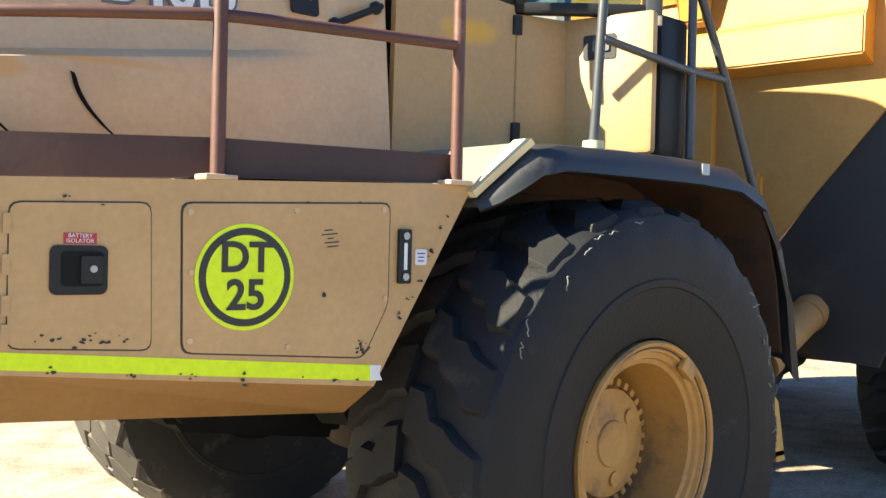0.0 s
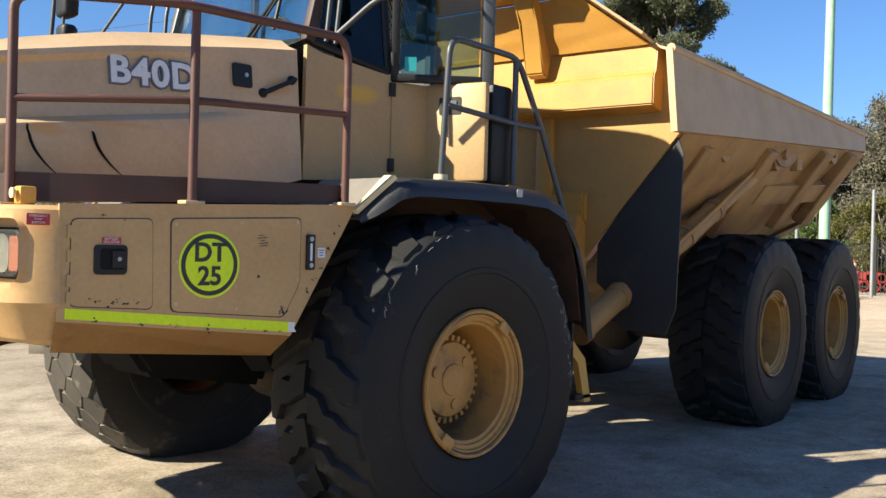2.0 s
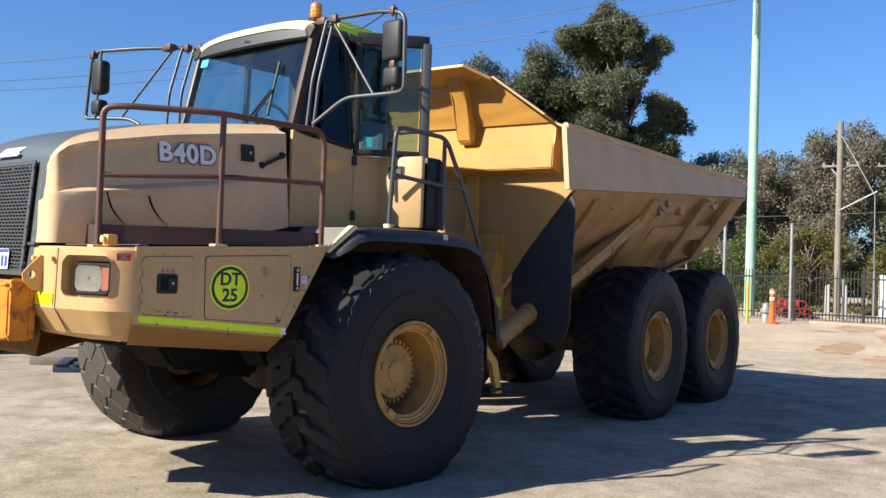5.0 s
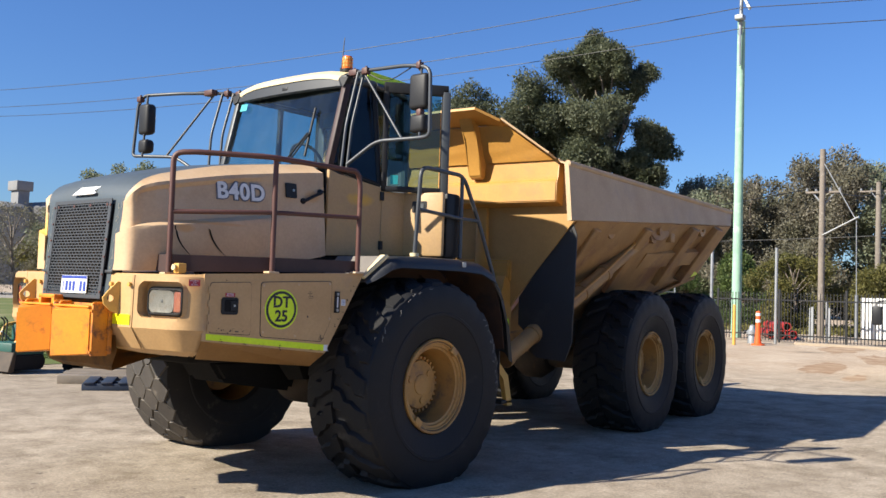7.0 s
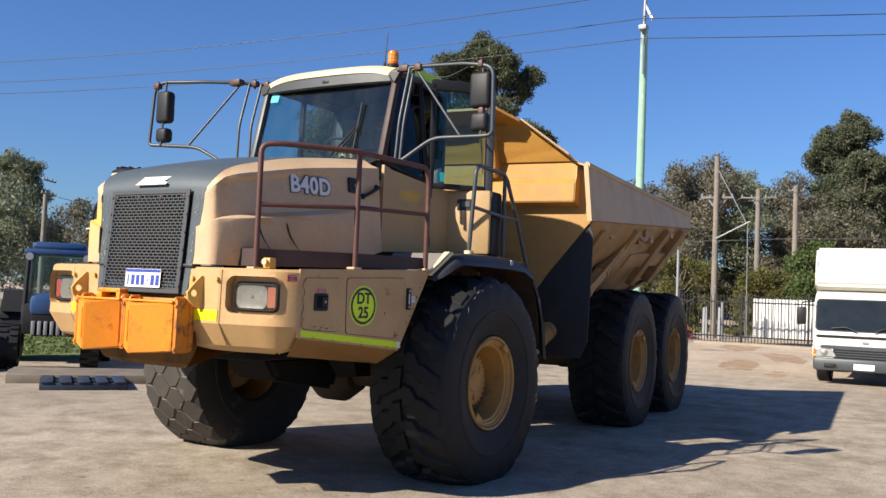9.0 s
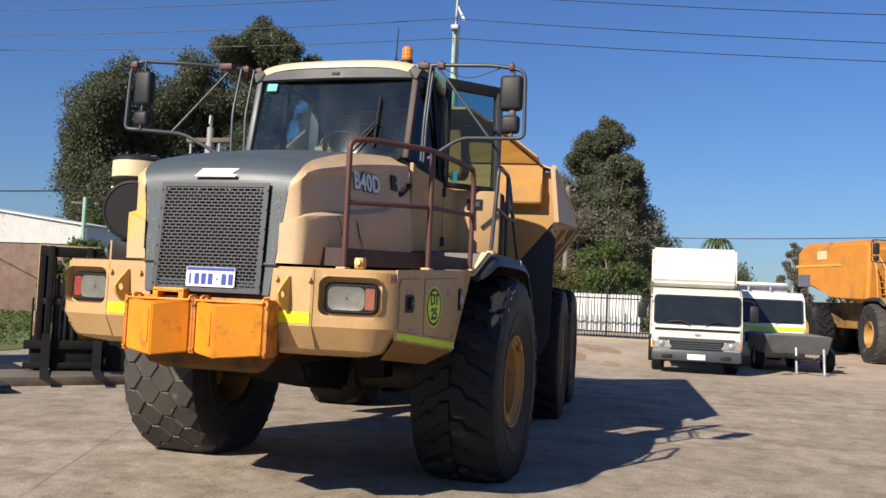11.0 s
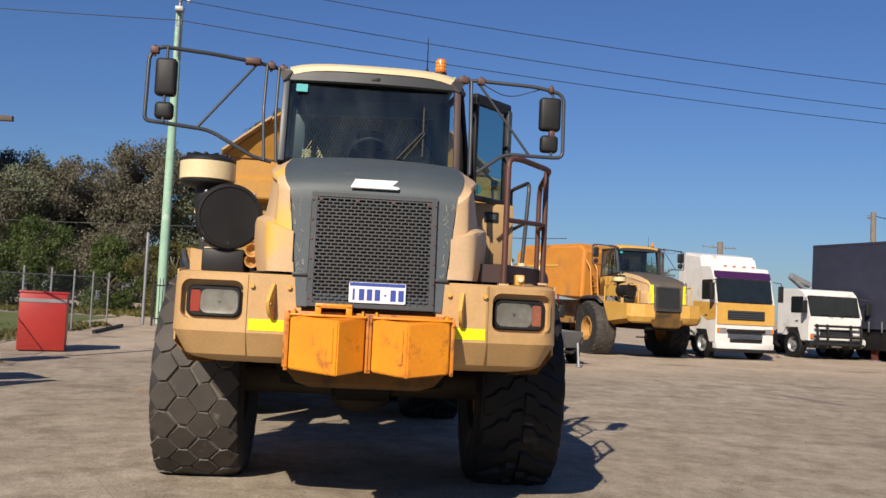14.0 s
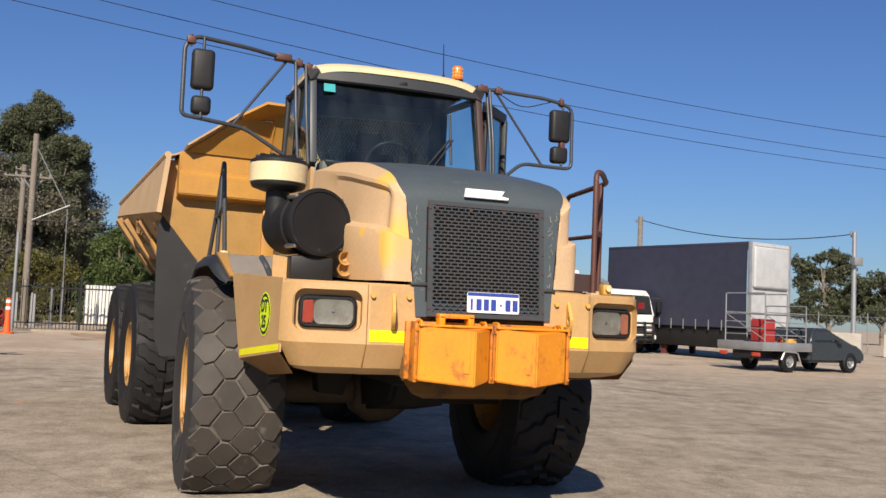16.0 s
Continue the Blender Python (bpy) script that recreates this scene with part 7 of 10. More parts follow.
def wire(pts, sag, r=0.017):
    bm = bmesh.new()
    path = []
    for a, b in zip(pts, pts[1:]):
        a, b = Vector(a), Vector(b)
        for k in range(16):
            f = k / 16
            path.append(a + (b - a) * f - Vector((0, 0, sag * 4 * f * (1 - f))))
    path.append(Vector(pts[-1]))
    tube(bm, path, r, 0.0, 5)
    tagged(new("power_line", finish("power_line", bm, BLACK)), "thin dark overhead power line", "power line", "overhead wires")


wire([(-16.5, -60, 13.3), (-29.0, -7.9, 14.4), (-36.8, 52, 13.85)], 1.0)
wire([(-20.0, -60, 13.0), (-29.8, -7.9, 13.55), (-39.5, 52, 13.1)], 0.9)
wire([(-21.5, -60, 12.7), (-29.9, -7.8, 12.72), (-40.5, 52, 12.55)], 0.8)
wire([(-50.6, 34.4, 8.9), (-35.2, 39.2, 7.25)], 0.75, 0.03)
wire([(-30.4, -46.5, 6.9), (-9.6, -7.4, 3.7)], 0.5, 0.02)
wire([(-32, -5.4, 6.4), (-45, -26, 6.6)], 0.3, 0.02)
wire([(-32, -5.4, 6.4), (-45.6, -6.6, 7.6), (-63, -8.0, 10.2), (-90, -10, 12.5)], 0.2, 0.02)
wire([(-65, -40, 6.6), (-63, -8.0, 6.8), (-62, 16, 7.2)], 0.2, 0.03)


def palisade():
    root = thing("palisade_fence", "black steel palisade fence along the road side of the yard", "fence")
    x0, ya, yb = -28.0, -7.75, 4.0
    z0 = gz(x0)
    for z in (0.28, 1.55):
        bm = bmesh.new()
        box(bm, x0 - 0.02, x0 + 0.02, ya, yb, z0 + z - 0.025, z0 + z + 0.025)
        part("rail", bm, BLACK, root)
    me = finish("picket", one_box(-0.012, 0.012, -0.012, 0.012, 0.08, 1.82), BLACK)
    n = int((yb - ya) / 0.115)
    for k in range(n):
        part("picket", me, None, root, m=pose(x0, ya + 0.115 * k, z0))
    pm = finish("post", one_box(-0.035, 0.035, -0.035, 0.035, 0, 1.95), BLACK)
    for k in range(6):
        part("post", pm, None, root, m=pose(x0, ya + 2.34 * k, z0))
    root = thing("panel_fence", "white corrugated fence panel behind the palisade", "fence")
    bm = bmesh.new()
    rows = []
    for k in range(97):
        y = -2.95 + 3.4 * k / 96
        ph = (k % 8) / 8
        off = 0.04 if 1 <= k % 8 <= 4 else -0.02
        rows.append([(-29.3 + off, y, z0 + 0.25), (-29.3 + off, y, z0 + 1.72)])
    sheet(bm, rows, 0.01)
    part("panel", bm, WHITE, root)
    bm = bmesh.new()
    box(bm, -27.9, -27.2, -4.6, 4.2, z0 - 0.05, z0 + 0.07, 0.02)
    tagged(new("kerb", finish("kerb", bm, surface("dusty_kerb", (0.36, 0.29, 0.21), (0.29, 0.235, 0.17), 0.9, fine=90, bump=0.4))), "low pale concrete kerb below the fence", "kerb", kind="structure")


palisade()


def post(x, y, h, r, mat, name, label, cat):
    bm = bmesh.new()
    lathe(bm, [(0, -0.03), (r, -0.03), (r, h), (r * 0.6, h + 0.02), (0, h + 0.02)], pose(x, y, gz(x)), 12)
    return tagged(new(name, finish(name, bm, mat)), label, cat)


post(-27.05, -5.2, 3.40, 0.055, GALV, "steel_post", "tall thin grey steel post by the gate", "post")
post(-28.3, -8.15, 3.55, 0.06, GALV, "steel_post", "tall thin grey steel post beside the green pole", "post")
post(-29.2, -4.1, 1.5, 0.05, GALV, "steel_post", "short grey steel post behind the fence", "post")
post(-24.8, -5.8, 1.35, 0.055, BRIGHT, "bollard", "yellow steel bollard at the gate", "bollard")
cone = thing("traffic_cone", "orange traffic post with white bands", "traffic cone", m=pose(-25.4, -5.2, gz(-25.4)))
bm = bmesh.new()
lathe(bm, [(0, 0), (0.22, 0), (0.22, 0.05), (0.12, 0.06), (0.085, 0.5), (0.075, 1.15), (0.0, 1.17)], Matrix.Identity(4), 20)
part("cone_body", bm, surface("cone_orange", (0.85, 0.12, 0.02), (0.8, 0.11, 0.02), 0.5), cone)
for z in (0.78, 1.0):
    bm = bmesh.new()
    disc(bm, pose(0, 0, z), 0.086, 0.10, 0.0, 20)
    part("reflective_band", bm, PRINT_WHITE, cone)
hy = thing("standpipe", "grey water standpipe fitting on the ground", "hydrant", m=pose(-26.3, -5.75, gz(-26.3)))
bm = bmesh.new()
lathe(bm, [(0, 0), (0.16, 0), (0.16, 0.15), (0.13, 0.3), (0.2, 0.33), (0.2, 0.42), (0.12, 0.5), (0.1, 0.62), (0, 0.68)], Matrix.Identity(4), 16)
part("standpipe_body", bm, GALV, hy)
for s in (-1, 1):
    bm = bmesh.new()
    rod(bm, (0, 0, 0.4), (0.05, s * 0.26, 0.4), 0.07, seg=10)
    part("outlet", bm, BLACK, hy)
# red pipes stacked beyond the gate
for i, (y, z, x) in enumerate(((-7.3, 0.2, -31.0), (-6.9, 0.2, -31.0), (-6.5, 0.2, -31.1), (-7.1, 0.5, -31.0), (-6.7, 0.5, -31.0))):
    bm = bmesh.new()
    m = frame_z((x - 2.0, y - 0.6, gz(x) + z), (x + 1.0, y + 0.9, gz(x) + z))
    lathe(bm, [(0.13, 0), (0.17, 0), (0.17, 3.2), (0.13, 3.2)], m, 14, closed=True)
    tagged(new("pipe", finish("pipe", bm, RED)), "red pipe in a low stack behind the fence", "pipe", "stacked red pipes")


def chain_fence(pts, h, name="chain_fence", step=0.14):
    root = thing(name, "galvanised chain-link fence with pipe posts", "fence")
    for (xa, ya), (xb, yb) in zip(pts, pts[1:]):
        L = math.hypot(xb - xa, yb - ya)
        n = max(1, round(L / 2.6))
        for k in range(n + 1):
            f = k / n
            x, y = xa + (xb - xa) * f, ya + (yb - ya) * f
            bm = bmesh.new()
            rod(bm, (x, y, gz(x) - 0.02), (x, y, gz(x) + h + 0.2), 0.03, seg=8)
            part("post", bm, GALV, root)
        for z in (0.05, h):
            bm = bmesh.new()
            rod(bm, (xa, ya, gz(xa) + z), (xb, yb, gz(xb) + z), 0.012, seg=5)
            part("line_wire", bm, GALV, root)
        bm = bmesh.new()
        d = Vector((xb - xa, yb - ya, 0)).normalized() * 0.0035

        def strand(u0, u1):
            ends = []
            for u, uo, z, zo in ((u0, u1, 0.05, h), (u1, u0, h, 0.05)):
                c = min(max(u, 0.0), L)
                z += (zo - z) * (c - u) / (uo - u)
                x = xa + (xb - xa) * c / L
                ends.append(Vector((x, ya + (yb - ya) * c / L, gz(x) + z)))
            if (ends[1] - ends[0]).length > 0.05:
                bm.faces.new([bm.verts.new(v) for v in (ends[0] - d, ends[0] + d, ends[1] + d, ends[1] - d)])

        for k in range(int((L + h) / step) + 1):
            a, b = k * step, k * step - h
            if b < L:
                strand(a, b)
                strand(b, a)
        part("wire_mesh", bm, GALV, root)
    return root


chain_fence([(-7.3, -7.5), (-13.5, -8.4), (-27.5, -9.3)], 1.75)

sg = thing("fence_sign", "small white notice hung on the chain-link fence", "sign")
bm = bmesh.new()
plate(bm, axes((-25.2, -9.08, gz(-25.2) + 1.12), (0.98, 0.06, 0), (0, 0, 1), (0.064, 0.99, 0)), 0.45, 0.32, 0.006, 0.01)
part("sign_plate", bm, PRINT_WHITE, sg)
for k in range(3):
    bm = bmesh.new()
    plate(bm, axes((-25.2, -9.07, gz(-25.2) + 1.20 - 0.08 * k), (0.98, 0.06, 0), (0, 0, 1), (0.064, 0.99, 0)), 0.30, 0.03, 0.003, 0.004)
    part("text_bar", bm, GREY_PRINT, sg)

# ---- west side: switch box pole, red bin, forklift, tractor ----
PALE_POLE = surface("pale_grey_pole", (0.38, 0.37, 0.345), (0.31, 0.30, 0.285), 0.7, stain=(0.30, 0.29, 0.27), cover=0.42, stain_scale=5)
ep = pole("power_pole", "grey steel service pole with a white crossarm", -9.75, -7.35, 4.95, 0.085, 0.07, PALE_POLE)
bm = bmesh.new()
box(bm, -0.06, 0.06, -0.55, 0.58, 4.62, 4.72, 0.01)
part("crossarm", bm, surface("dark_crossarm_wood", (0.15, 0.115, 0.085), (0.11, 0.085, 0.065), 0.85), ep)
bm = bmesh.new()
tube(bm, [(0, 0, 4.9), (0, 0.02, 5.15), (0.1, 0.05, 5.2), (0.12, 0.05, 5.0)], 0.03, 0.06, 8)
part("conduit_bend", bm, GALV, ep)
for y in (-0.46, -0.08, 0.24):
    bm = bmesh.new()
    rod(bm, (0, y, 4.38), (0, y, 4.62), 0.03, seg=8)
    part("insulator", bm, PALE_POLE, ep)
bm = bmesh.new()
rod(bm, (0, 0, -0.02), (0, 0, 0.9), 0.1, seg=12)
part("pole_sleeve", bm, GALV, ep)
sb = thing("switch_box", "grey galvanised switch box on the service pole", "switch box")
bm = bmesh.new()
box(bm, -9.62, -9.30, -7.72, -7.12, 0.98, 1.90, 0.012)
part("box_body", bm, GALV, sb)
bm = bmesh.new()
box(bm, -9.30, -9.275, -7.70, -7.14, 1.0, 1.88, 0.01)
dr = part("box_door", bm, GALV, sb)
bm = bmesh.new()
disc(bm, axes((-9.274, -7.62, 1.40), (0, 1, 0), (0, 0, 1), (1, 0, 0)), 0.045, 0.01, 0, 18)
part("round_latch", bm, BLACK, dr)
post(-7.9, -8.3, 0.95, 0.06, BRIGHT, "bollard", "yellow steel bollard by the chain-link fence", "bollard")
tr = thing("umbrella_stand", "dark green plastic stand with an upright pipe", "stand", m=pose(-9.40, -7.82, gz(-9.4)) @ Matrix.Scale(1.3, 4))
bm = bmesh.new()
lathe(bm, [(0, 0), (0.20, 0), (0.22, 0.05), (0.20, 0.2), (0.08, 0.26), (0.06, 0.55), (0.05, 0.56), (0, 0.56)], Matrix.Identity(4), 20)
part("base", bm, DARK_GREEN, tr)
bm = bmesh.new()
rod(bm, (0, 0, 0.5), (0, 0, 2.0), 0.03, seg=10)
part("pipe", bm, GALV, tr)
rb = thing("steel_bin", "red painted steel bin beside the fence", "bin", m=pose(-13.75, -7.2, gz(-13.75), 0, 0, 14))
bm = bmesh.new()
box(bm, -0.55, 0.55, -0.5, 0.5, 0.02, 1.32, 0.02)
part("bin_body", bm, RED, rb)
bm = bmesh.new()
box(bm, -0.57, 0.57, -0.52, 0.52, 1.30, 1.345, 0.01)
part("lid", bm, RED, rb)
bm = bmesh.new()
box(bm, 0.552, 0.56, -0.5, 0.5, 1.1, 1.18)
part("stripe", bm, GALV, rb)
for x in (-0.4, 0.4):
    bm = bmesh.new()
    box(bm, x - 0.08, x + 0.08, -0.45, 0.45, -0.02, 0.03)
    part("skid", bm, BLACK, rb)


def forklift():
    root = thing("forklift", "tan forklift with a tall black mast and long forks", "forklift", m=pose(-4.40, -6.50, gz(-4.4), 0, 0, 40))
    bm = bmesh.new()
    prism(bm, [(-0.2, -0.5, 0.3), (-0.2, -0.5, 0.9), (-1.2, -0.5, 1.05), (-2.1, -0.5, 1.0), (-2.25, -0.5, 0.7), (-2.2, -0.5, 0.25)], (0, 1.0, 0))
    bmesh.ops.bevel(bm, geom=bm.edges[:], offset=0.05, segments=2, affect="EDGES")
    part("body", bm, TAN, root, "tan forklift body")
    for y in (-0.42, 0.42):
        bm = bmesh.new()
        tube(bm, [(-0.25, y, 0.85), (-0.35, y, 2.05), (-1.35, y, 2.08), (-1.6, y, 1.0)], 0.04, 0.1, 8)
        part("roll_post", bm, TAN, root)
    bm = bmesh.new()
    box(bm, -1.4, -0.3, -0.46, 0.46, 2.04, 2.10, 0.02)
    part("roof_guard", bm, TAN, root)
    for y in (-0.40, -0.28, 0.28, 0.40):
        bm = bmesh.new()
        box(bm, 0.0 if abs(y) > 0.3 else 0.06, 0.12 if abs(y) > 0.3 else 0.16, y - 0.045, y + 0.045, 0.1, 2.07, 0.01)
        part("mast_rail", bm, VOID, root)
    for z in (0.55, 1.2, 2.0):
        bm = bmesh.new()
        box(bm, 0.02, 0.12, -0.42, 0.42, z - 0.05, z + 0.05, 0.01)
        part("mast_crossbar", bm, BLACK, root)
    for y in (-0.15, -0.02, 0.11):
        bm = bmesh.new()
        rod(bm, (0.06, y, 0.1), (0.06, y, 1.30 + 0.12 * (y > 0)), 0.048, seg=12)
        rod(bm, (0.06, y, 1.2), (0.06, y, 1.62), 0.026, seg=10)
        part("lift_ram", bm, BLACK, root)
    for s in (-1, 1):
        bm = bmesh.new()
        box(bm, -0.06, 0.0, s * 0.34 - 0.11, s * 0.34 + 0.11, 0.12, 2.05, 0.01)
        part("mast_channel", bm, VOID, root, "black outer mast channel")
        bm = bmesh.new()
        tube(bm, [(0.1, s * 0.20, 0.35), (0.12, s * 0.20, 1.5), (0.09, s * 0.21, 1.86), (0.02, s * 0.22, 1.9)], 0.014, 0.08, 6)
        part("hose", bm, BLACK, root)
        bm = bmesh.new()
        for k in range(30):
            box(bm, 0.13, 0.145, s * 0.235 - 0.012, s * 0.235 + 0.012, 0.30 + 0.055 * k, 0.345 + 0.055 * k, 0.003)
        part("lift_chain", bm, GRIME, root)
    bm = bmesh.new()
    box(bm, 0.0, 0.13, -0.45, 0.45, 1.90, 2.06, 0.015)
    part("mast_head", bm, VOID, root)
    bm = bmesh.new()
    box(bm, -0.30, -0.22, -0.46, 0.46, 0.25, 1.05, 0.03)
    part("dash_panel", bm, VOID, root, "black dash panel behind the mast")
    # Carriage and boxes: black paint, with the shade on them put into it.
    bm = bmesh.new()
    box(bm, 0.18, 0.25, -0.60, 0.60, 0.16, 0.26, 0.02)
    box(bm, 0.18, 0.25, -0.60, 0.60, 0.46, 0.60, 0.02)
    box(bm, 0.16, 0.20, -0.50, 0.50, 0.16, 0.58, 0.01)
    part("carriage", bm, VOID, root, "black fork carriage")
    bm = bmesh.new()
    box(bm, 0.02, 0.16, 0.55, 0.95, 0.12, 0.74, 0.03)
    part("side_box", bm, VOID, root, "black box beside the mast")
    for k in range(6):
        bm = bmesh.new()
        box(bm, 0.19, 0.22, -0.50 + 0.2 * k - 0.015, -0.50 + 0.2 * k + 0.015, 0.55, 1.25, 0.005)
        part("backrest_bar", bm, VOID, root)
    for y in (-0.35, 0.40):
        bm = bmesh.new()
        prism(bm, [(0.26, y, 0.12), (0.26, y, 0.7), (0.31, y, 0.7), (0.31, y, 0.17), (1.5, y, 0.13), (1.5, y, 0.12)], (0, 0.13, 0))
        part("fork", bm, BLACK, root)
    for x, r in ((-0.35, 0.33), (-1.8, 0.27)):
        for y in (-0.52, 0.42):
            bm = bmesh.new()
            lathe(bm, [(0.1, 0.02), (r * 0.6, 0.0), (r, 0.03), (r, 0.17), (r * 0.6, 0.2), (0.1, 0.18)], axes((x, y + 0.2, r), (1, 0, 0), (0, 0, 1), (0, -1, 0)), 28, closed=True)
            part("wheel", bm, RUBBER, root)
    bm = bmesh.new()
    box(bm, -1.2, -0.7, -0.25, 0.25, 0.95, 1.1, 0.03)
    box(bm, -1.25, -1.12, -0.25, 0.25, 1.05, 1.5, 0.03)
    part("seat", bm, BLACK, root)


forklift()
# long flat steel channels lying on the slab
for i, (dx, dz, w) in enumerate(((0, 0.06, 0.30), (0.36, 0.06, 0.26), (0.70, 0.06, 0.26), (1.05, 0.06, 0.28))):
    bm = bmesh.new()
    a, b = Vector((-1.55 - 0.59 * dx - 0.06 * (i % 2), -7.5 - 0.81 * dx, 0)), Vector((-4.30 - 0.59 * dx + 0.1 * i, -5.35 - 0.81 * dx, 0))
    d = (b - a).normalized()
    m = axes(a, d, (-d.y, d.x, 0), (0, 0, 1))
    L = (b - a).length
    box(bm, 0, L, -w / 2, w / 2, 0.10, 0.13, 0.004, m)
    for s in (-1, 1):
        box(bm, 0, L, s * w / 2 - 0.01, s * w / 2 + 0.01, 0.0, 0.128, 0.003, m)
    tagged(new("steel_channel", finish("steel_channel", bm, surface("worn_dark_steel", (0.21, 0.172, 0.130), (0.145, 0.12, 0.092), 0.6, 0.0))), "long dark steel channel lying on the slab", "steel channel", "loose steel channels")
pal = thing("pallet", "dark blue pallet lying on the slab", "pallet", m=pose(-2.03, -6.33, 0, 0, 0, -36))
for k in range(5):
    bm = bmesh.new()
    box(bm, -0.58 + 0.25 * k, -0.42 + 0.25 * k, -0.5, 0.5, 0.10, 0.125, 0.004)
    part("slat", bm, PALLET_BLUE, pal)
for y in (-0.45, 0, 0.45):
    bm = bmesh.new()
    box(bm, -0.6, 0.6, y - 0.04, y + 0.04, 0.0, 0.10, 0.004)
    part("bearer", bm, PALLET_BLUE, pal)


def tractor():
    root = thing("tractor", "dark tractor with a blue cab roof parked beyond the slab", "tractor", m=pose(-4.30, -10.16, 0, 0, 0, 51))
    bm = bmesh.new()
    box(bm, -1.0, 0.4, -0.6, 0.6, 0.55, 1.15, 0.06)
    box(bm, -0.76, 0.34, -0.53, 0.53, 1.1, 1.30, 0.04)
    for s in (-1, 1):
        prism(bm, [(-1.25, s * 0.60, 0.9), (-1.1, s * 0.60, 1.35), (-0.3, s * 0.60, 1.35), (0.0, s * 0.60, 0.95)], (0, s * 0.38, 0))
    part("body", bm, BLACK, root, "black tractor body")
    bm = bmesh.new()
    box(bm, 0.38, 1.9, -0.35, 0.35, 0.95, 1.32, 0.10)
    bn = part("bonnet", bm, DARK_BLUE, root, "dark blue bonnet")
    bm = bmesh.new()
    box(bm, 0.40, 1.88, -0.32, 0.32, 0.60, 0.97, 0.04)
    part("engine_bay", bm, VOID, bn)
    bm = bmesh.new()
    for q in range(6):
        box(bm, 1.89, 1.97, -0.30 + 0.1 * q, -0.24 + 0.1 * q, 0.62, 0.86, 0.01)
    part("front_weights", bm, GALV, root)
    for x, y in ((-0.75, -0.55), (-0.75, 0.55), (0.35, -0.55), (0.35, 0.55)):
        bm = bmesh.new()
        rod(bm, (x, y, 1.1), (x * 0.95, y * 0.95, 2.05), 0.045, seg=8)
        part("cab_post", bm, BLACK, root)
    bm = bmesh.new()
    box(bm, -0.9, 0.5, -0.60, 0.60, 2.03, 2.15, 0.05)
    box(bm, -0.75, 0.36, -0.48, 0.48, 2.11, 2.29, 0.08)
    part("cab_roof", bm, DARK_BLUE, root, "blue cab roof")
    bm = bmesh.new()
    box(bm, 0.345, 0.352, -0.53, 0.53, 1.15, 2.03)
    g = part("cab_pane", bm, GLASS, root)
    g.visible_shadow = False
    for x, y, r, w in ((-0.6, -0.82, 0.60, 0.38), (-0.6, 0.82, 0.60, 0.38), (1.45, -0.66, 0.40, 0.30), (1.45, 0.66, 0.40, 0.30)):
        bm = bmesh.new()
        m = axes((x, y, r), (1, 0, 0), (0, 0, 1), (0, -1, 0))
        lathe(bm, [(0.0, -0.05), (r * 0.55, -0.06), (r * 0.6, -w / 2), (r * 0.93, -w / 2), (r * 0.95, 0), (r * 0.93, w / 2), (r * 0.6, w / 2), (r * 0.55, 0.06), (0, 0.05)], m, 32)
        wh = part("wheel", bm, RUBBER, root, "chunky lugged tractor wheel")
        for k in range(18):
            for s in (-1, 1):
                bm = bmesh.new()
                box(bm, r * 0.9, r, -0.03, 0.03, s * 0.02, s * w / 2, 0, m @ pose(0, 0, 0, 0, 0, 20 * k + s * 5))
                part("lug", bm, RUBBER, wh)
    for s in (-1, 1):
        bm = bmesh.new()
        disc(bm, axes((0.50, s * 0.5, 2.0), (0, 1, 0), (0, 0, 1), (1, 0, 0)), 0.07, 0.05, 0, 16)
        part("work_lamp", bm, ALU, root)


tractor()


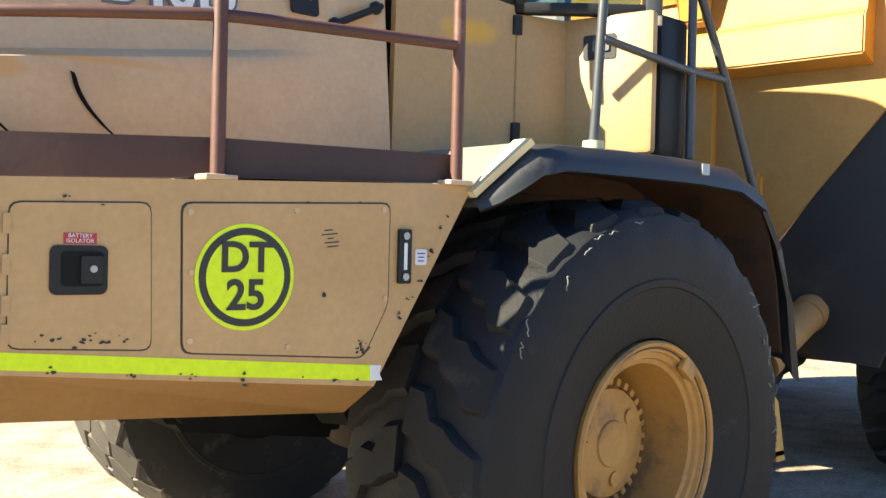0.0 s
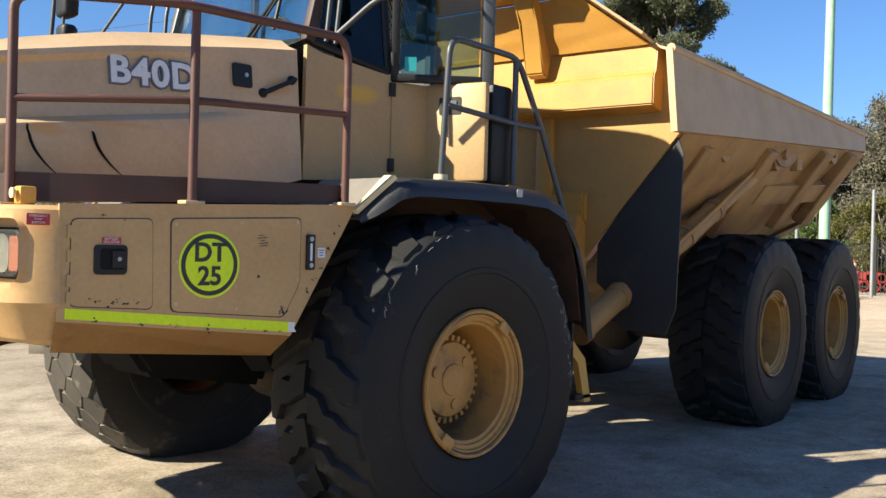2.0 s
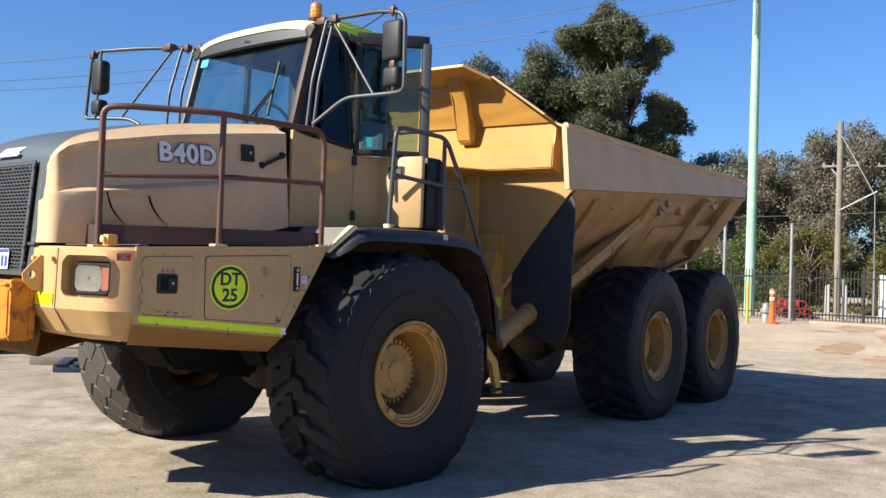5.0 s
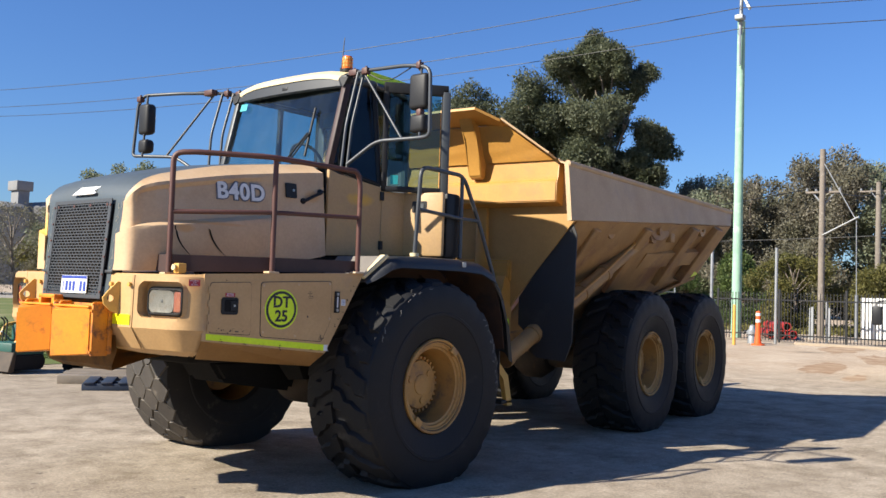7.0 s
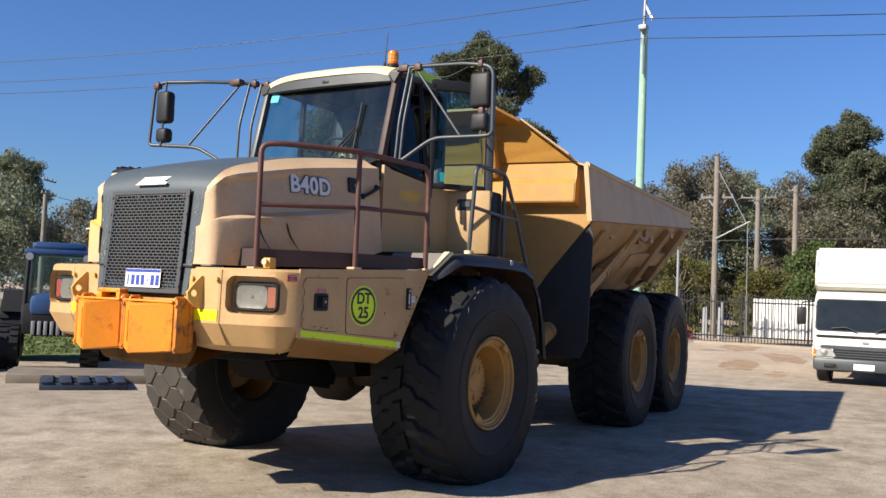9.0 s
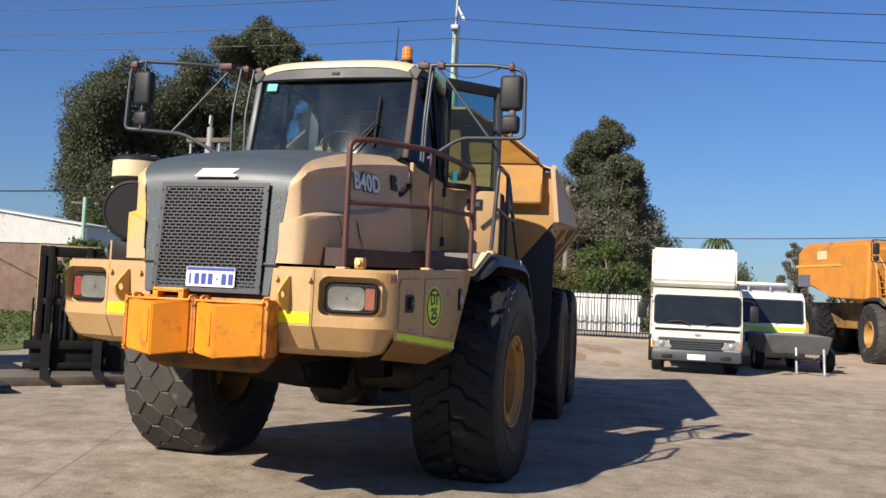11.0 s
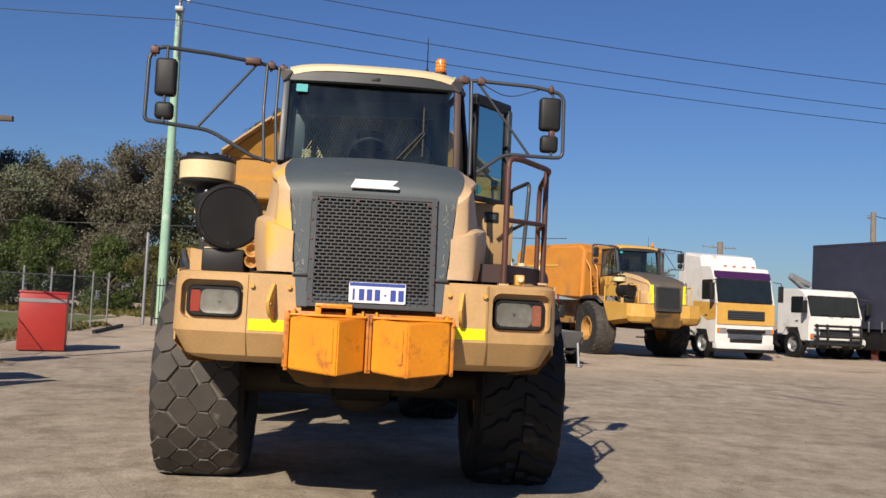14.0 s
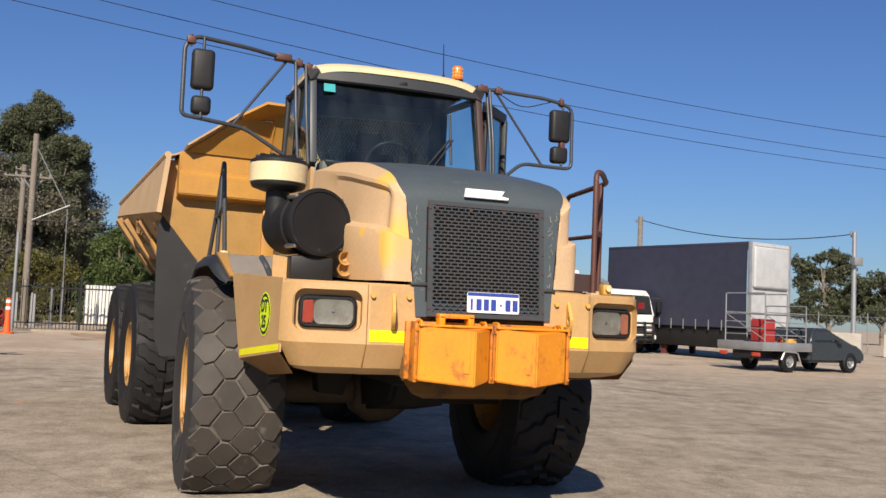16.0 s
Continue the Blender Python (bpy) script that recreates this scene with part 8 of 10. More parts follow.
def mini_loader():
    """Small green stand-on loader with yellow lift arms and a bucket, local x across the view."""
    root = thing("mini_loader", "small green tracked loader with yellow arms and a black bucket", "loader", m=pose(-1.40, -9.84, 0, 0, 0, -168.9) @ Matrix.Scale(0.86, 4))
    k = 0.94
    for y in (-0.10, -0.78):
        bm = bmesh.new()
        prism(bm, [(k * 0.12, y, 0.06), (k * 0.05, y, 0.22), (k * 0.12, y, 0.38), (k * 0.88, y, 0.38), (k * 0.96, y, 0.22), (k * 0.88, y, 0.06)], (0, 0.22, 0))
        bmesh.ops.bevel(bm, geom=bm.edges[:], offset=0.03, segments=2, affect="EDGES")
        part("track", bm, RUBBER, root, "black rubber track")
    bm = bmesh.new()
    box(bm, k * 0.08, k * 0.92, -0.75, -0.0, 0.34, 0.62, 0.04)
    box(bm, k * 0.60, k * 0.92, -0.70, -0.05, 0.60, 0.98, 0.05)
    part("body", bm, DARK_GREEN, root, "dark green loader body")
    for y in (-0.08, -0.66):
        bm = bmesh.new()
        tube(bm, [(k * 0.80, y, 1.02), (k * 0.45, y + 0.02, 0.95), (k * 0.18, y + 0.05, 0.40), (k * 0.10, y + 0.06, 0.22)], 0.035, 0.06, 8)
        part("lift_arm", bm, BRIGHT, root, "yellow lift arm")
        bm = bmesh.new()
        rod(bm, (k * 0.62, y, 0.60), (k * 0.34, y, 0.82), 0.025, seg=8)
        part("ram", bm, STEEL, root)
    for x in (0.28, 0.36, 0.66):
        bm = bmesh.new()
        tube(bm, [(k * x, -0.2, 0.6), (k * x + 0.03, -0.2, 1.05), (k * x - 0.06, -0.2, 1.12)], 0.016, 0.05, 6)
        part("control_lever", bm, BLACK, root)
    bm = bmesh.new()
    prism(bm, [(-0.05 * k, -0.85, 0.04), (0.10 * k, -0.85, 0.02), (0.14 * k, -0.85, 0.42), (0.06 * k, -0.85, 0.44)], (0, 0.95, 0))
    bmesh.ops.bevel(bm, geom=bm.edges[:], offset=0.015, segments=1, affect="EDGES")
    box(bm, -0.02, k * 0.62, 0.0, 0.05, 0.06, 0.40, 0.02)
    part("bucket", bm, GRIME, root, "worn black bucket")


mini_loader()

SPRAY = surface("spray_orange", (0.62, 0.26, 0.13), (0.50, 0.24, 0.14), 0.9, bump=0)
# orange spray marks on the slab and a short black pipe
for i, (dx, dy, L) in enumerate(((0, 0, 0.22), (0.10, 0.18, 0.16), (0.02, 0.40, 0.12), (0.16, 0.05, 0.10))):
    bm = bmesh.new()
    m = pose(-6.49 + dx, -3.38 + dy, gz(-6.49) + 0.003, 0, 0, 40 + 55 * i)
    plate(bm, m, L, 0.03, 0.002, 0.012)
    tagged(new("paint_mark", finish("paint_mark", bm, SPRAY)), "faded orange spray paint mark on the slab", "paint mark", "spray marks", kind="structure")
bm = bmesh.new()
rod(bm, (-21.08, -8.02, gz(-21.08) + 0.06), (-25.88, -8.33, gz(-25.88) + 0.06), 0.06, seg=14)
tagged(new("black_pipe", finish("black_pipe", bm, BLACK)), "short black plastic pipe lying by the fence", "pipe")

# dark oil stains soaked into the slab
OIL = surface("oil_soaked_dirt", (0.17, 0.135, 0.105), (0.24, 0.195, 0.15), 0.85, scale=6, stain=(0.30, 0.25, 0.20), cover=0.45, stain_scale=5, bump=0.1)
EARTH = surface("red_brown_earth", (0.27, 0.18, 0.115), (0.34, 0.245, 0.165), 0.95, scale=2.5, stain=(0.42, 0.33, 0.24), cover=0.5, stain_scale=2.0, bump=0.2, spec=0.1)
for cx, cy, L, W, deg, seed, mat in ((-8.95, 8.93, 0.78, 0.20, 18, 1, OIL), (-9.9, 8.5, 0.30, 0.10, 30, 2, OIL), (-7.2, 9.6, 0.22, 0.08, 10, 3, OIL), (-17.3, -0.5, 1.9, 0.45, 12, 4, EARTH), (-21.5, -0.3, 2.4, 0.5, 20, 5, EARTH), (-14.9, 0.9, 0.9, 0.25, 8, 6, EARTH), (-26.0, -2.6, 2.6, 0.6, 10, 7, EARTH)):
    bm = bmesh.new()
    m = pose(cx, cy, 0, 0, 0, deg)
    vs = []
    for q in range(48):
        a = 6.2832 * q / 48
        f = 1 + 0.45 * noise.noise((2.2 * math.cos(a), 2.2 * math.sin(a), seed * 3.7)) + 0.2 * noise.noise((7 * math.cos(a), 7 * math.sin(a), seed * 5.1))
        p = m @ Vector((L * f * math.cos(a), W * f * math.sin(a), 0))
        p.z = gz(p.x) + 0.003
        vs.append(bm.verts.new(p))
    bm.faces.new(vs)
    name, text = ("oil_stain", "dark oil stain soaked into the yard surface") if mat is OIL else ("earth_patch", "red-brown earth patch on the yard surface")
    tagged(new(name, finish(name, bm, mat)), text, "stain", "ground stains", kind="structure")


# ---- parked vehicles across the yard ----
def road_wheel(root, x, y, r, w, side, rim=ALU):
    bm = bmesh.new()
    m = axes((x, y, r), (1, 0, 0), (0, 0, -side), (0, side, 0))
    lathe(bm, [(r * 0.55, -w / 2), (r * 0.9, -w / 2), (r, -w / 2 + 0.04), (r, w / 2 - 0.04), (r * 0.9, w / 2), (r * 0.58, w / 2), (r * 0.55, w / 2 - 0.03)], m, 28, closed=True)
    wh = part("wheel", bm, RUBBER, root, "black road tyre")
    bm = bmesh.new()
    lathe(bm, [(r * 0.57, w / 2 - 0.02), (r * 0.50, w / 2 - 0.05), (r * 0.45, w / 2 - 0.12), (r * 0.2, w / 2 - 0.10), (r * 0.18, w / 2 - 0.02), (0, w / 2 - 0.02)], m, 28)
    for k in range(8):
        a = 6.283 * k / 8
        rod(bm, m @ Vector((r * 0.3 * math.cos(a), r * 0.3 * math.sin(a), w / 2 - 0.12)), m @ Vector((r * 0.3 * math.cos(a), r * 0.3 * math.sin(a), w / 2 - 0.07)), 0.02, seg=6)
    part("rim", bm, rim, wh)


def lorry(name, label, m, W, H, L, body, lower=None, visor=None, glass_z=(1.05, 1.7), slant=0.28, wheel_r=0.42, low=0.35, grille_mat=BLACK, band=None, wide=False):
    """Cab-over lorry: cab with windscreen, side windows, grille, lamps, bumper, mirrors and front wheels. The front is at local x 0."""
    root = thing(name, label, "truck", "parked trucks", m=m)
    bm = bmesh.new()
    g0, g1 = glass_z
    prof = [(0, low + 0.12), (0.0, g0 - 0.12), (-0.04, g0 - 0.04), (-slant, g1 + 0.06), (-slant - 0.18, H - 0.03), (-slant - 0.4, H), (-L, H), (-L, low + 0.3), (-1.35, low + 0.3), (-1.25, low + 0.62), (-0.55, low + 0.62), (-0.45, low + 0.12)]
    prism(bm, [(x, -W / 2, z) for x, z in prof], (0, W, 0))
    bmesh.ops.bevel(bm, geom=[e for e in bm.edges if abs(e.verts[0].co.y - e.verts[1].co.y) < 1e-4], offset=0.045, segments=3, affect="EDGES")
    part("cab", bm, body, root, angle=30)
    d = Vector((-slant + 0.04, 0, g1 + 0.06 - (g0 - 0.04))).normalized()
    fz = (g1 - g0)
    wm = axes((-0.04 + d.x * (fz / 2 + 0.06), 0, g0 - 0.04 + d.z * (fz / 2 + 0.06)), (0, 1, 0), d, (d.z, 0, -d.x))
    bm = bmesh.new()
    plate(bm, wm, W - (0.06 if wide else 0.10), fz / d.z + (0.08 if wide else 0.05), 0.012, 0.09 if wide else 0.06, -0.004)
    part("windscreen_seal", bm, BLACK, root)
    bm = bmesh.new()
    plate(bm, wm, W - (0.11 if wide else 0.18), fz / d.z + (0.03 if wide else -0.03), 0.006, 0.07 if wide else 0.05, 0.010)
    part("windscreen", bm, DARK_GLASS, root, "dark reflective windscreen")
    for s in (-1, 1):
        bm = bmesh.new()
        sm = axes((-slant - 0.42, s * W / 2, (g0 + g1) / 2 + 0.04), (-s, 0, 0), (0, 0, 1), (0, s, 0))
        plate(bm, sm, 0.62, fz * 0.86, 0.008, 0.06)
        part("side_window", bm, DARK_GLASS, root)
        bm = bmesh.new()
        plate(bm, axes((-slant - 0.42, s * W / 2, (g0 + low) / 2 + 0.30), (-s, 0, 0), (0, 0, 1), (0, s, 0)), 0.14, 0.035, 0.02, 0.01)
        part("door_handle", bm, BLACK, root)
        bm = bmesh.new()
        tube(bm, [(-slant * 0.6, s * W / 2, g1 - 0.02), (0.05, s * (W / 2 + 0.22), g1 - 0.05), (0.05, s * (W / 2 + 0.22), g0 + 0.1)], 0.014, 0.05, 6)
        a = part("mirror_arm", bm, BLACK, root)
        bm = bmesh.new()
        box(bm, -0.02, 0.07, s * (W / 2 + 0.22) - 0.09, s * (W / 2 + 0.22) + 0.09, g0 + 0.08, g1 - 0.14, 0.03)
        part("mirror_head", bm, BLACK, a)
        bm = bmesh.new()
        if wide:
            prism(bm, [(0.025, s * (W / 2 - 0.46), low + 0.19), (0.025, s * (W / 2 - 0.005), low + 0.19), (-0.03, s * (W / 2 + 0.012), low + 0.40), (0.02, s * (W / 2 - 0.10), low + 0.40), (0.025, s * (W / 2 - 0.36), low + 0.34)], (-0.10, 0, 0))
            bmesh.ops.bevel(bm, geom=bm.edges[:], offset=0.012, segments=2, affect="EDGES")
            hl = part("headlight", bm, CHROME_DULL, root, "clear swept-back headlight")
            bm = bmesh.new()
            lathe(bm, [(0, 0.02), (0.05, 0.012), (0.07, 0.0), (0.0, -0.02)], axes((0.025, s * (W / 2 - 0.22), low + 0.275), (0, 1, 0), (0, 0, 1), (1, 0, 0)), 18)
            part("lamp_bowl", bm, GALV, hl)
            bm = bmesh.new()
            box(bm, 0.055, 0.066, s * (W / 2 - 0.34) - 0.11, s * (W / 2 - 0.34) + 0.11, low - 0.02, low + 0.06, 0.02)
            part("fog_recess", bm, BLACK, hl)
        else:
            plate(bm, axes((0.0, s * (W / 2 - 0.22), low + (0.56 if band else 0.30)), (0, 1, 0), (0, 0, 1), (1, 0, 0)), 0.34, 0.17, 0.03, 0.03)
            hl = part("headlight", bm, CHROME_DULL, root, "headlight")
        bm = bmesh.new()
        if wide:
            plate(bm, axes((0.015, s * (W / 2 - 0.035), low + 0.29), (0, 1, 0), (0, 0, 1), (1, 0, 0)), 0.05, 0.10, 0.012, 0.02)
        else:
            plate(bm, axes((0.0, s * (W / 2 - 0.07), low + (0.56 if band else 0.30)), (0, 1, 0), (0, 0, 1), (1, 0, 0)), 0.08, 0.13, 0.035, 0.02)
        part("indicator", bm, AMBER, hl)
        bm = bmesh.new()
        tube(bm, [(0.03, s * 0.15, g0 - 0.02), (0.0, s * 0.35, g0 + 0.06), (-0.02, s * 0.62, g0 + 0.03)], 0.012, 0.03, 6)
        part("wiper", bm, BLACK, root)
        road_wheel(root, -0.9, s * (W / 2 - 0.16), wheel_r, 0.28, s)
    bm = bmesh.new()
    box(bm, -0.25, 0.06, -W / 2 + 0.01, W / 2 - 0.01, low - 0.08, low + 0.17, 0.05)
    part("bumper", bm, lower or GALV, root, "front bumper")
    gr = bmesh.new()
    plate(gr, axes((0.0, 0, low + (0.28 if wide else 0.42)), (0, 1, 0), (0, 0, 1), (1, 0, 0)), W * 0.60, 0.22, 0.012, 0.03)
    gg = part("grille", gr, grille_mat, root)
    for k in range(4):
        bm = bmesh.new()
        zb = low + (0.20 if wide else 0.34) + 0.05 * k
        box(bm, 0.012, 0.026, -W * 0.28, W * 0.28, zb, zb + 0.02)
        part("grille_bar", bm, CAB_GREY, gg)
    bm = bmesh.new()
    plate(bm, axes((0.06, 0, low + 0.02), (0, 1, 0), (0, 0, 1), (1, 0, 0)), 0.38, 0.12, 0.006, 0.01)
    part("number_plate", bm, PRINT_WHITE, root, "blank white number plate")
    if visor:
        bm = bmesh.new()
        plate(bm, axes((-slant - 0.06, 0, g1 + 0.16), (0, 1, 0), (-0.45, 0, 1), (1, 0, 0.45)), W - 0.06, 0.26, 0.03, 0.05)
        part("sun_visor", bm, visor, root)
    if band:
        bm = bmesh.new()
        plate(bm, axes((0.002, 0, (g0 + low + 0.76) / 2), (0, 1, 0), (0, 0, 1), (1, 0, 0)), W - 0.02, g0 - low - 0.78, 0.03, 0.05)
        part("colour_band", bm, band, root)
    bm = bmesh.new()
    box(bm, -L - 3.5, -0.4, -0.4, 0.4, low + 0.1, low + 0.32, 0.02)
    part("chassis_rails", bm, BLACK, root)
    return root


DARK_GLASS = surface("dark_vehicle_glass", (0.012, 0.016, 0.018), (0.015, 0.02, 0.022), 0.08, bump=0)


def place(x, y, deg):
    return pose(x, y, gz(x), 0, 0, deg)


# small white box truck
bt = lorry("box_truck", "small white box truck parked in the row", place(-13.5, 2.93, 4) @ Matrix.Scale(1.02, 4), 1.92, 1.88, 1.5, CREAM_WHITE, CAB_GREY, glass_z=(1.10, 1.68), slant=0.26, wheel_r=0.36, low=0.36, wide=True)
bm = bmesh.new()
prism(bm, [(-1.30, -1.0, 0.75), (-1.30, -1.0, 1.80), (-0.62, -1.0, 1.93), (-0.54, -1.0, 2.02), (-0.58, -1.0, 2.25), (-0.72, -1.0, 2.45), (-0.78, -1.0, 2.80), (-5.2, -1.0, 2.82), (-5.2, -1.0, 0.75)], (0, 1.86, 0))
bmesh.ops.bevel(bm, geom=bm.edges[:], offset=0.05, segments=3, affect="EDGES")
bx = part("cargo_box", bm, CREAM_WHITE, bt, "white cargo box with a rounded front fairing")
bm = bmesh.new()
plate(bm, axes((-0.735, 0.42, 2.50), (0, 1, 0), (-0.15, 0, 1), (1, 0, 0.15)), 0.85, 0.035, 0.006, 0.01)
part("text_bar", bm, GREY_PRINT, bx)
bm = bmesh.new()
box(bm, -1.1, 0.02, -0.97, -0.9, 0.55, 0.60)
part("side_strip", bm, BRIGHT, bt)
for s in (-1, 1):
    road_wheel(bt, -4.0, s * 0.82, 0.36, 0.4, s)
bm = bmesh.new()
plate(bm, axes((0.004, 0, 0.965), (0, 1, 0), (0, 0, 1), (1, 0, 0)), 1.80, 0.05, 0.008, 0.02)
part("front_trim", bm, BLACK, bt, "dark trim strip below the windscreen")
bm = bmesh.new()
plate(bm, axes((0.004, 0, 0.755), (0, 1, 0), (0, 0, 1), (1, 0, 0)), 1.62, 0.06, 0.014, 0.02)
part("grille_trim", bm, CAB_GREY, bt)
bm = bmesh.new()
plate(bm, axes((0.004, 0.02, 0.86), (0, 1, 0), (0, 0, 1), (1, 0, 0)), 0.12, 0.045, 0.012, 0.02)
part("front_badge", bm, GALV, bt)
# white flat truck with hi-vis band
mt = lorry("flatbed_truck", "white flatbed truck with a yellow reflective band", place(-17.2, 4.60, 6) @ Matrix.Scale(0.95, 4), 1.95, 2.05, 1.5, WHITE, WHITE, glass_z=(1.22, 1.82), slant=0.26, wheel_r=0.38, low=0.36)
bm = bmesh.new()
plate(bm, axes((0.004, 0, 1.06), (0, 1, 0), (0, 0, 1), (1, 0, 0)), 1.86, 0.10, 0.01, 0.01)
part("reflective_band", bm, HIVIS, mt)
bm = bmesh.new()
plate(bm, axes((0.004, -0.1, 0.90), (0, 1, 0), (0, 0, 1), (1, 0, 0)), 1.0, 0.09, 0.012, 0.01)
part("name_bar", bm, CAB_GREY, mt)
bm = bmesh.new()
box(bm, -5.0, -1.6, -1.0, 1.0, 0.9, 1.05, 0.02)
for z in (1.4, 1.9, 2.25):
    box(bm, -1.75, -1.65, -0.95, 0.95, z - 0.03, z + 0.03, 0.01)
for y in (-0.9, -0.3, 0.3, 0.9):
    box(bm, -1.74, -1.66, y - 0.03, y + 0.03, 1.0, 2.28, 0.01)
part("tray", bm, GALV, mt)
bm = bmesh.new()
box(bm, -2.6, -1.8, -0.8, 0.8, 2.0, 2.35, 0.05)
part("load", bm, WHITE, mt)
for s in (-1, 1):
    road_wheel(mt, -4.0, s * 0.82, 0.38, 0.4, s)
# grey tipping trailer with its drawbar up
gt = thing("tipping_trailer", "small grey steel tipping trailer on its jockey stand", "trailer", m=place(-16.1, 5.32, 12))
bm = bmesh.new()
prism(bm, [(0.25, -0.95, 0.46), (0.60, -0.95, 0.90), (-1.6, -0.95, 0.94), (-1.6, -0.95, 0.46)], (0, 1.5, 0))
bmesh.ops.bevel(bm, geom=bm.edges[:], offset=0.02, segments=2, affect="EDGES")
part("tub", bm, surface("grey_tub_paint", (0.22, 0.23, 0.23), (0.17, 0.18, 0.18), 0.5), gt)
bm = bmesh.new()
tube(bm, [(0.2, -0.5, 0.4), (1.1, 0.0, 0.38), (0.2, 0.5, 0.4)], 0.04, 0.05, 8)
part("drawbar", bm, BLACK, gt)
for y, x in ((-0.25, 0.55), (0.28, 0.9)):
    bm = bmesh.new()
    rod(bm, (x, y, 0.03), (x - 0.1, y, 0.62), 0.035, seg=8)
    disc(bm, pose(x, y, 0.0), 0.09, 0.03, 0, 12)
    part("stand_leg", bm, GALV, gt)
for s in (-1, 1):
    road_wheel(gt, -0.7, s * 0.85, 0.32, 0.2, s)


BROWN_HOOD = surface("dusty_brown_bonnet_paint", (0.115, 0.092, 0.075), (0.09, 0.074, 0.062), 0.6, stain=(0.19, 0.155, 0.12), cover=0.42)


def second_dumper():
    root = thing("dump_truck", "orange articulated water cart truck parked in the row", "dump truck", "parked trucks", m=place(-22.3, 9.3, 10))
    rear = Matrix.Translation((-1.3, 0, 0)) @ pose(0, 0, 0, 0, 0, 18)
    wheels(root, [(0, 1.35, 1, Matrix.Identity(4)), (0, -1.35, -1, Matrix.Identity(4)), (-3.23, 1.35, 1, rear), (-3.23, -1.35, -1, rear), (-5.25, 1.35, 1, rear), (-5.25, -1.35, -1, rear)])
    bumper(root, BRIGHT, BRIGHT)
    hood(root, BROWN_HOOD, SAND_PALE)
    grille(root, GRILLE)
    cab(root, BRIGHT, CAB_GREY, BRIGHT, full=False)
    fenders(root)
    mirrors(root)
    air_intake(root)
    for s in (-1, 1):
        bm = bmesh.new()
        prism(bm, [(2.405, s * 0.50, 1.74), (2.40, s * 0.60, 1.74), (2.36, s * 0.62, 2.3), (2.38, s * 0.52, 2.32)], (0.012, 0, 0))
        part("tape", bm, HIVIS_Y, root, "bright yellow reflective strip")
    bm = bmesh.new()
    prism(bm, [(-0.35, -1.35, 1.75), (-0.25, -1.35, 3.60), (-0.5, -1.35, 3.77), (-3.8, -1.35, 3.77), (-4.15, -1.35, 3.5), (-4.15, -1.35, 2.5), (-2.0, -1.35, 1.95)], (0, 2.7, 0))
    bmesh.ops.bevel(bm, geom=bm.edges[:], offset=0.14, segments=3, affect="EDGES")
    tk = part("water_tank", bm, DUMP_ORANGE, root, "rounded orange water tank body", rear)
    bm = bmesh.new()
    box(bm, -4.17, -1.6, -1.368, -1.352, 2.96, 3.04)
    part("reflective_band", bm, BRIGHT, tk)
    bm = bmesh.new()
    box(bm, -2.9, -2.4, -1.368, -1.352, 3.2, 3.48)
    part("sign_bar", bm, CREAM, tk)
    bm = bmesh.new()
    box(bm, -4.0, -3.3, -1.368, -1.352, 2.3, 2.7)
    part("sign_bar", bm, GREY_PRINT, tk)
    bm = bmesh.new()
    for y in (-0.95, -1.25):
        tube(bm, [(0.1, y, 1.95), (0.0, y, 2.9), (-0.25, y, 3.2)], 0.03, 0.1, 6)
    for k in range(5):
        rod(bm, (0.09 - 0.02 * k, -0.95, 2.05 + 0.2 * k), (0.09 - 0.02 * k, -1.25, 2.05 + 0.2 * k), 0.02, seg=6)
    part("ladder", bm, DUMP_ORANGE, tk)
    for s in (-1, 1):
        bm = bmesh.new()
        tube(bm, [(2.2, s * 0.92, 1.72), (2.2, s * 0.92, 2.3), (1.5, s * 1.3, 2.3), (0.8, s * 1.42, 2.3), (0.78, s * 1.42, 1.76)], 0.025, 0.08, 8)
        part("handrail", bm, BRIGHT, root, "yellow handrail")
    bm = bmesh.new()
    box(bm, -6.0, -0.2, -0.5, 0.5, 0.95, 1.80, 0.05)
    part("rear_frame", bm, UNDER, root, "", rear)
    bm = bmesh.new()
    box(bm, -1.2, 2.1, -0.6, 0.6, 0.9, 1.7, 0.05)
    part("front_frame", bm, VOID, root)


second_dumper()
# prime mover, white and yellow with a purple visor
mn = lorry("prime_mover", "white and yellow prime mover with a purple visor", place(-21.9, 13.1, 11), 2.25, 3.15, 2.1, WHITE, WHITE, PURPLE, glass_z=(1.92, 2.70), slant=0.20, wheel_r=0.52, low=0.42, grille_mat=GREY_PRINT, band=BRIGHT)
bm = bmesh.new()
prism(bm, [(-0.9, -1.1, 3.0), (-1.1, -1.1, 3.55), (-2.3, -1.1, 3.7), (-2.3, -1.1, 3.0)], (0, 2.2, 0))
bmesh.ops.bevel(bm, geom=bm.edges[:], offset=0.08, segments=2, affect="EDGES")
part("roof_fairing", bm, WHITE, mn)
bm = bmesh.new()
box(bm, 0.02, 0.06, -0.72, 0.72, 1.34, 1.66, 0.02)
g = part("grille_panel", bm, BLACK, mn, "dark radiator grille")
for k in range(4):
    bm = bmesh.new()
    box(bm, 0.06, 0.07, -0.68, 0.68, 1.38 + 0.075 * k, 1.41 + 0.075 * k)
    part("grille_bar", bm, CAB_GREY, g)
for z, w in ((0.66, 0.62), (0.98, 0.74)):
    bm = bmesh.new()
    box(bm, 0.03, 0.085, -w, w, z - 0.06, z + 0.06, 0.02)
    part("air_slot", bm, BLACK, mn, "dark air slot")
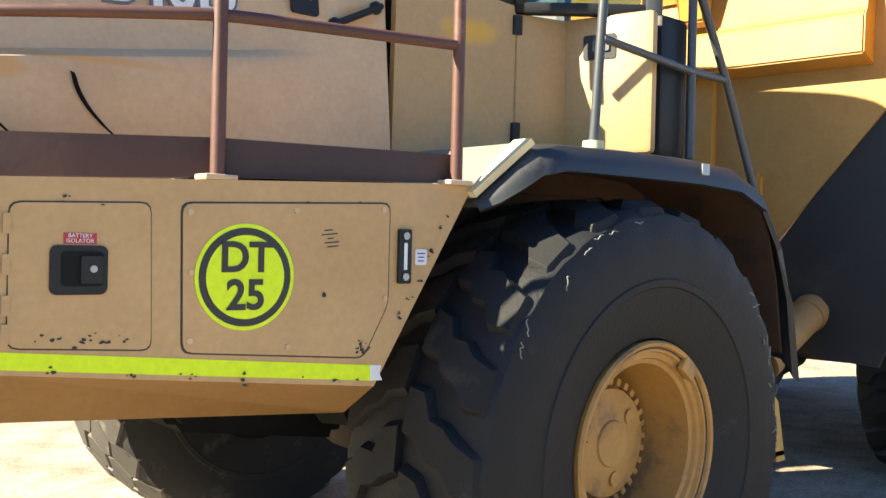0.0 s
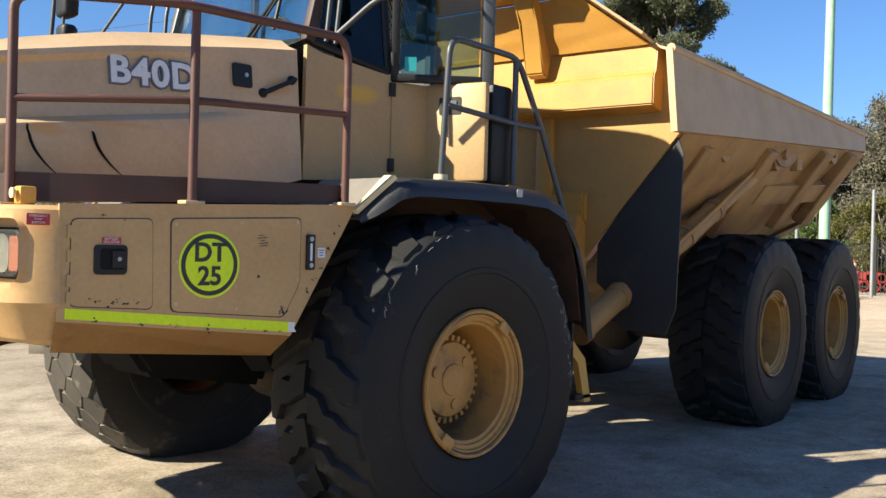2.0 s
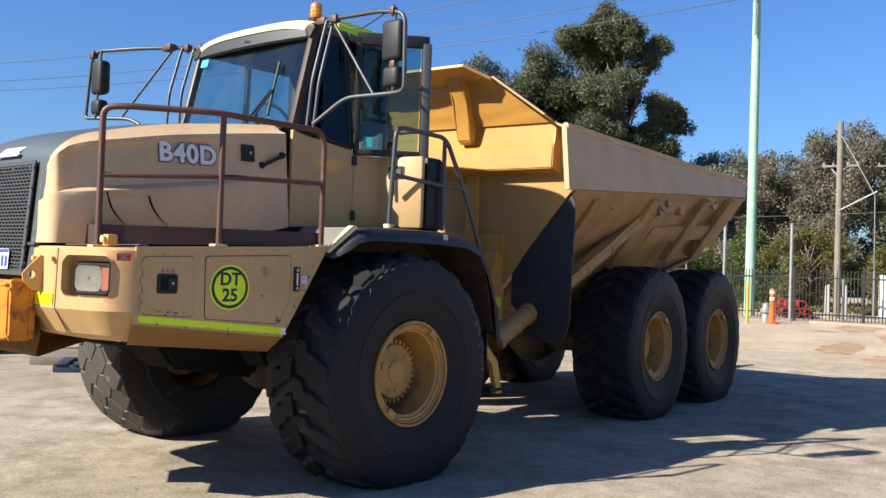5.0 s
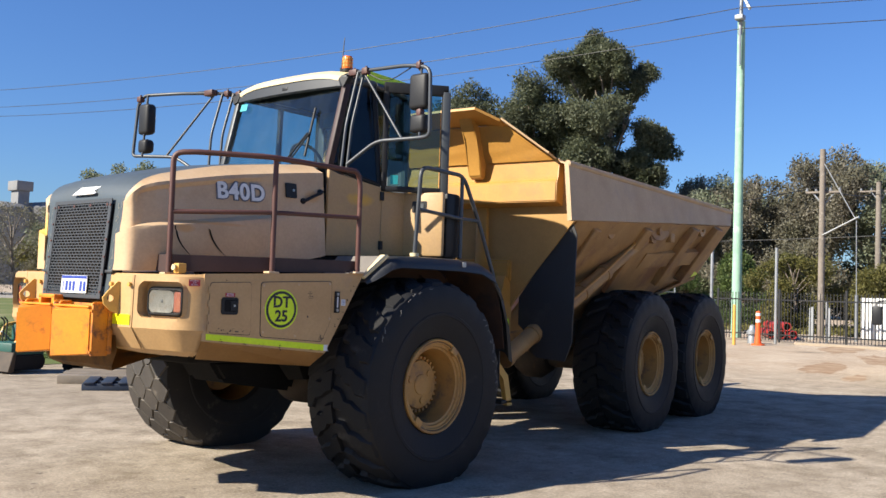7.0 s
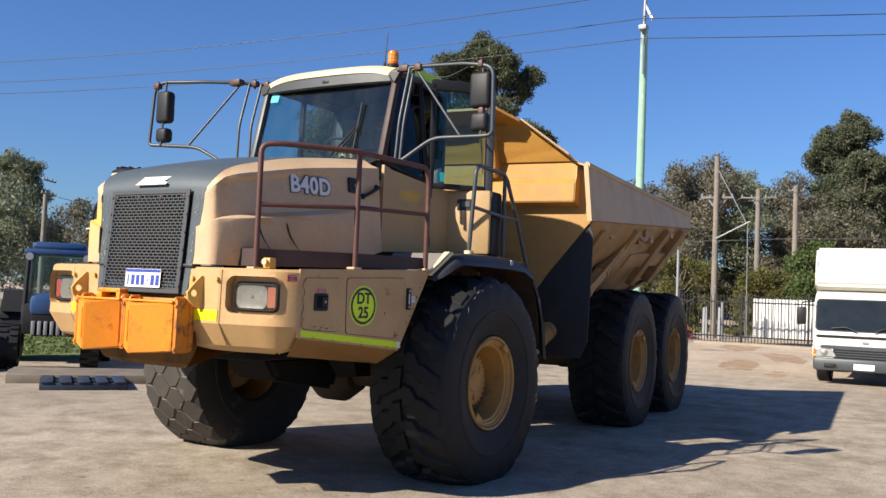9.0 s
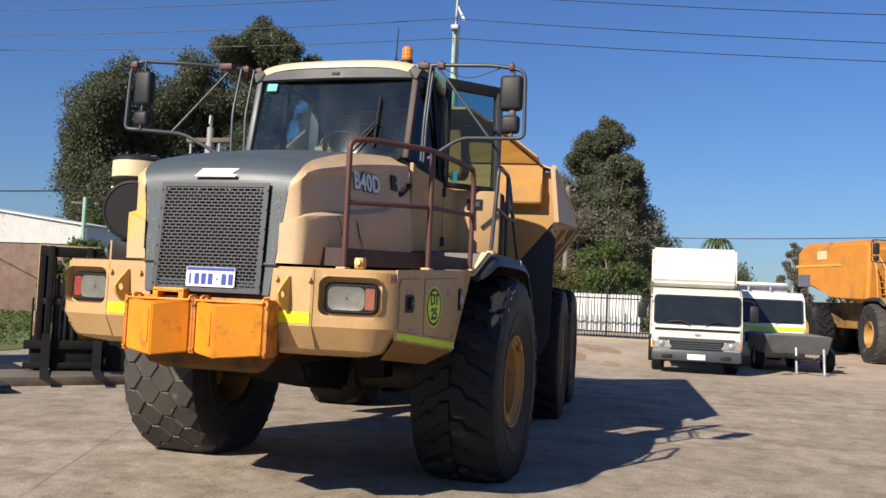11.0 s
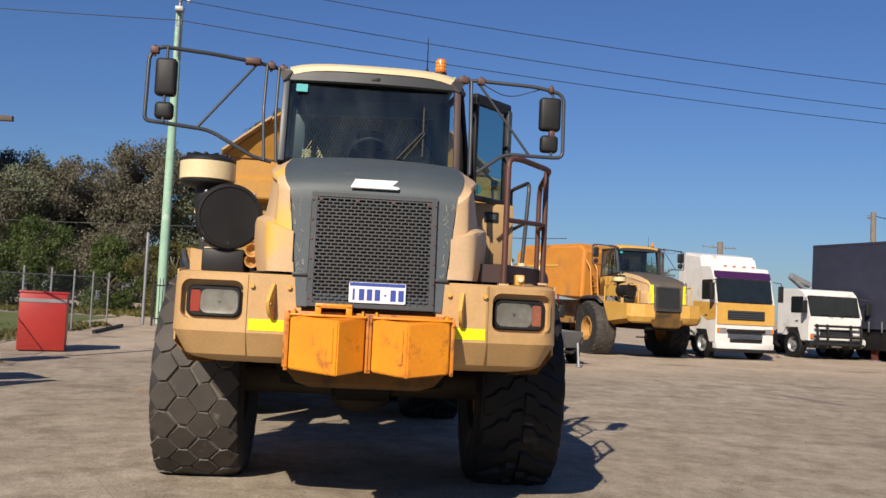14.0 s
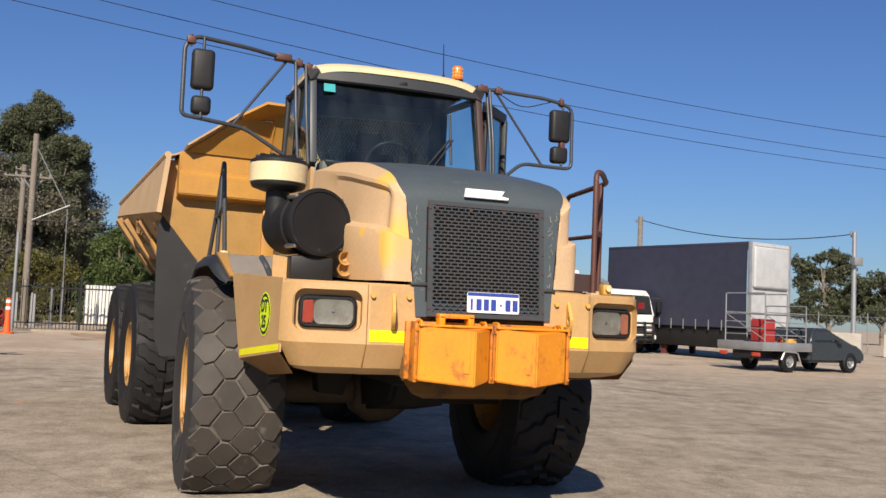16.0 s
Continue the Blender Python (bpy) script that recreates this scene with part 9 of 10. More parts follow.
for y in (-0.55, -0.2, 0.2, 0.55):
    bm = bmesh.new()
    box(bm, -0.50, -0.40, y - 0.05, y + 0.05, 3.15, 3.20, 0.02)
    part("roof_lamp", bm, INDICATOR, mn, "small amber roof lamp")
for s in (-1, 1):
    bm = bmesh.new()
    prism(bm, [(-0.05, s * 1.126, 1.35), (-0.55, s * 1.126, 1.30), (-1.45, s * 1.126, 1.72), (-1.45, s * 1.126, 1.95), (-0.05, s * 1.126, 1.90)], (0, s * 0.006, 0))
    part("door_band", bm, BRIGHT, mn, "yellow paint band on the door")
    bm = bmesh.new()
    prism(bm, [(-2.1, s * 1.06, 0.75), (-2.1, s * 1.06, 3.1), (-2.5, s * 1.06, 3.1), (-2.5, s * 1.06, 0.75)], (0, s * 0.05, 0))
    part("side_deflector", bm, WHITE, mn)
bm = bmesh.new()
box(bm, -0.3, 0.07, -1.2, 1.2, 0.26, 0.38, 0.03)
part("lower_valance", bm, BLACK, mn)
for s in (-1, 1):
    road_wheel(mn, -4.2, s * 1.0, 0.5, 0.5, s)
# white crane truck with a bull bar
wt = lorry("crane_truck", "white crane truck with a black bull bar", place(-24.6, 17.75, 11) @ Matrix.Scale(1.13, 4), 2.05, 2.3, 1.7, WHITE, BLACK, glass_z=(1.42, 2.05), slant=0.22, wheel_r=0.45, low=0.45)
bm = bmesh.new()
for y in (-0.85, -0.45, 0.45, 0.85):
    tube(bm, [(0.16, y, 0.4), (0.2, y, 0.9), (0.14, y, 1.15)], 0.04, 0.05, 8)
for z in (0.5, 0.75, 1.1):
    tube(bm, [(0.18, -0.95, z), (0.18, 0.95, z)], 0.04, 0.05, 8)
part("bull_bar", bm, BLACK, wt, "black tubular bull bar")
bm = bmesh.new()
tube(bm, [(-1.95, 0.2, 0.9), (-1.95, 0.2, 2.4), (-1.8, -0.5, 2.8), (-1.9, 0.4, 2.5)], 0.11, 0.15, 10)
box(bm, -2.2, -1.75, -0.5, 0.5, 0.9, 1.5, 0.05)
part("crane_arm", bm, GALV, wt)
for s in (-1, 1):
    road_wheel(wt, -4.0, s * 0.9, 0.45, 0.42, s)


GALV_PALE = surface("pale_grey_panel", (0.50, 0.51, 0.52), (0.43, 0.44, 0.45), 0.45, stain=(0.38, 0.38, 0.38), cover=0.40)
MAROON = surface("dusty_maroon_paint", (0.17, 0.035, 0.035), (0.12, 0.03, 0.03), 0.6, stain=(0.22, 0.14, 0.11), cover=0.42, stain_scale=4)


def curtain_trailer():
    d = Vector((7.0, 1.95, 0)).normalized()
    root = thing("curtain_trailer", "dark blue-black curtain-sided trailer with a white front wall", "trailer", "parked trucks", m=axes((-20.85, 20.4, gz(-24)), d, (-d.y, d.x, 0), (0, 0, 1)))
    L, W = 7.25, 2.5
    bm = bmesh.new()
    rows = []
    for k in range(73):
        x = -L + (L - 0.05) * k / 72
        o = 0.003 * math.sin(k * 1.9) + 0.008 * math.sin(k * 0.23)
        rows.append([(x, o, 0.62 if x < -5.2 else 1.22), (x, -0.02 + o, 2.6), (x, o * 0.3, 4.42)])
    sheet(bm, rows, 0.02)
    part("curtain", bm, CURTAIN, root, "dark hanging side curtain", angle=60)
    bm = bmesh.new()
    box(bm, -L, 0.0, 0.04, W, 4.40, 4.48, 0.02)
    box(bm, -L, 0.0, -0.03, 0.03, 4.40, 4.50, 0.01)
    part("roof", bm, CURTAIN, root)
    bm = bmesh.new()
    prism(bm, [(0.0, 0.0, 1.15), (0.0, 0.0, 4.5), (0.0, W, 4.5), (0.0, W, 1.15)], (0.05, 0, 0))
    part("front_wall", bm, surface("pale_grey_sheet", (0.50, 0.51, 0.52), (0.42, 0.43, 0.44), 0.5, stain=(0.36, 0.36, 0.36), cover=0.42), root, "pale grey ribbed front wall")
    bm = bmesh.new()
    box(bm, 0.02, 0.17, 0.16, W - 0.16, 2.75, 4.36, 0.11, seg=5)
    part("front_bulge", bm, GALV_PALE, root, "rounded pale grey bulge on the front wall")
    for y in (0.03, W - 0.03):
        bm = bmesh.new()
        box(bm, -0.02, 0.10, y - 0.05, y + 0.05, 1.1, 4.52, 0.015)
        part("corner_post", bm, ALU, root)
    bm = bmesh.new()
    box(bm, -L, 0, 0.1, W - 0.1, 1.05, 1.25, 0.02)
    box(bm, -L, -5.2, 0.1, W - 0.1, 0.55, 0.7, 0.02)
    part("deck", bm, BLACK, root)
    # Near-black box stands in for the shade under the deck.
    bm = bmesh.new()
    box(bm, -5.15, -0.2, 0.12, W - 0.12, 0.42, 1.08, 0.03)
    part("chassis", bm, VOID, root)
    for k in range(7):
        bm = bmesh.new()
        box(bm, -4.9 + 0.62 * k, -4.86 + 0.62 * k, -0.04, -0.01, 1.10, 1.5, 0.005)
        part("buckle", bm, GALV, root)
    for s in (0.35, W - 0.35):
        bm = bmesh.new()
        prism(bm, [(-4.4, s - 0.06, 0.05), (-4.2, s - 0.06, 0.05), (-4.1, s - 0.06, 1.1), (-4.6, s - 0.06, 1.1)], (0, 0.12, 0))
        part("landing_leg", bm, MAROON, root, "dusty dark red landing leg")
    bm = bmesh.new()
    box(bm, -4.45, -4.15, 0.2, 0.5, 0.0, 0.05, 0.01)
    part("leg_foot", bm, GALV, root)
    bm = bmesh.new()
    disc(bm, axes((-4.6, 0.02, 0.65), (1, 0, 0), (0, 0, 1), (0, -1, 0)), 0.16, 0.05, 0, 20)
    part("gauge_plate", bm, PRINT_WHITE, root)
    for x in (-6.7, -5.7):
        for s, y in ((-1, 0.2), (1, W - 0.2)):
            road_wheel(root, x, y, 0.42, 0.3, s)


curtain_trailer()


def utility():
    root = thing("utility_vehicle", "charcoal utility with a steel tray loaded with scaffold frames", "utility vehicle", m=pose(-16.67, 17.95, gz(-16.5), 0, 0, 100))
    # forward is local +x; the rear axle is at the origin
    bm = bmesh.new()
    prism(bm, [(0.95, -0.85, 0.32), (0.95, -0.85, 0.95), (1.15, -0.85, 1.42), (1.9, -0.85, 1.44), (2.55, -0.85, 1.0), (3.5, -0.85, 0.86), (3.72, -0.85, 0.65), (3.72, -0.85, 0.32)], (0, 1.7, 0))
    bmesh.ops.bevel(bm, geom=bm.edges[:], offset=0.09, segments=3, affect="EDGES")
    part("cab_body", bm, CHARCOAL, root, "glossy charcoal cab and bonnet", angle=50)
    for s in (-1, 1):
        bm = bmesh.new()
        prism(bm, [(1.15, s * 0.842, 0.98), (1.25, s * 0.80, 1.36), (1.85, s * 0.80, 1.37), (2.32, s * 0.842, 1.0)], (0, s * 0.016, 0))
        part("side_window", bm, DARK_GLASS, root)
        bm = bmesh.new()
        box(bm, 2.2, 2.4, s * 0.86, s * 1.02, 0.95, 1.08, 0.03)
        part("mirror_head", bm, CHARCOAL, root)
        road_wheel(root, 2.95, s * 0.76, 0.34, 0.22, s)
        road_wheel(root, 0.0, s * 0.76, 0.34, 0.22, s)
        bm = bmesh.new()
        tube(bm, [(0.42, s * 0.9, 0.35), (0.3, s * 0.9, 0.62), (-0.3, s * 0.9, 0.66), (-0.45, s * 0.9, 0.4)], 0.03, 0.1, 6)
        part("mudguard", bm, ALU, root)
        bm = bmesh.new()
        box(bm, -1.34, -1.30, s * 0.66 - 0.16, s * 0.66 + 0.16, 0.48, 0.60, 0.01)
        part("tail_lamp", bm, RED_LENS, root)
    bm = bmesh.new()
    box(bm, -1.3, 0.95, -0.92, 0.92, 0.66, 0.74, 0.01)
    part("tray_floor", bm, ALU, root)
    for a in ((-1.3, 0.95, -0.93, -0.90), (-1.3, 0.95, 0.90, 0.93), (-1.32, -1.28, -0.93, 0.93), (0.92, 0.95, -0.93, 0.93)):
        bm = bmesh.new()
        box(bm, *a, 0.70, 0.93, 0.008)
        part("tray_side", bm, GALV, root, "aluminium dropside")
    bm = bmesh.new()
    box(bm, -1.2, 1.0, -0.4, 0.4, 0.4, 0.66, 0.02)
    part("chassis", bm, BLACK, root)
    # load on the tray
    sc = thing("scaffold_frame", "galvanised scaffold frames standing on the tray", "scaffold", m=root.matrix_basis.copy())
    for x in (-1.1, -0.1, 0.8):
        bm = bmesh.new()
        h = 2.45 if x < 0.5 else 2.1
        tube(bm, [(x, -0.8, 0.74), (x, -0.8, h), (x, 0.8, h), (x, 0.8, 0.74)], 0.022, 0.04, 6)
        rod(bm, (x, -0.8, 1.35), (x, 0.8, 1.35), 0.018, seg=6)
        rod(bm, (x, -0.8, 1.8), (x, 0.8, 1.8), 0.018, seg=6)
        rod(bm, (x, -0.8, 1.0), (x, 0.8, 1.8), 0.015, seg=6)
        part("end_frame", bm, GALV, sc)
    for y in (-0.8, 0.8):
        for z in (1.15, 1.55, 1.85):
            bm = bmesh.new()
            rod(bm, (-1.1, y, z), (0.8, y, z), 0.018, seg=6)
            part("ledger", bm, GALV, sc)
    tk = thing("fuel_tank", "red upright fuel tank on the tray", "tank", m=root.matrix_basis.copy())
    bm = bmesh.new()
    box(bm, -0.75, -0.25, -0.5, 0.1, 0.745, 1.65, 0.06)
    part("tank_body", bm, RED, tk)
    for i, (x, y, c) in enumerate(((0.45, -0.5, BRIGHT), (0.5, -0.15, RED), (0.2, -0.6, BRIGHT))):
        bm = bmesh.new()
        box(bm, x - 0.12, x + 0.12, y - 0.14, y + 0.14, 0.745, 1.05, 0.03)
        o = part("can_body", bm, c, thing("fuel_can", "plastic fuel can on the tray", "fuel can", "fuel cans", m=root.matrix_basis.copy()))


utility()
# concrete barrier blocks, mesh fence and far clutter on the east side
for k in range(5):
    bm = bmesh.new()
    m = pose(-30.0 + 2.9 * k, 33.0 + 2.2 * k, gz(-30), 0, 0, 37)
    prism(bm, [m @ Vector(p) for p in ((-1.3, -0.3, 0), (-1.3, -0.2, 1.12), (-1.3, 0.2, 1.12), (-1.3, 0.3, 0))], m.to_3x3() @ Vector((2.6, 0, 0)))
    tagged(new("barrier_block", finish("barrier_block", bm, CONCRETE)), "pale concrete barrier block", "barrier", "barrier blocks")
chain_fence([(-36.0, 34.0), (-20.0, 46.5)], 2.0, "yard_fence", 0.3)


# ---- trees and scrub ----
def leaf_mesh(name, centres, radii, count, size, mat, rnd, squash=0.8, droop=0.0):
    """Thousands of small bent leaves round the given clumps."""
    vol = np.array([r ** 2 for r in radii])
    pick = rnd.choice(len(centres), size=count, p=vol / vol.sum())
    c = np.array(centres)[pick]
    r = np.array(radii)[pick]
    d = rnd.normal(size=(count, 3))
    d /= np.linalg.norm(d, axis=1)[:, None]
    rad = r * rnd.uniform(0.08, 1.0, count) ** 0.42 * (1 + 0.18 * rnd.normal(size=count).clip(-1, 2))
    p = c + d * rad[:, None] * np.array([1, 1, squash])
    p[:, 2] -= droop * rnd.random(count) * r
    u = rnd.normal(size=(count, 3))
    u[:, 2] -= 0.9 * droop * 2
    u /= np.linalg.norm(u, axis=1)[:, None]
    v = np.cross(u, rnd.normal(size=(count, 3)))
    v /= np.linalg.norm(v, axis=1)[:, None]
    s = size * rnd.uniform(0.6, 1.4, count)[:, None]
    n = np.cross(u, v)
    verts = np.stack([p - u * s, p + v * s * 0.42 + n * s * 0.12, p + u * s, p - v * s * 0.42 + n * s * 0.12], axis=1).reshape(-1, 3)
    me = bpy.data.meshes.new(name)
    me.vertices.add(count * 4)
    me.vertices.foreach_set("co", verts.ravel())
    me.loops.add(count * 4)
    me.loops.foreach_set("vertex_index", np.arange(count * 4, dtype=np.int32))
    me.polygons.add(count)
    me.polygons.foreach_set("loop_start", np.arange(0, count * 4, 4, dtype=np.int32))
    me.update(calc_edges=True)
    me.materials.append(mat)
    return me


def tree(x, y, h, spread, label, mat=LEAF_GUM, leaves=9000, size=0.30, clumps=16, trunk=0.4, low=0.35, seed=1, name="gum_tree", squash=0.8, droop=0.15):
    rnd = np.random.default_rng(seed)
    leaves, size, clumps = int(leaves * (5.0 if h > 12 else 3.4)), size * 0.34, int(clumps * 2.4)
    root = thing(name, label, "tree", m=pose(x, y, gz(x)))
    top = Vector((0, 0, h * 0.72))
    bm = bmesh.new()
    bend = Vector((rnd.normal() * 0.04 * h, rnd.normal() * 0.04 * h, 0))
    stem = [Vector((0, 0, -0.1)), Vector((0, 0, h * 0.2)) + bend * 0.3, Vector((0, 0, h * 0.45)) + bend, top + bend * 1.3]

    def limb(pts, r0, r1):
        ring = []
        for i, p in enumerate(pts):
            r = r0 + (r1 - r0) * i / (len(pts) - 1)
            ring.append([bm.verts.new(p + Vector((r * math.cos(6.283 * k / 8), r * math.sin(6.283 * k / 8), 0))) for k in range(8)])
        for a, b in zip(ring, ring[1:]):
            for k in range(8):
                bm.faces.new((a[k], a[(k + 1) % 8], b[(k + 1) % 8], b[k]))

    limb(stem, trunk, trunk * 0.35)
    centres, radii = [], []
    for k in range(clumps):
        f = (k + 0.5) / clumps
        a = k * 2.4 + rnd.random()
        z = h * (low + (0.95 - low) * f)
        w = spread * math.sin(math.pi * min(0.97, 0.18 + 0.80 * f)) ** 0.7 * rnd.uniform(0.35, 0.95)
        r = spread * rnd.uniform(0.13, 0.34) * (1.0 if f < 0.85 else 0.8)
        c = Vector((w * math.cos(a), w * math.sin(a), min(z, h - r * squash)))
        centres.append(tuple(c + bend))
        radii.append(r)
        base = stem[1] + (stem[3] - stem[1]) * max(0.0, f - 0.25)
        limb([base, (base + c + bend) / 2 + Vector((0, 0, 0.04 * h)), c + bend], trunk * 0.30, 0.04)
    part("trunk", bm, BARK, root, "tapered bark trunk with limbs")
    me = leaf_mesh("crown", centres, radii, leaves, size, mat, rnd, squash, droop)
    part("crown", me, None, root, "uneven leafy crown")
    return root


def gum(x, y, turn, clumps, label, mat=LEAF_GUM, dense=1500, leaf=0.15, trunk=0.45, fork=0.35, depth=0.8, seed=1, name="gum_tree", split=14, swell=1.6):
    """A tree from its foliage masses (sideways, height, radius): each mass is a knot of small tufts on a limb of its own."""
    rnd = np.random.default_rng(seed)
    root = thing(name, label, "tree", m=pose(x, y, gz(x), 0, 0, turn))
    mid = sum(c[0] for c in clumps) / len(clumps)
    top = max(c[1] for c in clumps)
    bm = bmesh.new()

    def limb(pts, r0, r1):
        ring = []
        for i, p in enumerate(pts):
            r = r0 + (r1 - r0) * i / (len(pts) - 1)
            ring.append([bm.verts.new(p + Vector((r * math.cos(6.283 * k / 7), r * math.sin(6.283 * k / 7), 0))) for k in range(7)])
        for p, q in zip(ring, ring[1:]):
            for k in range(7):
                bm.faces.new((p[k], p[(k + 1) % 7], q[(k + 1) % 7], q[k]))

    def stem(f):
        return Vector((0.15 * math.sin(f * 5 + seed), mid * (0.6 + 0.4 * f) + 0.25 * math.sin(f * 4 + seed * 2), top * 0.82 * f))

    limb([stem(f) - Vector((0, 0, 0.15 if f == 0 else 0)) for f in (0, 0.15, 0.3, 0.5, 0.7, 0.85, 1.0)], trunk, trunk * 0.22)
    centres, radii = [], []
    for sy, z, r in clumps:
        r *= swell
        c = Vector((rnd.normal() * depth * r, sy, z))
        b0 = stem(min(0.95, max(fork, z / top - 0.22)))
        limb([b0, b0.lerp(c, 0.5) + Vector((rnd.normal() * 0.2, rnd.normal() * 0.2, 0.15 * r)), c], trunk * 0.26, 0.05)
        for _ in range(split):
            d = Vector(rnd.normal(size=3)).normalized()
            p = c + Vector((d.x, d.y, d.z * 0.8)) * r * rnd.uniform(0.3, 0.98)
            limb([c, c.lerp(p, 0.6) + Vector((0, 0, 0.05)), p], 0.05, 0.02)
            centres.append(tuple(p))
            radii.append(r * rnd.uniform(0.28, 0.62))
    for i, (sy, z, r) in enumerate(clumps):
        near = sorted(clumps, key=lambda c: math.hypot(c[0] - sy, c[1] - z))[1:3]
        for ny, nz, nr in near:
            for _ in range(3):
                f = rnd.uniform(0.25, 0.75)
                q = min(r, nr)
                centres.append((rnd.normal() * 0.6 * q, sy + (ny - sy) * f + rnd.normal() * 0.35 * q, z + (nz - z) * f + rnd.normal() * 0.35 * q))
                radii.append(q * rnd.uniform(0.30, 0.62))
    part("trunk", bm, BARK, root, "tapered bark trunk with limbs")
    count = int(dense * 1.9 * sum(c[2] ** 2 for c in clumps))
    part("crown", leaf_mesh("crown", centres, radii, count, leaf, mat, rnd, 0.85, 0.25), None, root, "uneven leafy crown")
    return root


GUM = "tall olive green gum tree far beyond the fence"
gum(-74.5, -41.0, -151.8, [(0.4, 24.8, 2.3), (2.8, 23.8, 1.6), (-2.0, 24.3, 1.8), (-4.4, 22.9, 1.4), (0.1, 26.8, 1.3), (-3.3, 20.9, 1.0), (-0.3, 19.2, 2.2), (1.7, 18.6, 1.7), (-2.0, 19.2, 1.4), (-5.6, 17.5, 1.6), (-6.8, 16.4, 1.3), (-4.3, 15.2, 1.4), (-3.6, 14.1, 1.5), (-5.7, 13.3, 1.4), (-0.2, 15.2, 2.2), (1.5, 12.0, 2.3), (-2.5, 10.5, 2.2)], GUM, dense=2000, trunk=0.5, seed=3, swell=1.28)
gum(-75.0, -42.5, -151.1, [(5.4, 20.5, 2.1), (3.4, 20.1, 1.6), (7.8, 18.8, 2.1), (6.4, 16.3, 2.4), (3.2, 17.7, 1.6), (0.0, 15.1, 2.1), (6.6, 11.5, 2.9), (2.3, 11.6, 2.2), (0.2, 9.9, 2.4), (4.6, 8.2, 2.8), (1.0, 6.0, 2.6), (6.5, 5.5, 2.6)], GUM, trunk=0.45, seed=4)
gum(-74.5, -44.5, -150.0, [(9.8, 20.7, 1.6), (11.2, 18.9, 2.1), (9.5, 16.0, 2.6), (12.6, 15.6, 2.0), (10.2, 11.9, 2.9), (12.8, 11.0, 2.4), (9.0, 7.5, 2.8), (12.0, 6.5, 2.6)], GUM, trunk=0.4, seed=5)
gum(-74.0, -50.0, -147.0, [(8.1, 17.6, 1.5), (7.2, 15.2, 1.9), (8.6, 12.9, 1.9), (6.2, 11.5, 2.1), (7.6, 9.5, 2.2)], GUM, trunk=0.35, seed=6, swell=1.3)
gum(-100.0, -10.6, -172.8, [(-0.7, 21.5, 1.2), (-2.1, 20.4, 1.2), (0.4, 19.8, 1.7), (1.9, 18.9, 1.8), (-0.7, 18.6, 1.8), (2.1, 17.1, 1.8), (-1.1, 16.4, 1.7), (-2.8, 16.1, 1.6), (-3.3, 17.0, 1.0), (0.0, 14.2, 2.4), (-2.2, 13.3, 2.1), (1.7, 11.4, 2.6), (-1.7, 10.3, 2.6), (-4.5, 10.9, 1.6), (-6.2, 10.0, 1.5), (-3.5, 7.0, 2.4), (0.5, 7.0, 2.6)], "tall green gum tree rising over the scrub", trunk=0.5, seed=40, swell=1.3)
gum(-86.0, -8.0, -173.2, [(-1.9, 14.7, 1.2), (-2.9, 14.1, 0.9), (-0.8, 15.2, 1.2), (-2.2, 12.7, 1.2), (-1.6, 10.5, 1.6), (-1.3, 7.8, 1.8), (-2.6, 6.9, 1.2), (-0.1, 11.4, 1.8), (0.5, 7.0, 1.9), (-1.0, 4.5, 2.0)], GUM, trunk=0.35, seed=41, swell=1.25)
SCRUB = "dry grey-brown scrub tree behind the road"
rnd_s = random.Random(17)
for i in range(15):
    x, y = -84.0 + rnd_s.uniform(-3, 4) - 0.08 * i, -45.0 + 2.75 * i
    h = 13.6 + rnd_s.uniform(-1.3, 1.1) + (1.2 if 9 <= i <= 11 else 0)
    crown = [(rnd_s.uniform(-2.0, 2.0), h - 1.2 - k * 1.05 + rnd_s.uniform(-0.4, 0.4), rnd_s.uniform(1.1, 1.8)) for k in range(8)] + [(rnd_s.uniform(-1.8, 1.8), 2.2 + 1.3 * k, 1.7) for k in range(3)]
    gum(x, y, -166, crown, SCRUB, LEAF_DRY if i % 5 else LEAF_HAZED, 640, 0.15, 0.28, 0.12, 1.0, 20 + i, "scrub_tree", 8)
for i, (x, y, h) in enumerate(((-92, -3.5, 7.5), (-90, 0.5, 6.0), (-92, 4.0, 5.0))):
    gum(x, y, -175, [(rnd_s.uniform(-2.2, 2.2), h * (0.35 + 0.10 * k), 1.4) for k in range(6)], GUM, LEAF_GUM, 900, 0.15, 0.25, 0.1, 0.9, 43 + i)
BUSH = "leafy green shrub along the road verge"
for i, (x, y, h, w, mt_) in enumerate(((-44, -13.5, 4.2, 2.2, LEAF_GREEN), (-43, -17, 5.0, 2.4, LEAF_GREEN), (-42, -9.5, 4.0, 2.6, LEAF_STRAW), (-43, -20.5, 4.0, 2.6, LEAF_GREEN), (-43, -5.5, 3.4, 2.4, LEAF_STRAW), (-45, -1.5, 3.6, 2.4, LEAF_GREEN), (-36, -1.6, 4.4, 1.9, LEAF_GREEN), (-41, -24, 4.0, 3.0, LEAF_STRAW), (-38, -29, 4.6, 3.0, LEAF_STRAW), (-36, -33, 4.0, 3.0, LEAF_STRAW), (-44, 2.6, 3.8, 2.2, LEAF_GREEN))):
    tree(x, y, h, w, BUSH, mt_, 5000, 0.22, 10, 0.10, 0.06, 60 + i, "shrub", 0.9, 0.3)
tree(-20.6, -18.6, 2.9, 1.5, BUSH, LEAF_GREEN, 5000, 0.22, 10, 0.08, 0.04, 201, "shrub", 0.9, 0.3)
HEDGE = "dense olive and brown bushes behind the fence"
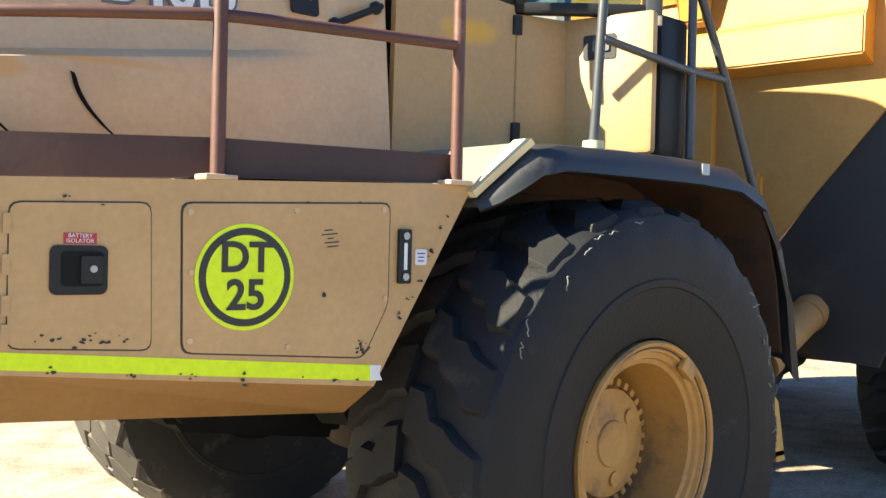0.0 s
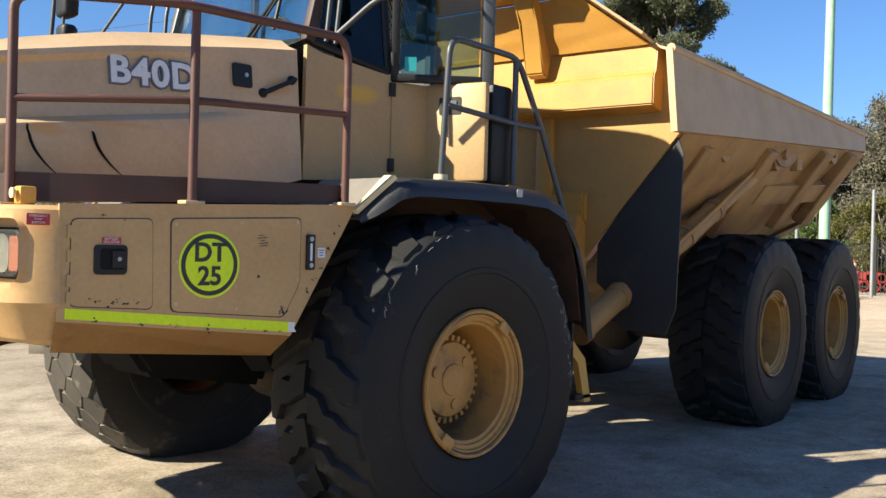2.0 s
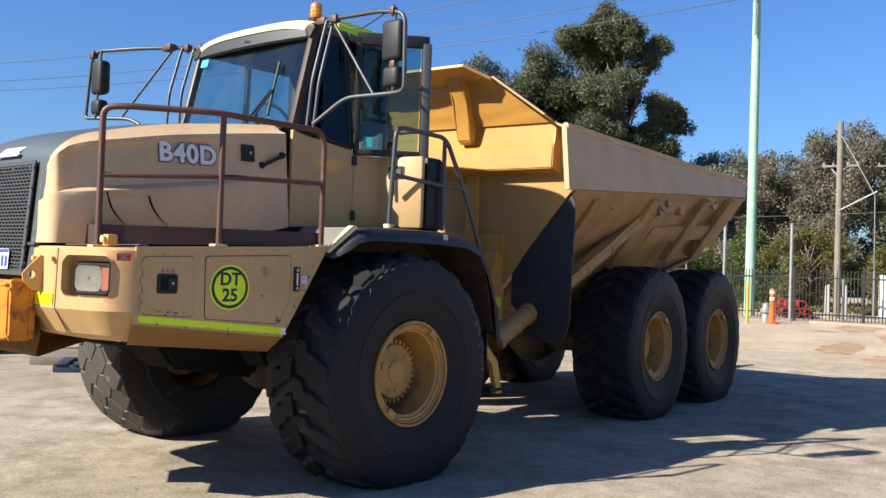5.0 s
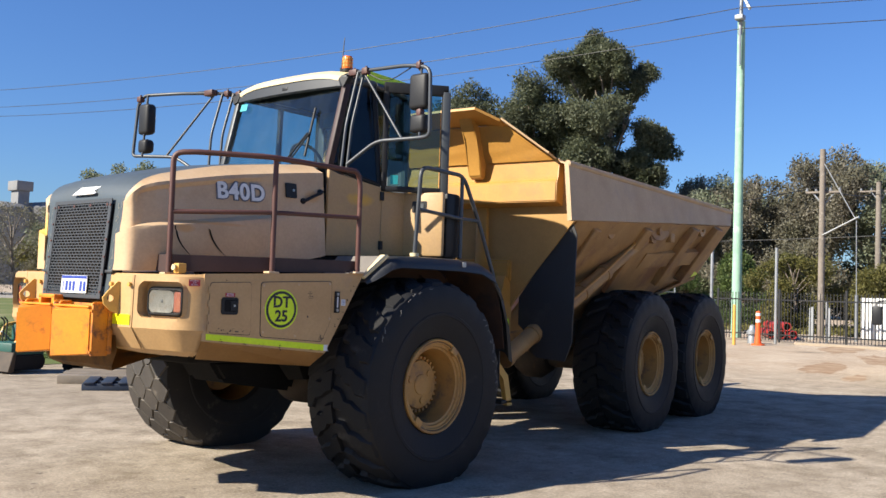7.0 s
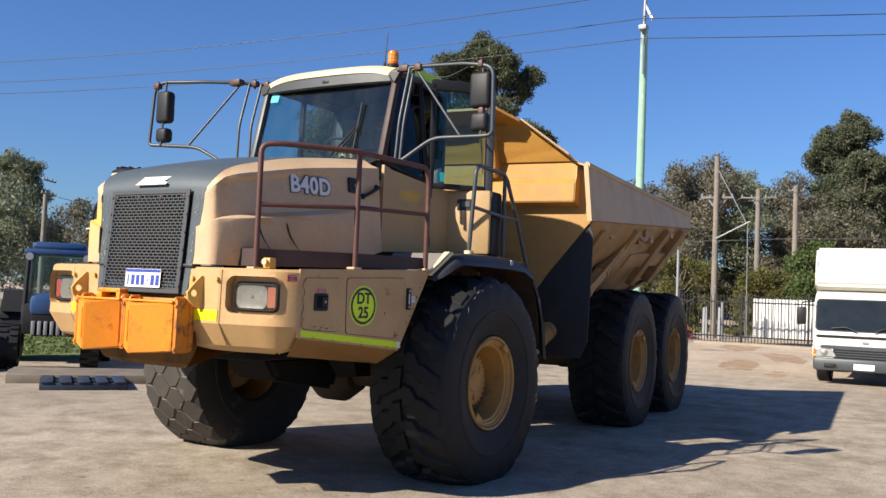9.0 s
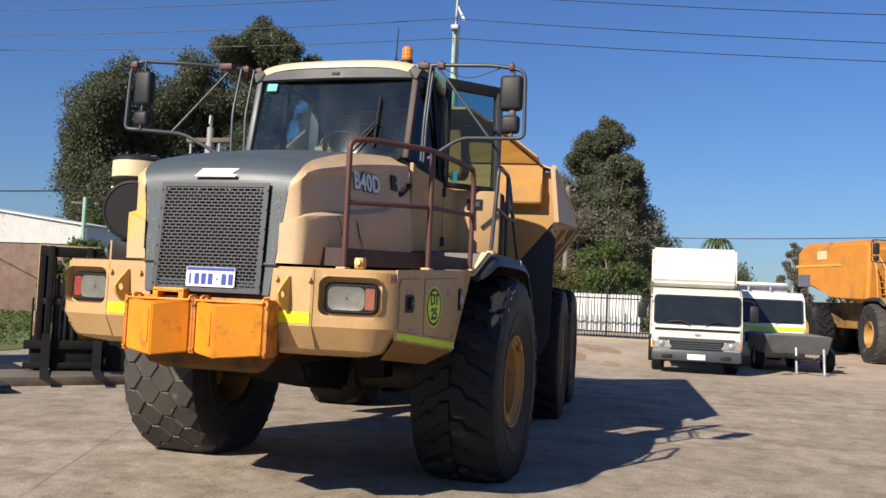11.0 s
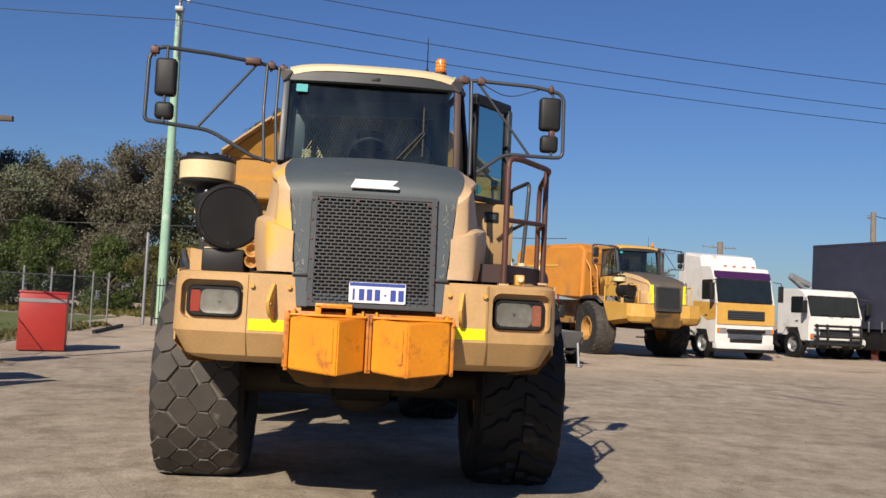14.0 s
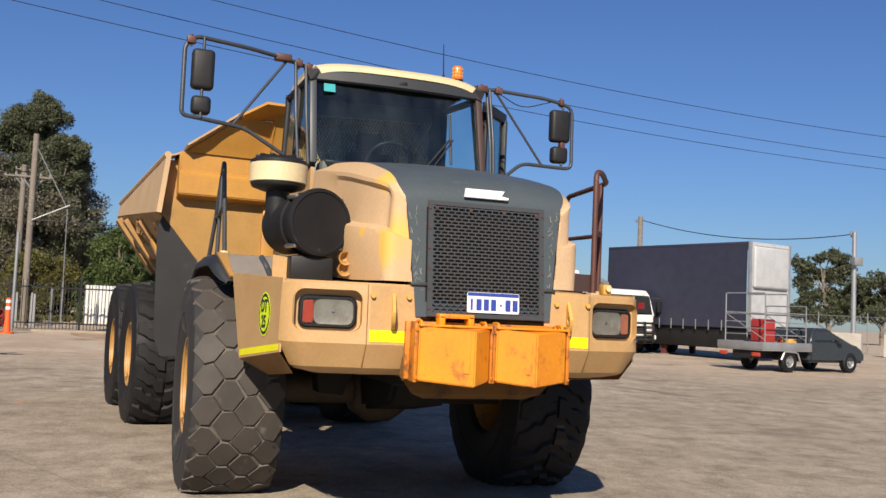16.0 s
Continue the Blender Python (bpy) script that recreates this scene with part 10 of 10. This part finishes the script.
for i, (x, y, h, w) in enumerate(((-54.0, -43.5, 6.6, 4.4), (-56.0, -40.5, 8.2, 4.6), (-59.0, -36.0, 7.8, 4.6), (-62.0, -31.5, 7.0, 4.2), (-66.5, -38.5, 9.0, 5.4))):
    tree(x, y, h, w, HEDGE, LEAF_GREEN if i == 0 else LEAF_STRAW if i % 2 else LEAF_DRY, 9000, 0.30, 12, 0.10, 0.02, 130 + i, "bush", 0.9, 0.3)
FARTREE = "distant green tree on the skyline"
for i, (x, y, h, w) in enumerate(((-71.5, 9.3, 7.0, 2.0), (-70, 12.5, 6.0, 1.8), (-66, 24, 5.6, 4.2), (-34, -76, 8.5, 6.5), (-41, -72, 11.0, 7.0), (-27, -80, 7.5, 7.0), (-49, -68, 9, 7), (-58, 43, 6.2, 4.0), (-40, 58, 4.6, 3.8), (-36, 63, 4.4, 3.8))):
    tree(x, y, h, w, FARTREE, LEAF_HAZED if i % 3 else LEAF_DRY, 3500, 0.30 if h < 9 else 0.5, 10, 0.2, 0.12, 90 + i, "far_tree")


def far(clumps, k=1.55):
    return [(k * a, 1.6 + k * (z - 1.6) - 0.25, k * r) for a, z, r in clumps]


gum(-52.5, -93.5, -121.9, far([(0.3, 9.0, 1.5), (1.6, 7.7, 1.6), (-0.9, 8.9, 1.5), (-3.1, 9.7, 1.6), (-4.5, 9.2, 1.2), (0.0, 7.3, 1.8), (-2.0, 7.5, 1.9), (-5.1, 7.6, 1.1), (2.2, 6.1, 1.8), (-3.7, 7.6, 1.5), (0.5, 5.0, 1.9), (-3.0, 5.2, 1.9), (3.5, 5.0, 1.6)]), "spreading grey-green gum tree beyond the paddock", LEAF_HAZED, 620, 0.15, 0.45, 0.3, 0.8, 140, swell=0.8)
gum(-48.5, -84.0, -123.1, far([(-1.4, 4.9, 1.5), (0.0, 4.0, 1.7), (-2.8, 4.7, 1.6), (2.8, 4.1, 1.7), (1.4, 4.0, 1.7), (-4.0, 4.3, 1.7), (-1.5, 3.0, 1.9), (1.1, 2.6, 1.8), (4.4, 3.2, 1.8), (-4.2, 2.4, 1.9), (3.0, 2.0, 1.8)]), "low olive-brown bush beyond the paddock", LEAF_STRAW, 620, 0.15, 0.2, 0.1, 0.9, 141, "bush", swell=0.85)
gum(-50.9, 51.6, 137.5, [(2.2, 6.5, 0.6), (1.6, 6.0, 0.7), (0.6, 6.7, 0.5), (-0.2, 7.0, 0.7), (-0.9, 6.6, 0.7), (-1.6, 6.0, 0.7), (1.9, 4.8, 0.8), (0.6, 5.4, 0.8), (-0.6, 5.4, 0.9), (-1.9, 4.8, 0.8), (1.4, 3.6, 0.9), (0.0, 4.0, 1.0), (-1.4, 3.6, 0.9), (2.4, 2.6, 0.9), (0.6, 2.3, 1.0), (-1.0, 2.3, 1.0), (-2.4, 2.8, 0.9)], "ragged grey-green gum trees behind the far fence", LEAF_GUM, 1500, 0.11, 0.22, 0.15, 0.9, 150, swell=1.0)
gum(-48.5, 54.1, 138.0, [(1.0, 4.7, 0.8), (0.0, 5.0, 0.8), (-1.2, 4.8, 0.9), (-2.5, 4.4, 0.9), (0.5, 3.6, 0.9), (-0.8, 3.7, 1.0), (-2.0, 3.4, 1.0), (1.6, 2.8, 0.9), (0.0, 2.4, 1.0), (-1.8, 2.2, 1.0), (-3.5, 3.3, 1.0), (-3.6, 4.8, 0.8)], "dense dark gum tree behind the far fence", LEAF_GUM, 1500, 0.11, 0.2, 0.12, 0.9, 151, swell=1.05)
pm = thing("palm_tree", "small palm tree on the skyline", "tree", m=pose(-71.5, 3.1, gz(-70)))
bm = bmesh.new()
rod(bm, (0, 0, 0), (0, 0, 6.2), 0.22, 0.16, 10)
part("trunk", bm, BARK, pm)
for k in range(34):
    a = 6.283 * k / 34 * 5
    bm = bmesh.new()
    rows = []
    for i in range(6):
        f = i / 5
        r = 1.5 * f
        z = 6.2 + 0.9 * math.sin(f * 2.2 + 0.2 * (k % 3)) - 0.9 * f * f * (1 + 0.4 * (k % 2))
        w = 0.16 * (1 - f) + 0.02
        c = Vector((r * math.cos(a), r * math.sin(a), z))
        n = Vector((-math.sin(a), math.cos(a), 0)) * w
        rows.append([c - n, c + Vector((0, 0, 0.05)), c + n])
    grid(bm, rows)
    part("frond", bm, LEAF_GREEN, pm)


# ---- verge, field and road, far sheds ----
GRASS = surface("short_field_grass", (0.105, 0.135, 0.045), (0.16, 0.175, 0.075), 0.95, scale=0.5, fine=60, bump=0.8, stain=(0.29, 0.245, 0.155), cover=0.44, stain_scale=0.22, spec=0.1)
ROAD = surface("worn_pale_road", (0.33, 0.305, 0.27), (0.28, 0.26, 0.23), 0.9, scale=0.4, fine=80, bump=0.2, spec=0.15)


def ground_sheet(name, label, near, far, y0, y1, mat, lift, wild):
    """A strip of ground cover between two lines of x, with an uneven edge."""
    bm = bmesh.new()
    rows = []
    for i in range(61):
        y = y0 + (y1 - y0) * i / 60
        a = near(y) + wild * noise.noise((y * 0.35, 2.1, 0.0))
        b = far(y) + wild * noise.noise((y * 0.35, 7.7, 0.0))
        xs = [a + (b - a) * k / 12 for k in range(13)]
        rows.append([(x, y, gz(x) + lift) for x in xs])
    grid(bm, rows)
    for f in bm.faces:
        if f.normal.z < 0:
            f.normal_flip()
    tagged(new(name, finish(name, bm, mat, fix=False)), label, "ground", kind="structure")


ground_sheet("grass_field", "short green and straw grass beyond the fence", lambda y: -5.2 if y < -11.8 else -5.2 + (y + 11.8) * 14, lambda y: -33.6 - 0.16 * (y + 21), -80.0, -10.7, GRASS, 0.012, 0.6)
ground_sheet("grass_field", "short green grass beside the tractor", lambda y: 9.0, lambda y: -5.06, -80.0, -11.6, GRASS, 0.012, 0.0)
ground_sheet("road", "pale worn road beyond the grass field", lambda y: -34.2 - 0.16 * (y + 21), lambda y: -49.0 - 0.16 * (y + 21), -120.0, -12.0, ROAD, 0.012, 0.3)


def tufts(name, label, x0, x1, y0, y1, count, size, mat, seed):
    rnd = np.random.default_rng(seed)
    xs, ys = rnd.uniform(x0, x1, count), rnd.uniform(y0, y1, count)
    c = [(a, b, gz(a) + size * 0.4) for a, b in zip(xs, ys)]
    me = leaf_mesh(name, c, [0.16] * count, count * 9, size, mat, rnd, 0.5, 0.2)
    tagged(new(name, me), label, "grass", kind="stuff")


tufts("dry_grass", "dry weeds along the fence line", -27.0, -8.0, -10.2, -8.9, 420, 0.10, LEAF_STRAW, 5)
tufts("dry_weeds", "grey-brown weeds along the foot of the chain-link fence", -13.5, -8.2, -9.6, -8.1, 420, 0.075, LEAF_DRY, 9)
tufts("weeds", "green weeds at the foot of the service pole", -10.4, -7.6, -7.7, -6.9, 60, 0.09, LEAF_GREEN, 6)
tufts("verge_grass", "dry grass on the road verge", -48.0, -36.0, -40.0, 12.0, 2600, 0.16, LEAF_STRAW, 7)
tufts("field_grass", "short green grass field beyond the fence", -24.0, -3.0, -26.0, -11.5, 7000, 0.05, LEAF_GREEN, 8)
# white corrugated shed with a brown lower wall, its low gable towards the yard
BROWN_WALL = surface("brown_wall", (0.20, 0.13, 0.095), (0.15, 0.095, 0.07), 0.85, stain=(0.26, 0.18, 0.13), cover=0.4)
sh = thing("shed", "white corrugated shed with a brown lower wall", "shed", m=pose(-22.5, -33.0, 0))


def gable(y):
    return 4.15 + 0.35 * y / 6.0 if y < 6.0 else 4.5 - 0.9 * (y - 6.0) / 7.5


bm = bmesh.new()
box(bm, -2.6, -0.05, 0.05, 12.7, 0, 3.0, 0.02)
part("lower_wall", bm, BROWN_WALL, sh, "brown lower wall")
bm = bmesh.new()
rows = []
for i in range(271):
    y = 12.8 * i / 270
    rows.append([(0.018 * (1 if i % 2 else -1), y, 2.95), (0.018 * (1 if i % 2 else -1), y, gable(y))])
sheet(bm, rows, 0.01)
box(bm, -2.6, -0.05, 12.74, 12.78, 2.95, gable(12.8), 0.005)
part("upper_wall", bm, WHITE, sh, "white corrugated upper wall")
bm = bmesh.new()
prism(bm, [(0.12, -0.1, 4.14), (0.12, 6.0, 4.5), (0.12, 12.9, 3.68), (0.12, 12.9, 3.73), (0.12, 6.0, 4.55), (0.12, -0.1, 4.19)], (-2.9, 0, 0))
part("roof", bm, WHITE, sh, "low pale metal roof")
SILO = surface("grey_silo_concrete", (0.24, 0.24, 0.24), (0.18, 0.18, 0.18), 0.9, scale=0.2)
si = thing("silo", "concrete plant silos on the skyline", "silo", m=pose(-101, -214, 0) @ Matrix.Scale(0.92, 4))
for dx, r, h in ((-8, 7, 21), (6, 8, 20)):
    bm = bmesh.new()
    lathe(bm, [(0, 0), (r, 0), (r, h), (r * 0.8, h + 1.2), (0, h + 2)], pose(dx, 0, 0), 28)
    part("silo_drum", bm, SILO, si)
bm = bmesh.new()
box(bm, -1.5, 1.5, -2, 2, 0, 27, 0.1)
box(bm, -2.2, 2.2, -2.5, 2.5, 25, 27.5, 0.1)
part("lift_tower", bm, SILO, si)
